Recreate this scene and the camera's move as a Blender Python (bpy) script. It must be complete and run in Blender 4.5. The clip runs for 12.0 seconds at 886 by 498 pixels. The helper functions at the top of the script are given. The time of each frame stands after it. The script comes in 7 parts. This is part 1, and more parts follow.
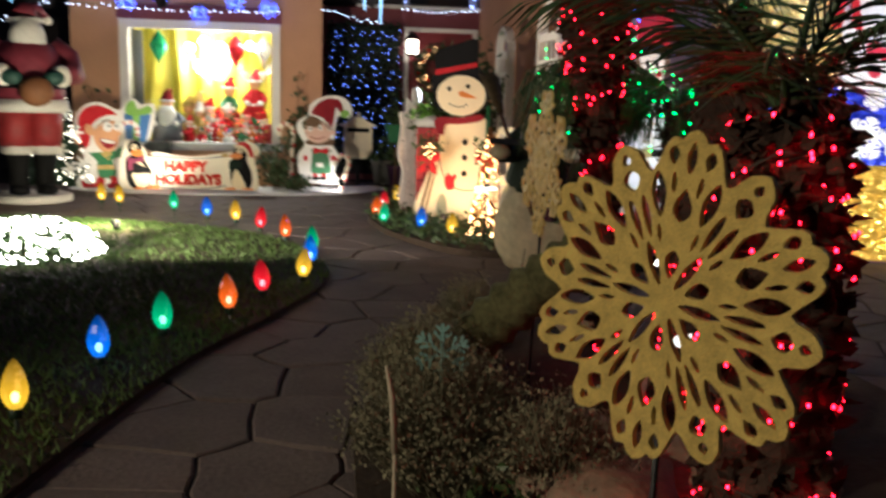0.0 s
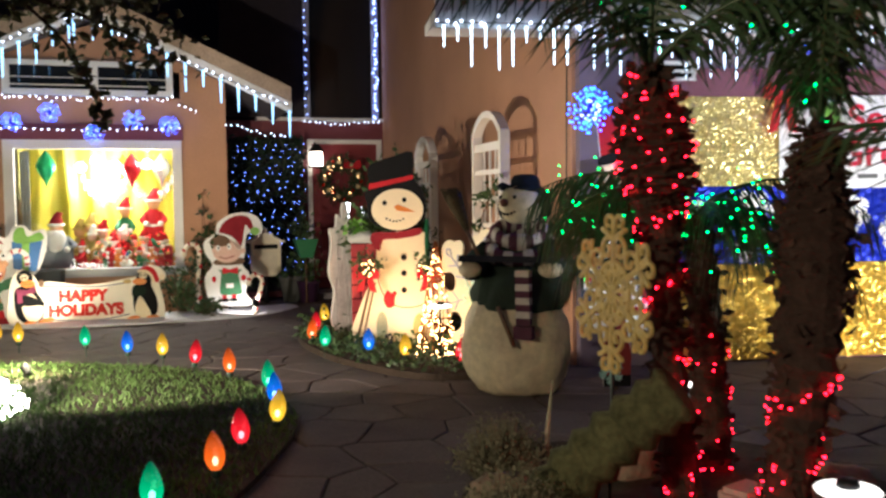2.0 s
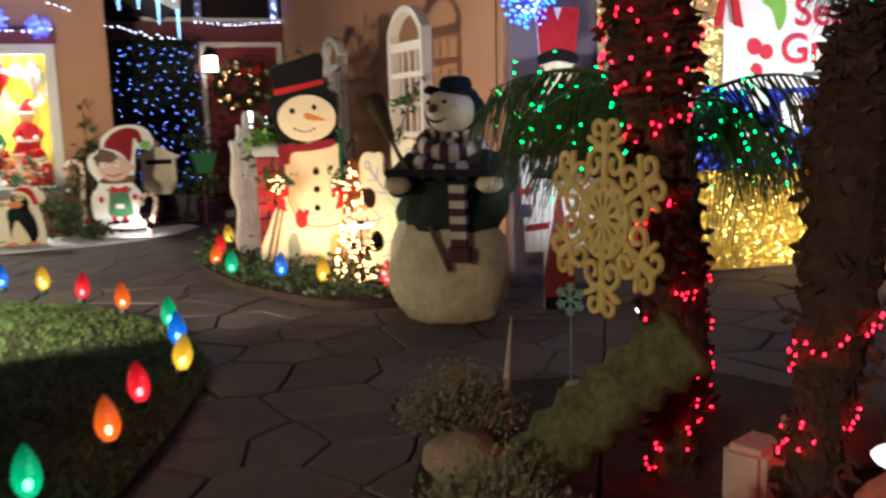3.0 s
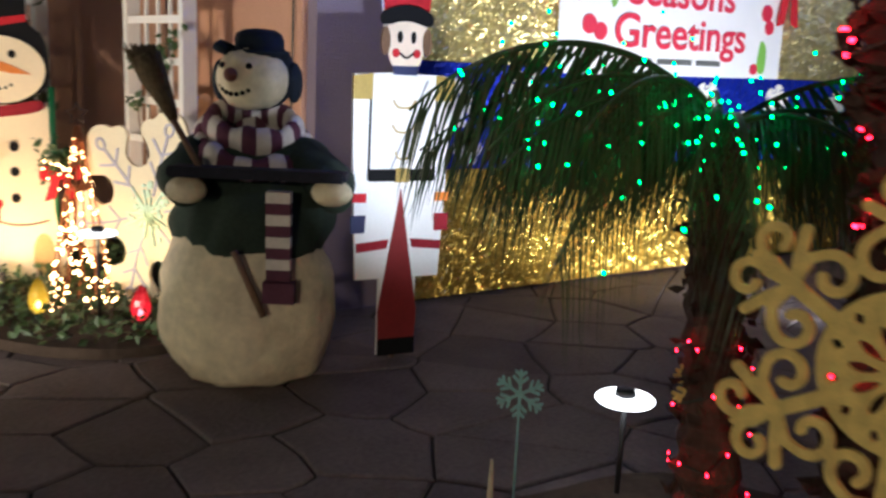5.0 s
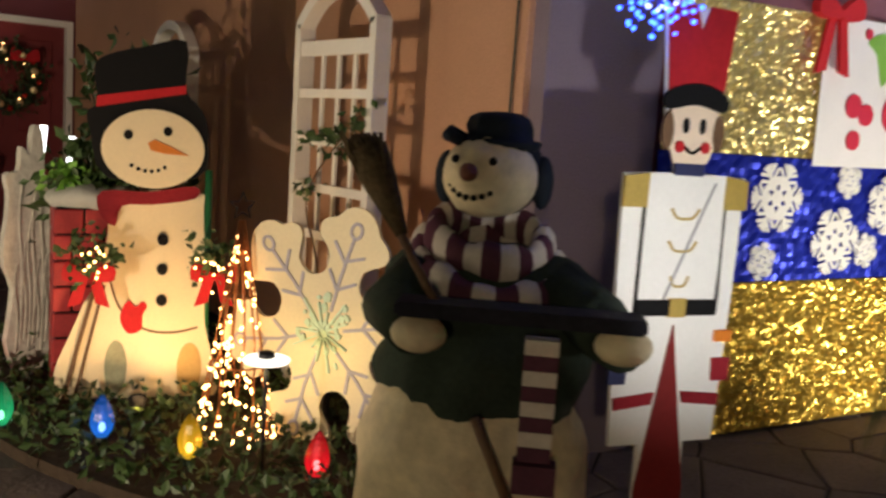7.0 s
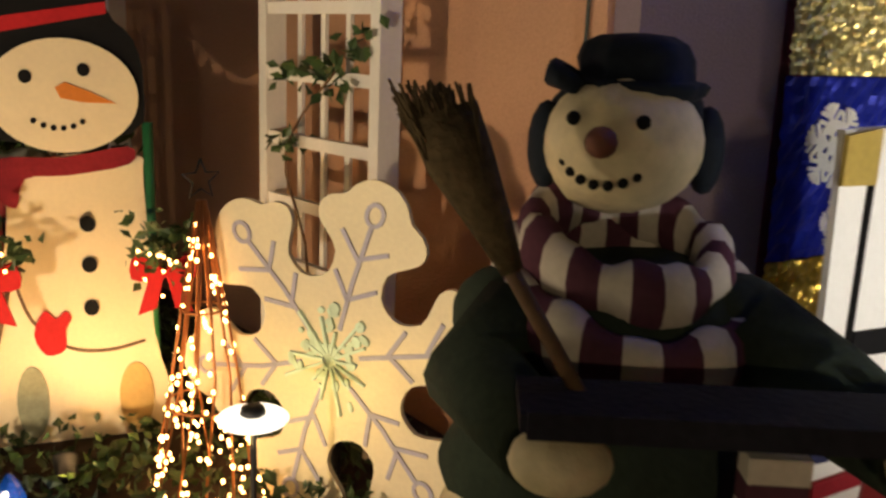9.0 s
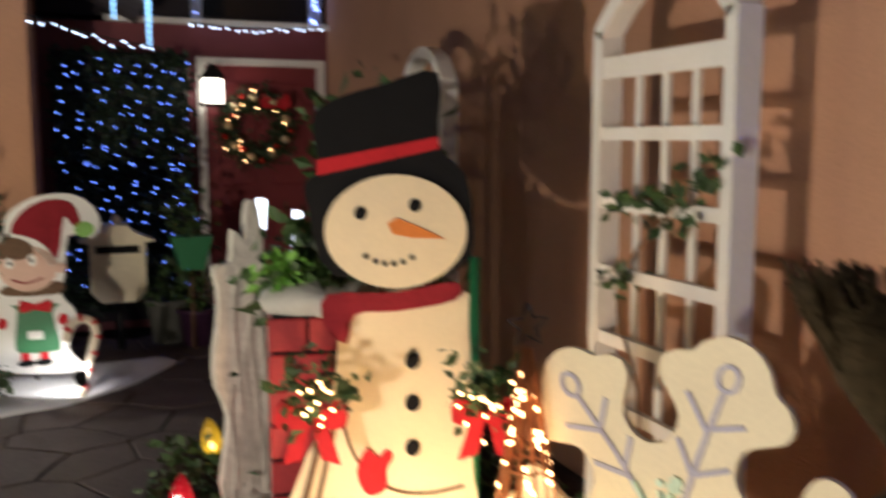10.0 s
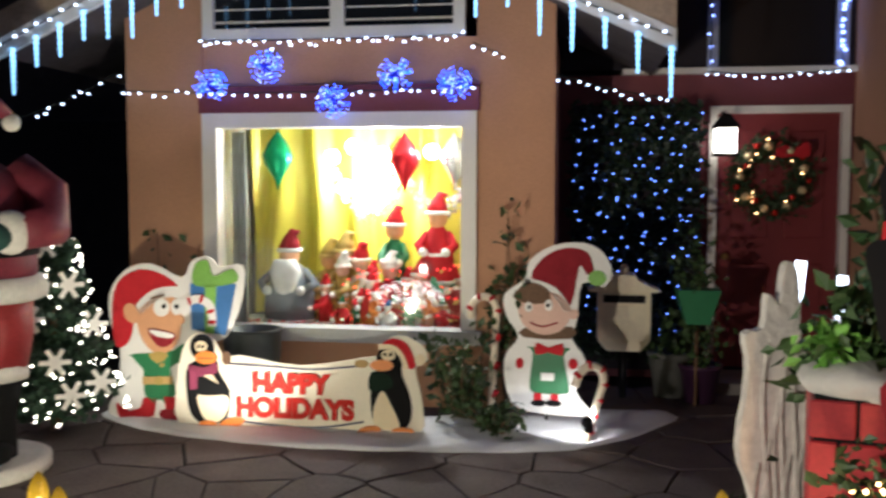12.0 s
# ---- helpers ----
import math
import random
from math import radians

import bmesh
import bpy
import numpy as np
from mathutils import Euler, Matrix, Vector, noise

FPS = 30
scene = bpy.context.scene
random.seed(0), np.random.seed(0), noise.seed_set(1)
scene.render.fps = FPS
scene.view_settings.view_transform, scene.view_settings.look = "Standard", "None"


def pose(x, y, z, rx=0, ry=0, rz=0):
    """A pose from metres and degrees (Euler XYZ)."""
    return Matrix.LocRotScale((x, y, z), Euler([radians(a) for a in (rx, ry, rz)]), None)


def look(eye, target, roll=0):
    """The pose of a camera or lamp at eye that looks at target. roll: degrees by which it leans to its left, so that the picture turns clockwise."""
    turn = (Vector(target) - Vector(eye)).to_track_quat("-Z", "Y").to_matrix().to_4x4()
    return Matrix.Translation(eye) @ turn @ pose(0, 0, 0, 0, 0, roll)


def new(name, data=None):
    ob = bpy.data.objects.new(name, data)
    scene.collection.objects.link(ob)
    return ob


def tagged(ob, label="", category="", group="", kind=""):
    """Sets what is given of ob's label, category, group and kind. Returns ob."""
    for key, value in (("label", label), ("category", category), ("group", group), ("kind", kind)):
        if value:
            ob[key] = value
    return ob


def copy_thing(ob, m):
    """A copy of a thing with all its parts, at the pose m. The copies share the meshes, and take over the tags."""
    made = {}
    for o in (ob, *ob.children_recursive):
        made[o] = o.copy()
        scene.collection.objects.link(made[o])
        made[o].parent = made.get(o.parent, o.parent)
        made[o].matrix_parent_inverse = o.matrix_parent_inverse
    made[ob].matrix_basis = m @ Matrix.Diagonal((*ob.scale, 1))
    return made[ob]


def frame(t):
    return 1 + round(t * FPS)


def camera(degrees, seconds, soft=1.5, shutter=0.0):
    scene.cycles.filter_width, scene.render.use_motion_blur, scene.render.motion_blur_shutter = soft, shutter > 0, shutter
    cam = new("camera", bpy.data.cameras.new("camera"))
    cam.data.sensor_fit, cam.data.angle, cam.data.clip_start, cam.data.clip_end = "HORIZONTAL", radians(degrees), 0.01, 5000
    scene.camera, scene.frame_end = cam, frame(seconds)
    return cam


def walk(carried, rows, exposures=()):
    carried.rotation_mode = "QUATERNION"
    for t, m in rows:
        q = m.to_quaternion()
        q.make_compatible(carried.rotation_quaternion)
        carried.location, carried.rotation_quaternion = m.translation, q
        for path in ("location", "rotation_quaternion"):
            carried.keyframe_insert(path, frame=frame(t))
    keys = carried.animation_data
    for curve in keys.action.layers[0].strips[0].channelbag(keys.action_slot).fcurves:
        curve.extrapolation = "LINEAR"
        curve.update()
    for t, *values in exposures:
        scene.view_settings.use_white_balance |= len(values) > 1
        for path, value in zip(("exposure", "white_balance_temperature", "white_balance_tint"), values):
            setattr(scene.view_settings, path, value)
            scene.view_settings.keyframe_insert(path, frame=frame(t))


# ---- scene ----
cam = camera(52.3, 12.0, soft=2.6, shutter=0.6)
PATH = [
    (0, (0.953, -1.695, 1.198), (1.245, 0.256, 0.87), 1.6),
    (0.5, (0.734, -1.625, 1.208), (1.234, 0.276, 0.837), 2.2),
    (1, (0.482, -1.564, 1.254), (1.125, 0.306, 0.956), -0.0),
    (1.5, (0.35, -1.42, 1.267), (0.961, 0.477, 1.096), -0.1),
    (2, (0.352, -1.149, 1.286), (0.94, 0.76, 1.184), -0.7),
    (2.5, (0.306, -0.83, 1.273), (0.949, 1.052, 1.064), -1.0),
    (3, (0.429, -0.458, 1.281), (1.21, 1.358, 0.973), -1.6),
    (3.5, (0.507, -0.021, 1.324), (1.38, 1.751, 1.008), -0.6),
    (5.5, (0.574, 1.577, 1.353), (2.045, 2.887, 1.004), 3.5),
    (6, (0.588, 1.814, 1.387), (2.05, 3.169, 1.22), 3.3),
    (6.5, (0.729, 2.11, 1.428), (2.064, 3.586, 1.236), 4.2),
    (7, (0.777, 2.453, 1.399), (2.011, 4.006, 1.143), 3.8),
    (9, (1.279, 3.581, 1.443), (2.582, 5.032, 1.0), 2.2),
    (9.5, (1.343, 3.735, 1.481), (2.386, 5.397, 1.095), 0.1),
    (10, (1.397, 3.868, 1.525), (2.13, 5.713, 1.286), -0.0),
    (10.5, (1.312, 3.982, 1.534), (1.788, 5.918, 1.365), 0.1),
    (11, (1.26, 4.043, 1.542), (1.452, 6.029, 1.407), -0.1),
    (11.5, (1.253, 4.077, 1.552), (1.143, 6.070, 1.426), 0.0),
    (12, (1.260, 4.074, 1.557), (0.965, 6.048, 1.419), 0.1),
]
walk(cam, [(t, look(e, g, r)) for t, e, g, r in PATH],
     ((0, 0.15, 5950, 10), (1.5, 0.45, 5900, 10), (2.5, 0.25, 6100, 10), (3.5, 0.35, 6000, 10), (5.5, 0.3, 5500, 10), (6.0, 0.05, 5700, 10), (7.0, -0.35, 7000, 10), (9.0, -0.3, 7700, 10), (9.5, -0.25, 7400, 10), (10.0, -0.05, 5900, 10), (11.0, -0.05, 5450, 10), (12.0, 0.0, 5600, 10)))


# ---- night world ----
world = bpy.data.worlds.new("night_sky")
scene.world = world
world.use_nodes = True
world.node_tree.nodes["Background"].inputs[0].default_value = (0.30, 0.34, 0.55, 1)
world.node_tree.nodes["Background"].inputs[1].default_value = 0.028
scene.view_settings.exposure = 0.0


def lamp(name, kind, eye, target, watts, colour, size=0.05, spread=60.0, blend=0.6):
    data = bpy.data.lights.new(name, kind)
    data.energy, data.color = watts, colour
    if kind == "AREA":
        data.size = size
    else:
        data.shadow_soft_size = size
    if kind == "SPOT":
        data.spot_size, data.spot_blend = radians(spread), blend
    ob = new(name, data)
    ob.matrix_world = look(eye, target)
    return ob


WARM, WHITE, COOL = (1.0, 0.62, 0.28), (1.0, 0.90, 0.78), (0.80, 0.88, 1.0)
lamp("snowman_flood", "SPOT", (2.12, 6.10, 0.16), (2.36, 6.75, 0.95), 26, WARM, 0.04, 125)
lamp("snowflake_flood", "SPOT", (2.36, 5.50, 0.44), (2.62, 5.75, 0.62), 7, (1.0, 0.70, 0.25), 0.04, 150)
lamp("soldier_flood", "SPOT", (2.50, 3.12, 0.86), (3.47, 4.25, 1.22), 98, (0.95, 0.97, 1.0), 0.025, 74, 1.0)
# Added unseen spot from the front left; brightens the island and glitter snowflakes.
lamp("front_fill_spot", "SPOT", (-4.2, -2.6, 2.5), (1.75, 0.45, 0.7), 720, (1.0, 0.80, 0.52), 0.15, 54, 0.8)
lamp("garage_flood", "SPOT", (5.5, 2.8, 0.14), (6.1, 4.8, 1.3), 300, (1.0, 0.95, 0.86), 0.05, 92)
lamp("elf_flood", "SPOT", (1.32, 9.42, 0.22), (1.22, 9.80, 0.02), 13, WHITE, 0.03, 96)
lamp("penguin_flood", "SPOT", (-0.80, 8.98, 0.12), (-0.95, 9.55, 0.80), 40, (1.0, 0.84, 0.62), 0.03, 130)
lamp("lawn_flood", "SPOT", (-0.67, 6.15, 0.12), (-1.9, 8.3, 1.1), 230, (1.0, 0.84, 0.55), 0.04, 130)
lamp("lawn_flood_spill", "POINT", (-0.64, 6.10, 0.20), (0, 0, 0), 46, (1.0, 0.86, 0.50), 0.03)
lamp("display_lamp", "POINT", (-0.29, 10.91, 1.66), (0, 0, 0), 84, (1.0, 0.93, 0.80), 0.05)
# Added fill with no visible source; keeps the window figurines from turning into silhouettes.
lamp("display_front_fill", "POINT", (0.20, 10.62, 1.90), (0, 0, 0), 28, (1.0, 0.92, 0.78), 0.06)
lamp("porch_lantern_bulb", "POINT", (2.40, 11.33, 1.92), (0, 0, 0), 9, (1.0, 0.80, 0.55), 0.05)
lamp("lawn_mound_flood", "SPOT", (-0.85, 4.25, 0.42), (3.3, 8.1, 1.4), 400, (1.0, 0.82, 0.62), 0.06, 76, 0.4)


# ---- materials ----
def mat(name, colour, rough=0.6, metal=0.0, vary=0.25, scale=8.0, bump=0.15, fine=60.0, glow=None, power=0.0, sheen=0.0):
    m = bpy.data.materials.new(name)
    m.use_nodes = True
    nt = m.node_tree
    b = nt.nodes["Principled BSDF"]
    b.inputs["Roughness"].default_value, b.inputs["Metallic"].default_value = rough, metal
    b.inputs["Base Color"].default_value = (*colour, 1)
    b.inputs["Specular IOR Level"].default_value = 0.18 if rough >= 0.78 else 0.5
    if glow:
        b.inputs["Emission Color"].default_value = (*glow, 1)
        b.inputs["Emission Strength"].default_value = power
    if vary or bump:
        co = nt.nodes.new("ShaderNodeTexCoord")
        big, small = nt.nodes.new("ShaderNodeTexNoise"), nt.nodes.new("ShaderNodeTexNoise")
        for n, s in ((big, scale), (small, fine)):
            n.inputs["Scale"].default_value, n.inputs["Detail"].default_value = s, 5
            nt.links.new(co.outputs["Object"], n.inputs["Vector"])
        add = nt.nodes.new("ShaderNodeMath")
        add.operation = "ADD"
        nt.links.new(big.outputs[0], add.inputs[0])
        nt.links.new(small.outputs[0], add.inputs[1])
        rng = nt.nodes.new("ShaderNodeMapRange")
        rng.inputs[1].default_value, rng.inputs[2].default_value = 0.6, 1.4
        rng.inputs[3].default_value, rng.inputs[4].default_value = 1 - vary, 1 + vary
        nt.links.new(add.outputs[0], rng.inputs[0])
        info = nt.nodes.new("ShaderNodeObjectInfo")
        r2 = nt.nodes.new("ShaderNodeMapRange")
        r2.inputs[3].default_value, r2.inputs[4].default_value = 1 - vary * 0.5, 1 + vary * 0.5
        nt.links.new(info.outputs["Random"], r2.inputs[0])
        mul = nt.nodes.new("ShaderNodeMath")
        mul.operation = "MULTIPLY"
        nt.links.new(rng.outputs[0], mul.inputs[0])
        nt.links.new(r2.outputs[0], mul.inputs[1])
        mix = nt.nodes.new("ShaderNodeVectorMath")
        mix.operation = "SCALE"
        mix.inputs[0].default_value = colour
        nt.links.new(mul.outputs[0], mix.inputs["Scale"])
        nt.links.new(mix.outputs[0], b.inputs["Base Color"])
        if bump:
            bp = nt.nodes.new("ShaderNodeBump")
            bp.inputs["Strength"].default_value, bp.inputs["Distance"].default_value = bump, 0.01
            nt.links.new(small.outputs[0], bp.inputs["Height"])
            nt.links.new(bp.outputs[0], b.inputs["Normal"])
    return m


def glowing(name, colour, power):
    m = bpy.data.materials.new(name)
    m.use_nodes = True
    b = m.node_tree.nodes["Principled BSDF"]
    b.inputs["Base Color"].default_value = (*[0.5 * c + 0.05 for c in colour], 1)
    b.inputs["Emission Color"].default_value, b.inputs["Emission Strength"].default_value = (*colour, 1), power
    return m


def clear(name, tint=(1, 1, 1), gloss=0.08):
    """Thin pane or shell: lets light straight through, with a weak mirror gloss."""
    m = bpy.data.materials.new(name)
    m.use_nodes = True
    nt = m.node_tree
    nt.nodes.remove(nt.nodes["Principled BSDF"])
    a, g, mix = nt.nodes.new("ShaderNodeBsdfTransparent"), nt.nodes.new("ShaderNodeBsdfGlossy"), nt.nodes.new("ShaderNodeMixShader")
    a.inputs[0].default_value, g.inputs["Roughness"].default_value, mix.inputs[0].default_value = (*tint, 1), 0.03, gloss
    nt.links.new(a.outputs[0], mix.inputs[1])
    nt.links.new(g.outputs[0], mix.inputs[2])
    nt.links.new(mix.outputs[0], nt.nodes["Material Output"].inputs[0])
    return m


STUCCO = mat("tan_stucco", (0.47, 0.26, 0.16), 0.9, vary=0.14, scale=1.6, bump=0.5, fine=90)
STUCCO_GREY = mat("grey_stucco", (0.21, 0.17, 0.21), 0.9, vary=0.12, scale=1.6, bump=0.5, fine=90)
TRIM_RED = mat("dark_red_trim", (0.16, 0.035, 0.045), 0.6, vary=0.15, scale=3)
TRIM_WHITE = mat("white_trim", (0.78, 0.76, 0.72), 0.5, vary=0.06, scale=4)
DARK_WALL = mat("dark_siding", (0.035, 0.03, 0.035), 0.85, vary=0.2)
ROOF = mat("roof_shingle", (0.09, 0.08, 0.085), 0.9, vary=0.3, scale=5, bump=0.6, fine=40)
RAKE = mat("tan_roof_edge", (0.42, 0.33, 0.26), 0.85, vary=0.25, scale=5, bump=0.6, fine=35)
EARTH = mat("dark_joint_earth", (0.028, 0.024, 0.022), 0.95, vary=0.3, bump=0.5)
STONE = mat("flagstone", (0.125, 0.098, 0.092), 0.8, vary=0.32, scale=3.5, bump=0.5, fine=45)
SOIL = mat("bed_soil", (0.04, 0.028, 0.02), 0.95, vary=0.35, bump=0.8, fine=30)
GRASS = mat("lawn_grass", (0.055, 0.105, 0.018), 0.75, vary=0.4, scale=2.2, bump=0)
LEAF = mat("ivy_leaf", (0.045, 0.085, 0.025), 0.5, vary=0.35, scale=6, bump=0.1)
SNOW = mat("snow_blanket", (0.80, 0.81, 0.84), 0.95, vary=0.06, scale=3, bump=0.5, fine=35)
DOOR_RED = mat("burgundy_door_paint", (0.19, 0.030, 0.035), 0.38, vary=0.1, scale=4, bump=0.05)
GLASS = clear("window_glass", (0.97, 0.99, 0.98), 0.05)
BLACK = mat("black_paint", (0.007, 0.007, 0.008), 0.8, vary=0.2, bump=0.1)
CABLE = mat("dark_cable", (0.012, 0.02, 0.014), 0.6, vary=0, bump=0)


# ---- mesh helpers ----
def thing(name, label, category, group="", at=(0, 0, 0), turn=0.0, kind=""):
    ob = new(name)
    ob.empty_display_size = 0.1
    ob.matrix_world = pose(*at, 0, 0, turn)
    return tagged(ob, label, category, group, kind)


def part(name, bm, material, parent=None, label=""):
    me = bpy.data.meshes.new(name)
    bm.to_mesh(me)
    bm.free()
    for m in material if isinstance(material, (list, tuple)) else [material]:
        me.materials.append(m)
    ob = new(name, me)
    if parent is not None:
        ob.parent = parent
    return tagged(ob, label)


def setting(name, bm, material, label, category):
    return tagged(part(name, bm, material, None), label, category, "", "structure")


def box(bm, lo, hi, index=0, turn=None):
    x0, y0, z0 = lo
    x1, y1, z1 = hi
    v = [bm.verts.new(p) for p in ((x0, y0, z0), (x1, y0, z0), (x1, y1, z0), (x0, y1, z0), (x0, y0, z1), (x1, y0, z1), (x1, y1, z1), (x0, y1, z1))]
    for f in ((3, 2, 1, 0), (4, 5, 6, 7), (0, 1, 5, 4), (1, 2, 6, 5), (2, 3, 7, 6), (3, 0, 4, 7)):
        bm.faces.new([v[i] for i in f]).material_index = index
    if turn is not None:
        bmesh.ops.transform(bm, matrix=turn, verts=v)
    return bm


def boxes(*pairs):
    bm = bmesh.new()
    for lo, hi in pairs:
        box(bm, lo, hi)
    return bm


def tube(bm, points, radii, seg=8, index=0, smooth=True):
    """A round rod along points; radii: one number or one for each point."""
    pts = [Vector(p) for p in points]
    if not isinstance(radii, (list, tuple)):
        radii = [radii] * len(pts)
    rings = []
    side = None
    for i, p in enumerate(pts):
        d = (pts[min(i + 1, len(pts) - 1)] - pts[max(i - 1, 0)]).normalized()
        if side is None:
            side = d.orthogonal().normalized()
        side = (side - d * side.dot(d)).normalized()
        up = d.cross(side)
        rings.append([bm.verts.new(p + (side * math.cos(a) + up * math.sin(a)) * radii[i]) for a in [2 * math.pi * k / seg for k in range(seg)]])
    for a, b in zip(rings, rings[1:]):
        for k in range(seg):
            f = bm.faces.new((a[k], a[(k + 1) % seg], b[(k + 1) % seg], b[k]))
            f.smooth, f.material_index = smooth, index
    for ring, flip in ((rings[0], True), (rings[-1], False)):
        f = bm.faces.new(ring[::-1] if flip else ring)
        f.material_index = index
    return bm


def lathe(bm, profile, seg=24, centre=(0, 0, 0), index=0, wobble=0.0, squash=1.0):
    """Turned body from (radius, height) pairs, closed at both ends."""
    rings = []
    for r, z in profile:
        rings.append([bm.verts.new((centre[0] + r * math.cos(a) * (1 + wobble * noise.noise((3 * math.cos(a), 3 * math.sin(a), 6 * z))),
                                    centre[1] + squash * r * math.sin(a) * (1 + wobble * noise.noise((3 * math.cos(a), 3 * math.sin(a), 6 * z))), centre[2] + z))
                      for a in [2 * math.pi * k / seg for k in range(seg)]])
    for a, b in zip(rings, rings[1:]):
        for k in range(seg):
            f = bm.faces.new((a[k], a[(k + 1) % seg], b[(k + 1) % seg], b[k]))
            f.smooth, f.material_index = True, index
    bm.faces.new(rings[0][::-1]).material_index = index
    bm.faces.new(rings[-1]).material_index = index
    return bm


def slab(bm, outline, y0, y1, index=0):
    """A flat board: outline in x and z, from depth y0 (front) to y1 (back)."""
    area = sum(a[0] * b[1] - b[0] * a[1] for a, b in zip(outline, outline[1:] + outline[:1]))
    pts = outline if area > 0 else outline[::-1]
    f = [bm.verts.new((x, y0, z)) for x, z in pts]
    k = [bm.verts.new((x, y1, z)) for x, z in pts]
    bm.faces.new(f).material_index = index
    bm.faces.new(k[::-1]).material_index = index
    n = len(pts)
    for i in range(n):
        bm.faces.new((f[(i + 1) % n], f[i], k[i], k[(i + 1) % n])).material_index = index
    return bm


def oval(cx, cz, rx, rz, n=28, lean=0.0):
    c, s = math.cos(lean), math.sin(lean)
    out = []
    for i in range(n):
        a = 2 * math.pi * i / n
        x, z = rx * math.cos(a), rz * math.sin(a)
        out.append((cx + c * x - s * z, cz + s * x + c * z))
    return out


def smooth_line(pts, steps=4, closed=True):
    """Catmull-Rom through the given corners."""
    n, out = len(pts), []
    for i in range(n if closed else n - 1):
        p = [Vector(pts[(i + j) % n] if closed else pts[min(max(i + j, 0), n - 1)]) for j in (-1, 0, 1, 2)]
        for s in range(steps):
            t = s / steps
            q = 0.5 * (2 * p[1] + (p[2] - p[0]) * t + (2 * p[0] - 5 * p[1] + 4 * p[2] - p[3]) * t * t + (3 * p[1] - p[0] - 3 * p[2] + p[3]) * t ** 3)
            out.append(tuple(q))
    if not closed:
        out.append(tuple(pts[-1]))
    return out


def sheet(outline, z0, z1):
    """A flat body on the ground: outline in x and y."""
    bm = bmesh.new()
    area = sum(a[0] * b[1] - b[0] * a[1] for a, b in zip(outline, outline[1:] + outline[:1]))
    pts = outline if area > 0 else outline[::-1]
    t = [bm.verts.new((x, y, z1)) for x, y in pts]
    b = [bm.verts.new((x, y, z0)) for x, y in pts]
    bm.faces.new(t)
    for i in range(len(pts)):
        bm.faces.new((t[i], b[i], b[(i + 1) % len(pts)], t[(i + 1) % len(pts)]))
    return bm


def inside(x, y, poly):
    hit = False
    for (x0, y0), (x1, y1) in zip(poly, poly[1:] + poly[:1]):
        if (y0 > y) != (y1 > y) and x < (x1 - x0) * (y - y0) / (y1 - y0) + x0:
            hit = not hit
    return hit


BEAD_V = [(math.cos(a) * c, math.sin(a) * c, z) for z, c, o in ((0.5, 0.87, 0), (-0.5, 0.87, 0.5)) for a in [(i + o) * math.pi / 3 for i in range(6)]] + [(0, 0, 1), (0, 0, -1)]
BEAD_F = [f for i in range(6) for f in ((i, (i + 1) % 6, 12), (6 + (i + 1) % 6, 6 + i, 13), (i, 6 + i, (i + 1) % 6), ((i + 1) % 6, 6 + i, 6 + (i + 1) % 6))]


def beads(points, r, material, name, parent, label="", long=1.0):
    """Many tiny lamps, joined."""
    V, F = [], []
    for p in points:
        p = Vector(p)
        k = len(V)
        V += [p + Vector((x, y, z * long)) * r for x, y, z in BEAD_V]
        F += [tuple(k + i for i in f) for f in BEAD_F]
    me = bpy.data.meshes.new(name)
    me.from_pydata(V, [], F)
    me.materials.append(material)
    ob = new(name, me)
    ob.parent = parent
    return tagged(ob, label, kind="stuff")


def leaves(points, size, material, name, parent=None, label="", seed=3, flat=0.0):
    """Many small pointed leaves at the given places, joined."""
    rnd = random.Random(seed)
    V, F = [], []
    for p in points:
        s = size * rnd.uniform(0.6, 1.3)
        a = Vector((rnd.gauss(0, 1), rnd.gauss(0, 1), rnd.gauss(0, 1) * (1 - flat))).normalized()
        b = a.cross(Vector((rnd.gauss(0, 1), rnd.gauss(0, 1), rnd.gauss(0, 1)))).normalized()
        p, k = Vector(p), len(V)
        n = a.cross(b) * s * 0.12
        V += [p, p + a * s * 0.5 + b * s * 0.32 + n, p + a * s, p + a * s * 0.5 - b * s * 0.32 + n]
        F += [(k, k + 1, k + 2), (k, k + 2, k + 3)]
    me = bpy.data.meshes.new(name)
    me.from_pydata(V, [], F)
    me.materials.append(material)
    ob = new(name, me)
    if parent is not None:
        ob.parent = parent
    return tagged(ob, label, kind="stuff")


# ---- ground ----
setting("ground", sheet([(-300, -300), (300, -300), (300, 300), (-300, 300)], -0.6, -0.012), EARTH, "dark bare earth under the paved yard", "ground")
LAWN = smooth_line([(-0.75, -1.6), (-0.1, 0.2), (0.17, 1.33), (0.42, 2.3), (0.83, 3.3), (1.05, 4.0), (1.06, 4.6), (0.86, 5.4), (0.45, 6.05), (-0.15, 6.5), (-1.0, 6.85), (-2.4, 7.0), (-5.0, 6.8), (-7, 3), (-5, -2)], 5)
setting("lawn", sheet(LAWN, -0.2, 0.03), SOIL, "dark soil of the lawn beside the path", "ground")
BED = smooth_line([(1.52, 7.2), (1.60, 6.3), (1.78, 5.72), (2.05, 5.2), (2.4, 4.98), (2.9, 5.05), (3.3, 5.4), (3.37, 8.6), (2.3, 8.7), (1.7, 8.1)], 5)
setting("flower_bed", sheet(BED, -0.2, 0.05), SOIL, "dark planting bed with ground cover by the wall", "flower bed")
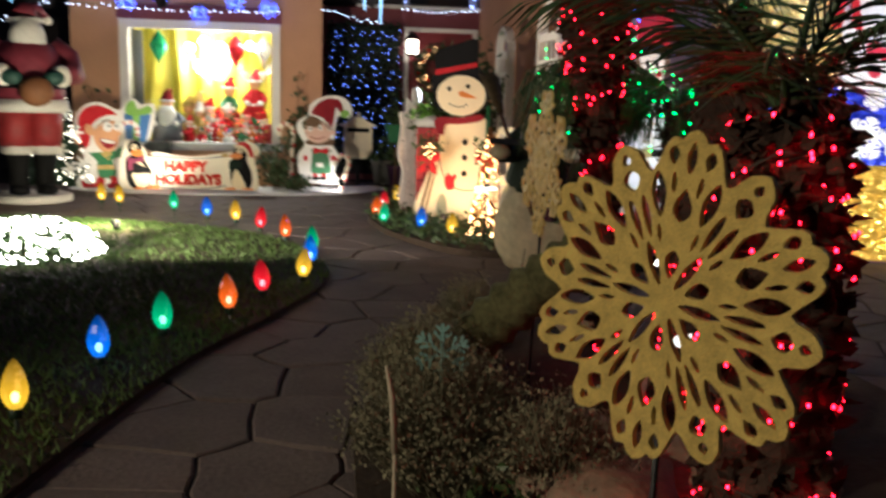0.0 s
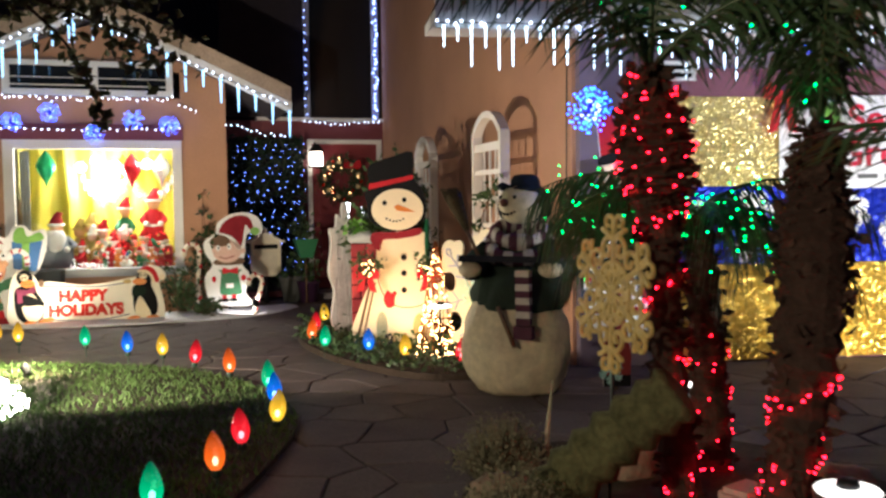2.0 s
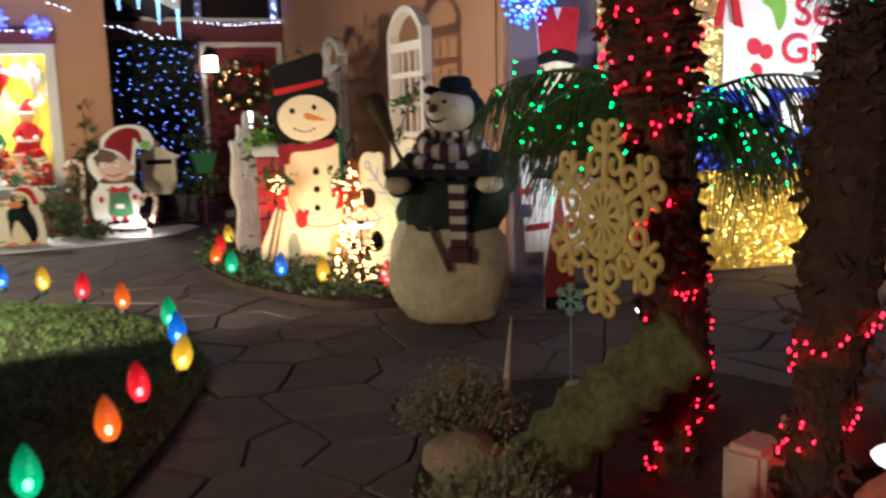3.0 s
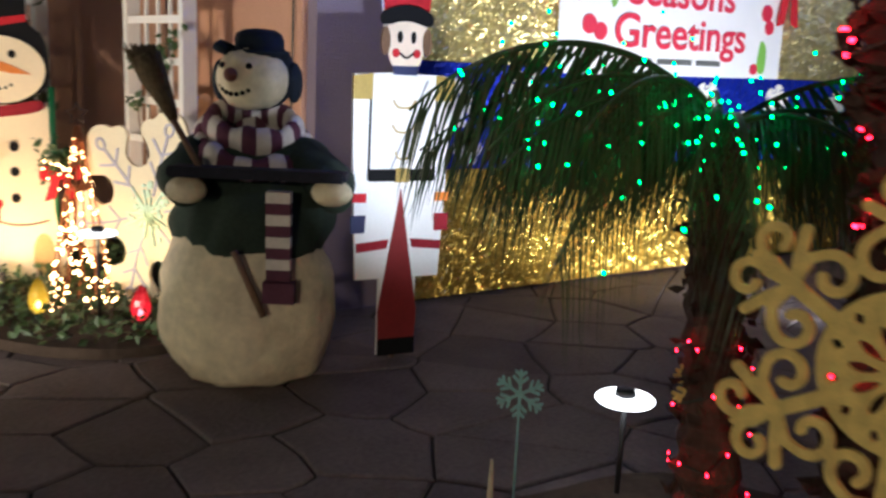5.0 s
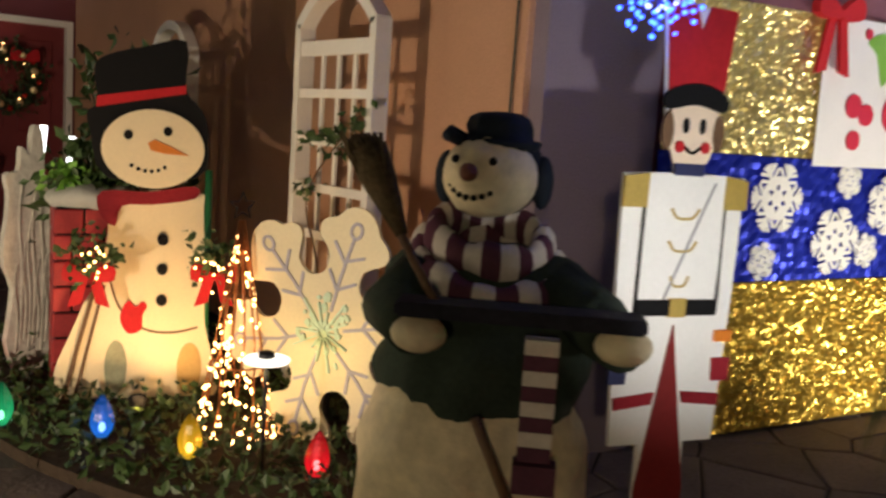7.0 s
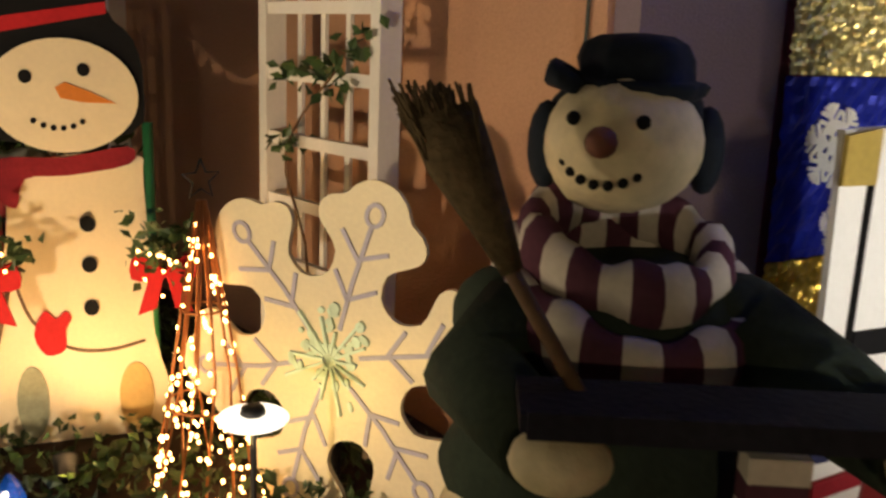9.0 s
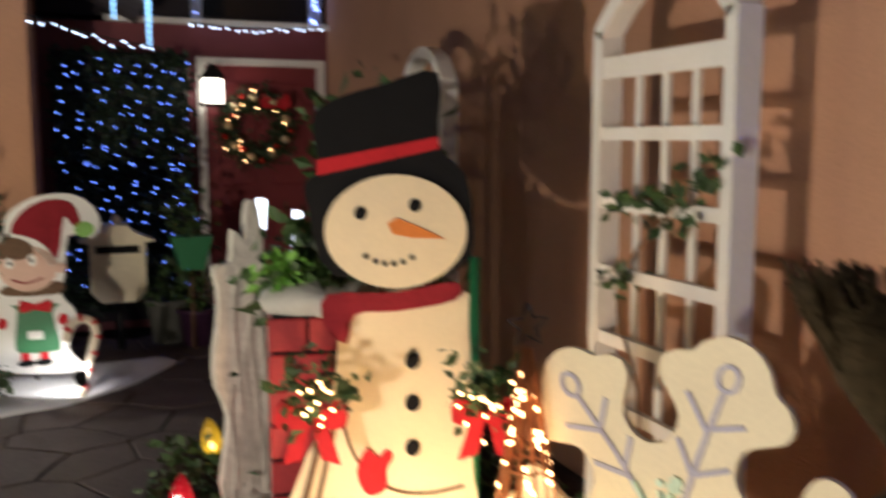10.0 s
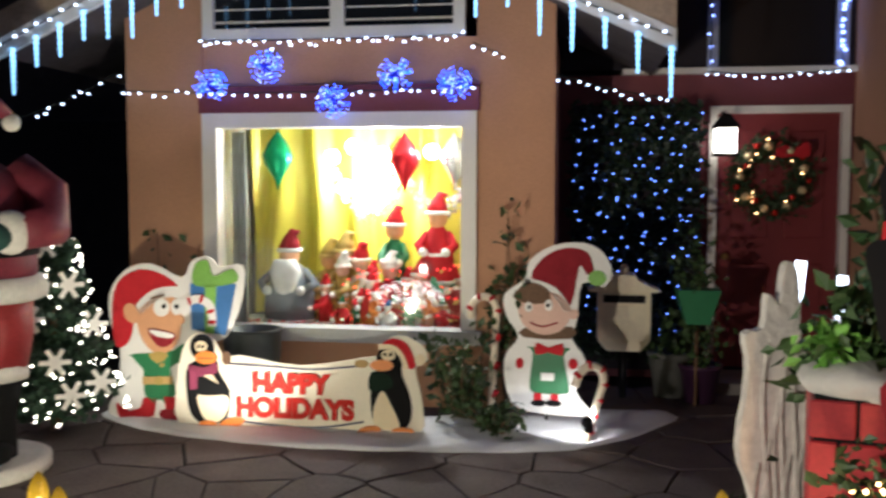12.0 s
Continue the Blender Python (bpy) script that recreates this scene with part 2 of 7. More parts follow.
PLANTER = smooth_line([(1.02, -1.2), (1.08, 0.4), (1.14, 1.45), (1.5, 2.3), (1.85, 2.75), (2.15, 3.0), (2.6, 2.9), (3.15, 2.6), (3.3, 1.2), (3.2, -1.5), (2.0, -2.2)], 5)
setting("planting_island", sheet(PLANTER, -0.2, 0.07), SOIL, "dark soil bed with palms and rocks", "flower bed")

# ---- left wing of the house ----
Y1 = 10.25
WALL = boxes(((-1.98, Y1, 0), (-1.40, Y1 + 0.2, 2.9)), ((0.57, Y1, 0), (1.10, Y1 + 0.2, 2.9)), ((-1.40, Y1 + 0.03, 0), (0.57, Y1 + 0.2, 0.46)),
             ((-1.40, Y1 + 0.02, 2.26), (0.57, Y1 + 0.2, 2.58)), ((0.9, Y1 + 0.2, 0), (1.10, 11.6, 2.6)), ((-1.98, Y1 + 0.2, 0), (-1.8, 14.0, 2.6)))
slab(WALL, [(-1.98, 2.9), (1.10, 2.9), (0.56, 3.06), (-0.42, 3.42), (-1.46, 3.06)], Y1 + 0.03, Y1 + 0.2)
setting("wall_left_wing", WALL, STUCCO, "tan stucco wall around the display window", "wall")
setting("trim_lintel", boxes(((-1.42, Y1 - 0.03, 2.075), (0.59, Y1 + 0.02, 2.26))), TRIM_RED, "dark red wooden lintel board", "trim")
win = tagged(thing("window_1", "large white framed shop-like window, brightly lit", "window"), kind="structure")
part("window_frame", boxes(((-1.40, Y1 - 0.03, 1.97), (0.57, Y1 + 0.12, 2.073)), ((-1.40, Y1 - 0.03, 0.56), (-1.29, Y1 + 0.12, 1.97)), ((0.465, Y1 - 0.03, 0.56), (0.57, Y1 + 0.12, 1.97))), TRIM_WHITE, win)
part("window_sill", boxes(((-1.44, Y1 - 0.07, 0.463), (0.61, Y1 + 0.12, 0.56))), mat("sill_paint", (0.45, 0.46, 0.47), 0.6, vary=0.1), win, "grey painted sill")
pane = part("pane", boxes(((-1.29, Y1 + 0.05, 0.56), (0.465, Y1 + 0.056, 1.97))), GLASS, win, "clear glass pane")
pane.visible_shadow = False
up = tagged(thing("window_2", "upper white framed window with dark panes", "window"), kind="structure")
part("window_frame", boxes(((-1.38, Y1 - 0.04, 2.585), (0.49, Y1 + 0.02, 2.66)), ((-1.38, Y1 - 0.04, 2.66), (-1.30, Y1 + 0.02, 2.93)), ((0.41, Y1 - 0.04, 2.66), (0.49, Y1 + 0.02, 2.93)),
                           ((-0.45, Y1 - 0.04, 2.66), (-0.35, Y1 + 0.02, 2.93)), ((-1.38, Y1 - 0.04, 2.93), (0.49, Y1 + 0.02, 2.99))), TRIM_WHITE, up)
DARK_GLASS = mat("dark_glass", (0.012, 0.014, 0.018), 0.06, vary=0, bump=0)
for x0, x1 in ((-1.30, -0.45), (-0.35, 0.41)):
    part("pane", boxes(((x0, Y1 + 0.0, 2.66), (x1, Y1 + 0.014, 2.93))), DARK_GLASS, up)
    part("blind_slat", boxes(((x0, Y1 - 0.012, 2.70), (x1, Y1 - 0.004, 2.715)), ((x0, Y1 - 0.012, 2.79), (x1, Y1 - 0.004, 2.80))), TRIM_WHITE, up)


def roof_z(x, z_end=2.44, slope=0.46, ridge=-0.42, reach=2.25):
    return z_end + (reach - abs(x - ridge)) * slope


for name, x0, x1 in (("roof_left", -2.67, -0.42), ("roof_right", -0.42, 1.83)):
    bm = bmesh.new()
    slab(bm, [(x0, roof_z(x0)), (x1, roof_z(x1)), (x1, roof_z(x1) + 0.10), (x0, roof_z(x0) + 0.10)], 9.72, 13.0)
    setting(name, bm, ROOF, "dark shingled gable roof slope", "roof")
    bm = bmesh.new()
    slab(bm, [(x0, roof_z(x0) - 0.07), (x1, roof_z(x1) - 0.07), (x1, roof_z(x1) + 0.06), (x0, roof_z(x0) + 0.06)], 9.68, 9.716)
    setting("fascia_" + name, bm, TRIM_WHITE, "white fascia board along the gable", "trim")
    bm = bmesh.new()
    slab(bm, [(x0, roof_z(x0) + 0.064), (x1, roof_z(x1) + 0.064), (x1, roof_z(x1) + 0.24), (x0, roof_z(x0) + 0.24)], 9.69, 9.78)
    setting("rake_" + name, bm, RAKE, "weathered tan edge tiles of the gable", "roof trim")

# window display box
bm = boxes(((-1.45, Y1 + 0.2, 0.42), (0.62, 11.25, 0.5)), ((-1.49, Y1 + 0.2, 0.4), (-1.41, 11.3, 2.2)), ((0.58, Y1 + 0.2, 0.4), (0.66, 11.3, 2.2)), ((-1.49, Y1 + 0.2, 2.1), (0.66, 11.3, 2.2)), ((-1.49, 11.25, 0.4), (0.66, 11.33, 2.2)))
setting("window_display_room", bm, mat("display_grey", (0.34, 0.33, 0.27), 0.8, vary=0.1), "pale plaster recess behind the window", "wall")

# entry recess
Y2 = 11.55
bm = boxes(((1.10, Y2, 0), (2.29, Y2 + 0.2, 2.45)), ((3.35, Y2, 0), (3.38, Y2 + 0.2, 2.45)), ((2.29, Y2, 2.2), (3.35, Y2 + 0.2, 2.45)))
setting("wall_entry", bm, TRIM_RED, "dark red painted entry wall", "wall")
bm = boxes(((1.12, Y2 + 0.02, 2.5), (3.38, Y2 + 0.22, 5.2)))
setting("wall_upper_entry", bm, DARK_WALL, "dark upper wall over the entry", "wall")
setting("trim_entry_ledge", boxes(((1.6, Y2 - 0.06, 2.452), (3.38, Y2 + 0.2, 2.498))), TRIM_WHITE, "pale ledge over the door", "trim")
up2 = tagged(thing("window_3", "tall dark upstairs window above the door", "window"), kind="structure")
part("pane", boxes(((2.34, Y2 - 0.004, 2.53), (3.22, Y2 + 0.016, 4.3))), DARK_GLASS, up2)
part("window_frame", boxes(((3.22, Y2 - 0.03, 2.5), (3.32, Y2 + 0.016, 4.36)), ((2.26, Y2 - 0.03, 2.5), (2.34, Y2 + 0.016, 4.36))), mat("blue_grey_frame", (0.35, 0.38, 0.45), 0.6), up2)
setting("back_roof", boxes(((-5, 13.1, 2.0), (2.25, 13.4, 5.4))), ROOF, "dark shingled roof of the rear storey", "roof")
setting("door_step", boxes(((1.9, 11.0, 0), (3.38, Y2, 0.085))), mat("step_concrete", (0.2, 0.18, 0.17), 0.85), "concrete door step", "step")

# front door
door = tagged(thing("door_1", "closed burgundy panelled front door, white frame", "door"), kind="structure")
part("door_frame", boxes(((2.29, Y2 - 0.03, 0.085), (2.35, Y2 + 0.12, 2.14)), ((3.29, Y2 - 0.03, 0.085), (3.35, Y2 + 0.12, 2.14)), ((2.29, Y2 - 0.03, 2.14), (3.35, Y2 + 0.12, 2.198))), TRIM_WHITE, door)
part("door_leaf", boxes(((2.35, Y2 + 0.05, 0.1), (3.29, Y2 + 0.10, 2.14))), DOOR_RED, door)
for x0, x1, z0, z1 in ((2.46, 2.76, 0.25, 0.95), (2.88, 3.18, 0.25, 0.95), (2.46, 2.76, 1.15, 2.0), (2.88, 3.18, 1.15, 2.0)):
    bm = boxes(((x0, Y2 + 0.035, z0), (x1, Y2 + 0.048, z1)))
    bmesh.ops.bevel(bm, geom=bm.edges[:], offset=0.01, segments=1, affect="EDGES")
    part("door_panel", bm, DOOR_RED, door)
bm = bmesh.new()
lathe(bm, [(0.01, 0), (0.026, 0.01), (0.03, 0.03), (0.02, 0.05)], 12)
bmesh.ops.transform(bm, matrix=pose(2.43, Y2 + 0.05, 1.0, 90), verts=bm.verts)
part("door_handle", bm, mat("brass", (0.6, 0.42, 0.18), 0.3, 1.0, 0.1), door, "round brass knob")

# right wing: long side wall, and the garage front set at a slant
setting("wall_side", boxes(((3.38, 5.26, 0), (3.6, 11.75, 5.2))), STUCCO, "tan stucco side wall of the tall wing", "wall")
GA = -9.0
garage = pose(4.7, 4.95, 0, 0, 0, GA)


def on_garage(ob):
    ob.matrix_world = garage
    return ob


on_garage(setting("wall_garage", boxes(((-1.32, 0, 0), (-0.70, 0.25, 2.9)), ((3.62, 0, 0), (9.0, 0.25, 2.9)), ((-0.70, 0.0, 2.30), (3.62, 0.25, 2.9))), STUCCO_GREY, "grey stucco garage front", "wall"))
on_garage(setting("trim_garage_lintel", boxes(((-0.72, -0.03, 2.085), (3.64, 0.1, 2.30))), mat("plum_trim", (0.20, 0.075, 0.10), 0.6, vary=0.15), "plum painted board over the garage door", "trim"))
on_garage(setting("garage_eave", boxes(((-2.5, -0.55, 2.52), (9, 0.0, 2.60)), ((-2.5, -0.60, 2.47), (9, -0.552, 2.66))), TRIM_WHITE, "white eave of the garage roof", "trim"))
bm = bmesh.new()
v = [bm.verts.new(p) for p in ((-2.55, -0.66, 2.665), (9, -0.66, 2.665), (9, 0.0, 2.91), (-2.55, 0.0, 2.91), (-2.55, -0.66, 2.74), (9, -0.66, 2.74), (9, 0.0, 2.99), (-2.55, 0.0, 2.99))]
for f in ((3, 2, 1, 0), (4, 5, 6, 7), (0, 1, 5, 4), (1, 2, 6, 5), (2, 3, 7, 6), (3, 0, 4, 7)):
    bm.faces.new([v[i] for i in f])
on_garage(setting("garage_roof", bm, ROOF, "dark shingled garage roof", "roof"))

# ---- colours of the decorations ----
CREAM = mat("cream_board_paint", (0.80, 0.68, 0.46), 0.55, vary=0.06, scale=5, bump=0.08)
WHITE_P = mat("white_board_paint", (0.82, 0.81, 0.78), 0.5, vary=0.05, scale=5, bump=0.06)
RED = mat("red_paint", (0.50, 0.022, 0.03), 0.80, vary=0.15, bump=0.06)
DARK_RED = mat("maroon_cloth", (0.28, 0.02, 0.03), 0.8, vary=0.2)
GREEN = mat("green_paint", (0.02, 0.17, 0.06), 0.5, vary=0.15)
LIME = mat("lime_paint", (0.22, 0.48, 0.08), 0.5, vary=0.15)
BLUE_P = mat("blue_paint", (0.04, 0.16, 0.42), 0.5, vary=0.15)
ORANGE = mat("orange_paint", (0.72, 0.22, 0.03), 0.5, vary=0.12)
PALE_SKIN = mat("pale_pink_paint", (0.68, 0.44, 0.34), 0.5, vary=0.08)
SKIN = mat("peach_paint", (0.66, 0.34, 0.17), 0.5, vary=0.08)
TAN = mat("tan_paint", (0.50, 0.33, 0.12), 0.6, vary=0.12)
BROWN = mat("brown_wood", (0.13, 0.07, 0.035), 0.7, vary=0.3, bump=0.4)
NAVY = mat("navy_paint", (0.025, 0.03, 0.09), 0.5, vary=0.15)
GOLD_P = mat("gold_paint", (0.42, 0.30, 0.08), 0.4, vary=0.15)
GLITTER = mat("gold_glitter", (0.92, 0.68, 0.20), 0.45, 0.0, 0.35, 30, 1.0, 420)
LILAC = mat("lilac_marker", (0.42, 0.40, 0.50), 0.6, vary=0.1)
# two aqua tones for the light glow painted on the snowflake board
AQUA = mat("aqua_glow_paint", (0.60, 0.76, 0.60), 0.6, vary=0.1)
PALE_AQUA = mat("pale_aqua_glow_paint", (0.62, 0.80, 0.66), 0.5, vary=0.1)
WOOD_WHITE = mat("whitewashed_driftwood", (0.60, 0.57, 0.52), 0.8, vary=0.25, scale=5, bump=0.9, fine=26)
BARK = mat("palm_bark", (0.054, 0.033, 0.026), 0.95, vary=0.45, scale=9, bump=1.0, fine=45)
FROND = mat("palm_leaflet", (0.042, 0.075, 0.032), 0.45, vary=0.3, scale=4, bump=0)
DRY = mat("dry_shrub", (0.20, 0.19, 0.125), 0.9, vary=0.35, bump=0)
ROCK = mat("garden_boulder", (0.30, 0.22, 0.16), 0.85, vary=0.3, scale=5, bump=0.9, fine=28)
IRON = mat("dark_iron", (0.02, 0.02, 0.022), 0.5, 0.6, 0.2)
L_RED, L_GREEN, L_BLUE = glowing("red_led", (1.0, 0.0015, 0.008), 60), glowing("green_led", (0.004, 1.0, 0.13), 14), glowing("blue_led", (0.02, 0.05, 1.0), 3.5)
L_STAR = glowing("star_blue_led", (0.02, 0.09, 1.0), 13)
L_NET, L_WHITE, L_WARM, L_ICE = glowing("blue_white_led", (0.30, 0.40, 1.0), 6), glowing("white_led", (0.70, 0.80, 1.0), 8), glowing("warm_bulb", (1.0, 0.52, 0.20), 17), glowing("ice_tube", (0.34, 0.66, 1.0), 2.4)


def board(name, label, category, at, turn, lean=0.0, group=""):
    ob = new(name)
    ob.empty_display_size = 0.1
    ob.matrix_world = pose(*at, -lean, 0, turn)
    ob.matrix_world = pose(*at, 0, 0, turn) @ pose(0, 0, 0, -lean)
    return tagged(ob, label, category, group)


def layer(parent, name, outline, material, level=1, label="", thick=0.005):
    """A painted shape on the front of a board, proud by its level."""
    bm = bmesh.new()
    slab(bm, outline, -0.0022 - 0.004 * level, -0.002 + 0.0 * level)
    return part(name, bm, material, parent, label)


def dots(parent, name, spots, r, material, level=2):
    for x, z in spots:
        layer(parent, name, oval(x, z, r, r * 1.1, 14), material, level)


def stroke(points, w):
    """Outline of a painted line of width w."""
    out_a, out_b = [], []
    for i, p in enumerate(points):
        q, r = points[max(i - 1, 0)], points[min(i + 1, len(points) - 1)]
        d = Vector((r[0] - q[0], r[1] - q[1])).normalized()
        out_a.append((p[0] - d.y * w / 2, p[1] + d.x * w / 2))
        out_b.append((p[0] + d.y * w / 2, p[1] - d.x * w / 2))
    return out_a + out_b[::-1]


def letters(parent, text, x, z, size, material, level=2, wide=1.0, stack=1.0, name="lettering"):
    cu = bpy.data.curves.new(name, "FONT")
    cu.body, cu.size, cu.align_x, cu.extrude, cu.offset = text, size, "CENTER", 0.002, 0.006 * stack
    tmp = bpy.data.objects.new(name, cu)
    scene.collection.objects.link(tmp)
    me = bpy.data.meshes.new_from_object(tmp.evaluated_get(bpy.context.evaluated_depsgraph_get()))
    bpy.data.objects.remove(tmp)
    me.transform(pose(x, -0.004 - 0.004 * level, z, 90) @ Matrix.Diagonal((wide, 1, 1, 1)))
    me.materials.clear()
    me.materials.append(material)
    ob = new(name, me)
    ob.parent = parent
    return ob


# ---- snowman board ----
sb = board("snowman_board", "tall cream painted plywood snowman with black top hat", "yard decoration", (2.36, 6.56, -0.012), -20, 3)
BODY = smooth_line([(-0.285, 0.62), (-0.37, 0.45), (-0.45, 0.04), (0.23, 0.02), (0.20, 0.45), (0.185, 0.95), (0.15, 1.05), (-0.20, 1.02), (-0.25, 0.80)], 4)
bm = bmesh.new()
slab(bm, BODY, 0, 0.018)
part("body_panel", bm, CREAM, sb)
bm = bmesh.new()
slab(bm, smooth_line([(-0.33, 1.31), (-0.345, 1.40), (-0.30, 1.45), (-0.318, 1.60), (-0.26, 1.665), (-0.10, 1.715), (0.085, 1.755), (0.088, 1.53), (0.17, 1.43), (0.197, 1.28), (0.15, 1.12), (-0.25, 1.10)], 3), -0.012, 0.016)
part("hat", bm, BLACK, sb, "black painted top hat")
bm = bmesh.new()
slab(bm, oval(-0.052, 1.245, 0.230, 0.184, 36), -0.026, -0.014)
part("head", bm, CREAM, sb)
for nm, out, m_, lv in (("hat_band", [(-0.306, 1.425), (0.088, 1.512), (0.088, 1.55), (-0.304, 1.475)], RED, 3),
                        ("scarf", smooth_line([(-0.275, 1.04), (-0.06, 1.045), (0.14, 1.08), (0.14, 1.02), (-0.05, 0.985), (-0.185, 0.975), (-0.215, 0.88), (-0.285, 0.94)], 3), DARK_RED, 3),
                        ("nose", [(-0.078, 1.272), (-0.048, 1.29), (0.022, 1.262), (0.107, 1.222), (0.002, 1.225), (-0.063, 1.238)], ORANGE, 7),
                        ("mitten", smooth_line([(-0.15, 0.53), (-0.185, 0.45), (-0.15, 0.375), (-0.09, 0.39), (-0.085, 0.46), (-0.065, 0.50), (-0.085, 0.525), (-0.115, 0.50)], 3), RED, 2),
                        ("belly_line", stroke(smooth_line([(-0.24, 0.66), (-0.19, 0.50), (-0.08, 0.395), (0.05, 0.375), (0.17, 0.40)], 4, False), 0.010), BROWN, 1),
                        ("boot", oval(0.135, 0.20, 0.058, 0.125, 20), TAN, 1), ("boot", oval(-0.20, 0.21, 0.05, 0.13, 20), mat("sage_paint", (0.28, 0.29, 0.19), 0.6), 1),
                        ("broom_stick", [(-0.44, 0.06), (-0.42, 0.06), (-0.265, 0.68), (-0.285, 0.68)], BROWN, 3), ("broom_stick", [(-0.39, 0.05), (-0.375, 0.05), (-0.25, 0.60), (-0.265, 0.60)], BROWN, 2)):
    layer(sb, nm, out, m_, lv)
dots(sb, "eye", [(-0.165, 1.305), (0.010, 1.33)], 0.020, BLACK, 7)
dots(sb, "button", [(0.0, 0.82), (0.0, 0.68), (0.0, 0.53)], 0.025, BLACK, 2)
dots(sb, "mouth_dot", [(-0.148, 1.165), (-0.118, 1.15), (-0.088, 1.142), (-0.058, 1.141), (-0.028, 1.147), (0.0, 1.162)], 0.0085, BLACK, 7)
bm = bmesh.new()
tube(bm, [(0.205, 0.02, 0.10), (0.205, 0.012, 1.16)], 0.018)
part("stake", bm, GREEN, sb, "green round stake behind the board")
bm = bmesh.new()
tube(bm, [(-0.1, 0.03, -0.03), (-0.1, 0.03, 1.5)], 0.014)
part("support_post", bm, BROWN, sb)


def bow_and_greens(name, at, seed):
    t = thing(name, "red bow with evergreen sprig and warm mini lights", "bow", "bows on the snowman", at, -20)
    bm = bmesh.new()
    for s in (-1, 1):
        slab(bm, smooth_line([(0, 0), (s * 0.09, 0.06), (s * 0.11, -0.02), (s * 0.02, -0.03)], 3), -0.03, 0.0)
        slab(bm, [(s * 0.005, -0.02), (s * 0.05, -0.02), (s * 0.09, -0.15), (s * 0.03, -0.13)], -0.02, -0.005)
    part("ribbon", bm, RED, t)
    rnd = random.Random(seed)
    pts = [(rnd.gauss(0, 0.06), rnd.uniform(-0.07, 0), 0.09 + rnd.gauss(0, 0.05)) for _ in range(130)]
    leaves(pts, 0.05, LEAF, "sprig", t, seed=seed)
    beads([(rnd.gauss(0, 0.05), -0.06 - rnd.random() * 0.02, 0.06 + rnd.gauss(0, 0.05)) for _ in range(13)], 0.0062, L_WARM, "light_chain", t)
    return t


bow_and_greens("bow", (2.03, 6.58, 0.66), 5)
bow_and_greens("bow", (2.56, 6.42, 0.66), 6)

# ---- big white snowflake board ----
fb = board("snowflake_board", "large white plywood snowflake with drawn blue twigs", "yard decoration", (2.704, 5.636, 0.538), -67)
ARM = [(0.215, -0.124), (0.25, -0.09), (0.315, -0.088), (0.355, -0.13), (0.385, -0.168), (0.425, -0.178), (0.462, -0.152), (0.482, -0.11), (0.52, -0.085), (0.55, -0.045)]
ARM = ARM + [(0.558, 0.0)] + [(x, -q) for x, q in ARM[:0:-1]]
turned = lambda x, z, a: (x * math.cos(a) - z * math.sin(a), x * math.sin(a) + z * math.cos(a))
bm = bmesh.new()
slab(bm, smooth_line([turned(x, q, radians(12.5 + 60 * k)) for k in range(6) for x, q in ARM], 2), 0, 0.018)
part("flake_panel", bm, mat("flake_paint", (0.82, 0.72, 0.50), 0.5, vary=0.08, scale=4), fb)
for k in range(6):
    a = radians(12.5 + 60 * k)
    wob = 0.012 * math.sin(2.7 * k)
    for pts in ([(0.10, 0), (0.25, wob), (0.43, 0)], [(0.315, wob), (0.385, 0.085)], [(0.325, wob), (0.375, -0.075)], [(0.19, 0), (0.265, 0.07)], [(0.20, 0), (0.26, -0.075)]):
        layer(fb, "twig", stroke([turned(*p, a) for p in pts], 0.013), LILAC, 1)
    layer(fb, "twig_loop", stroke([turned(0.462 + 0.032 * math.cos(t), 0.026 * math.sin(t), a) for t in [i * 2 * math.pi / 12 for i in range(13)]], 0.012), LILAC, 1)
# pale glow of light at the centre, painted as aqua flecks and rays
rnd = random.Random(14)
for i in range(46):
    a, r0 = rnd.uniform(0, 6.283), 0.16 * rnd.random()
    layer(fb, "glitter_fleck", oval(r0 * math.cos(a), r0 * math.sin(a), rnd.uniform(0.006, 0.02), rnd.uniform(0.006, 0.02), 7, rnd.random()), AQUA if i % 3 else PALE_AQUA, 2)
for i in range(14):
    a, r1 = i * 2 * math.pi / 14, 0.09 + 0.04 * (i % 3)
    layer(fb, "glitter_ray", stroke([(0.02 * math.cos(a), 0.02 * math.sin(a)), (r1 * math.cos(a), r1 * math.sin(a))], 0.008), PALE_AQUA, 3)
bm = bmesh.new()
tube(bm, [(0, 0.035, -0.56), (0, 0.035, 0.3)], 0.014)
part("stake", bm, IRON, fb)


# ---- carved statue: snowman with tray ----
def ball(bm, c, r, index, seg=20, squash=(1, 1, 1)):
    k = bmesh.ops.create_uvsphere(bm, u_segments=seg, v_segments=seg // 2, radius=1, matrix=Matrix.Translation(c) @ Matrix.Diagonal((r * squash[0], r * squash[1], r * squash[2], 1)))
    for f in {f for v in k["verts"] for f in v.link_faces}:
        f.smooth, f.material_index = True, index
    return bm


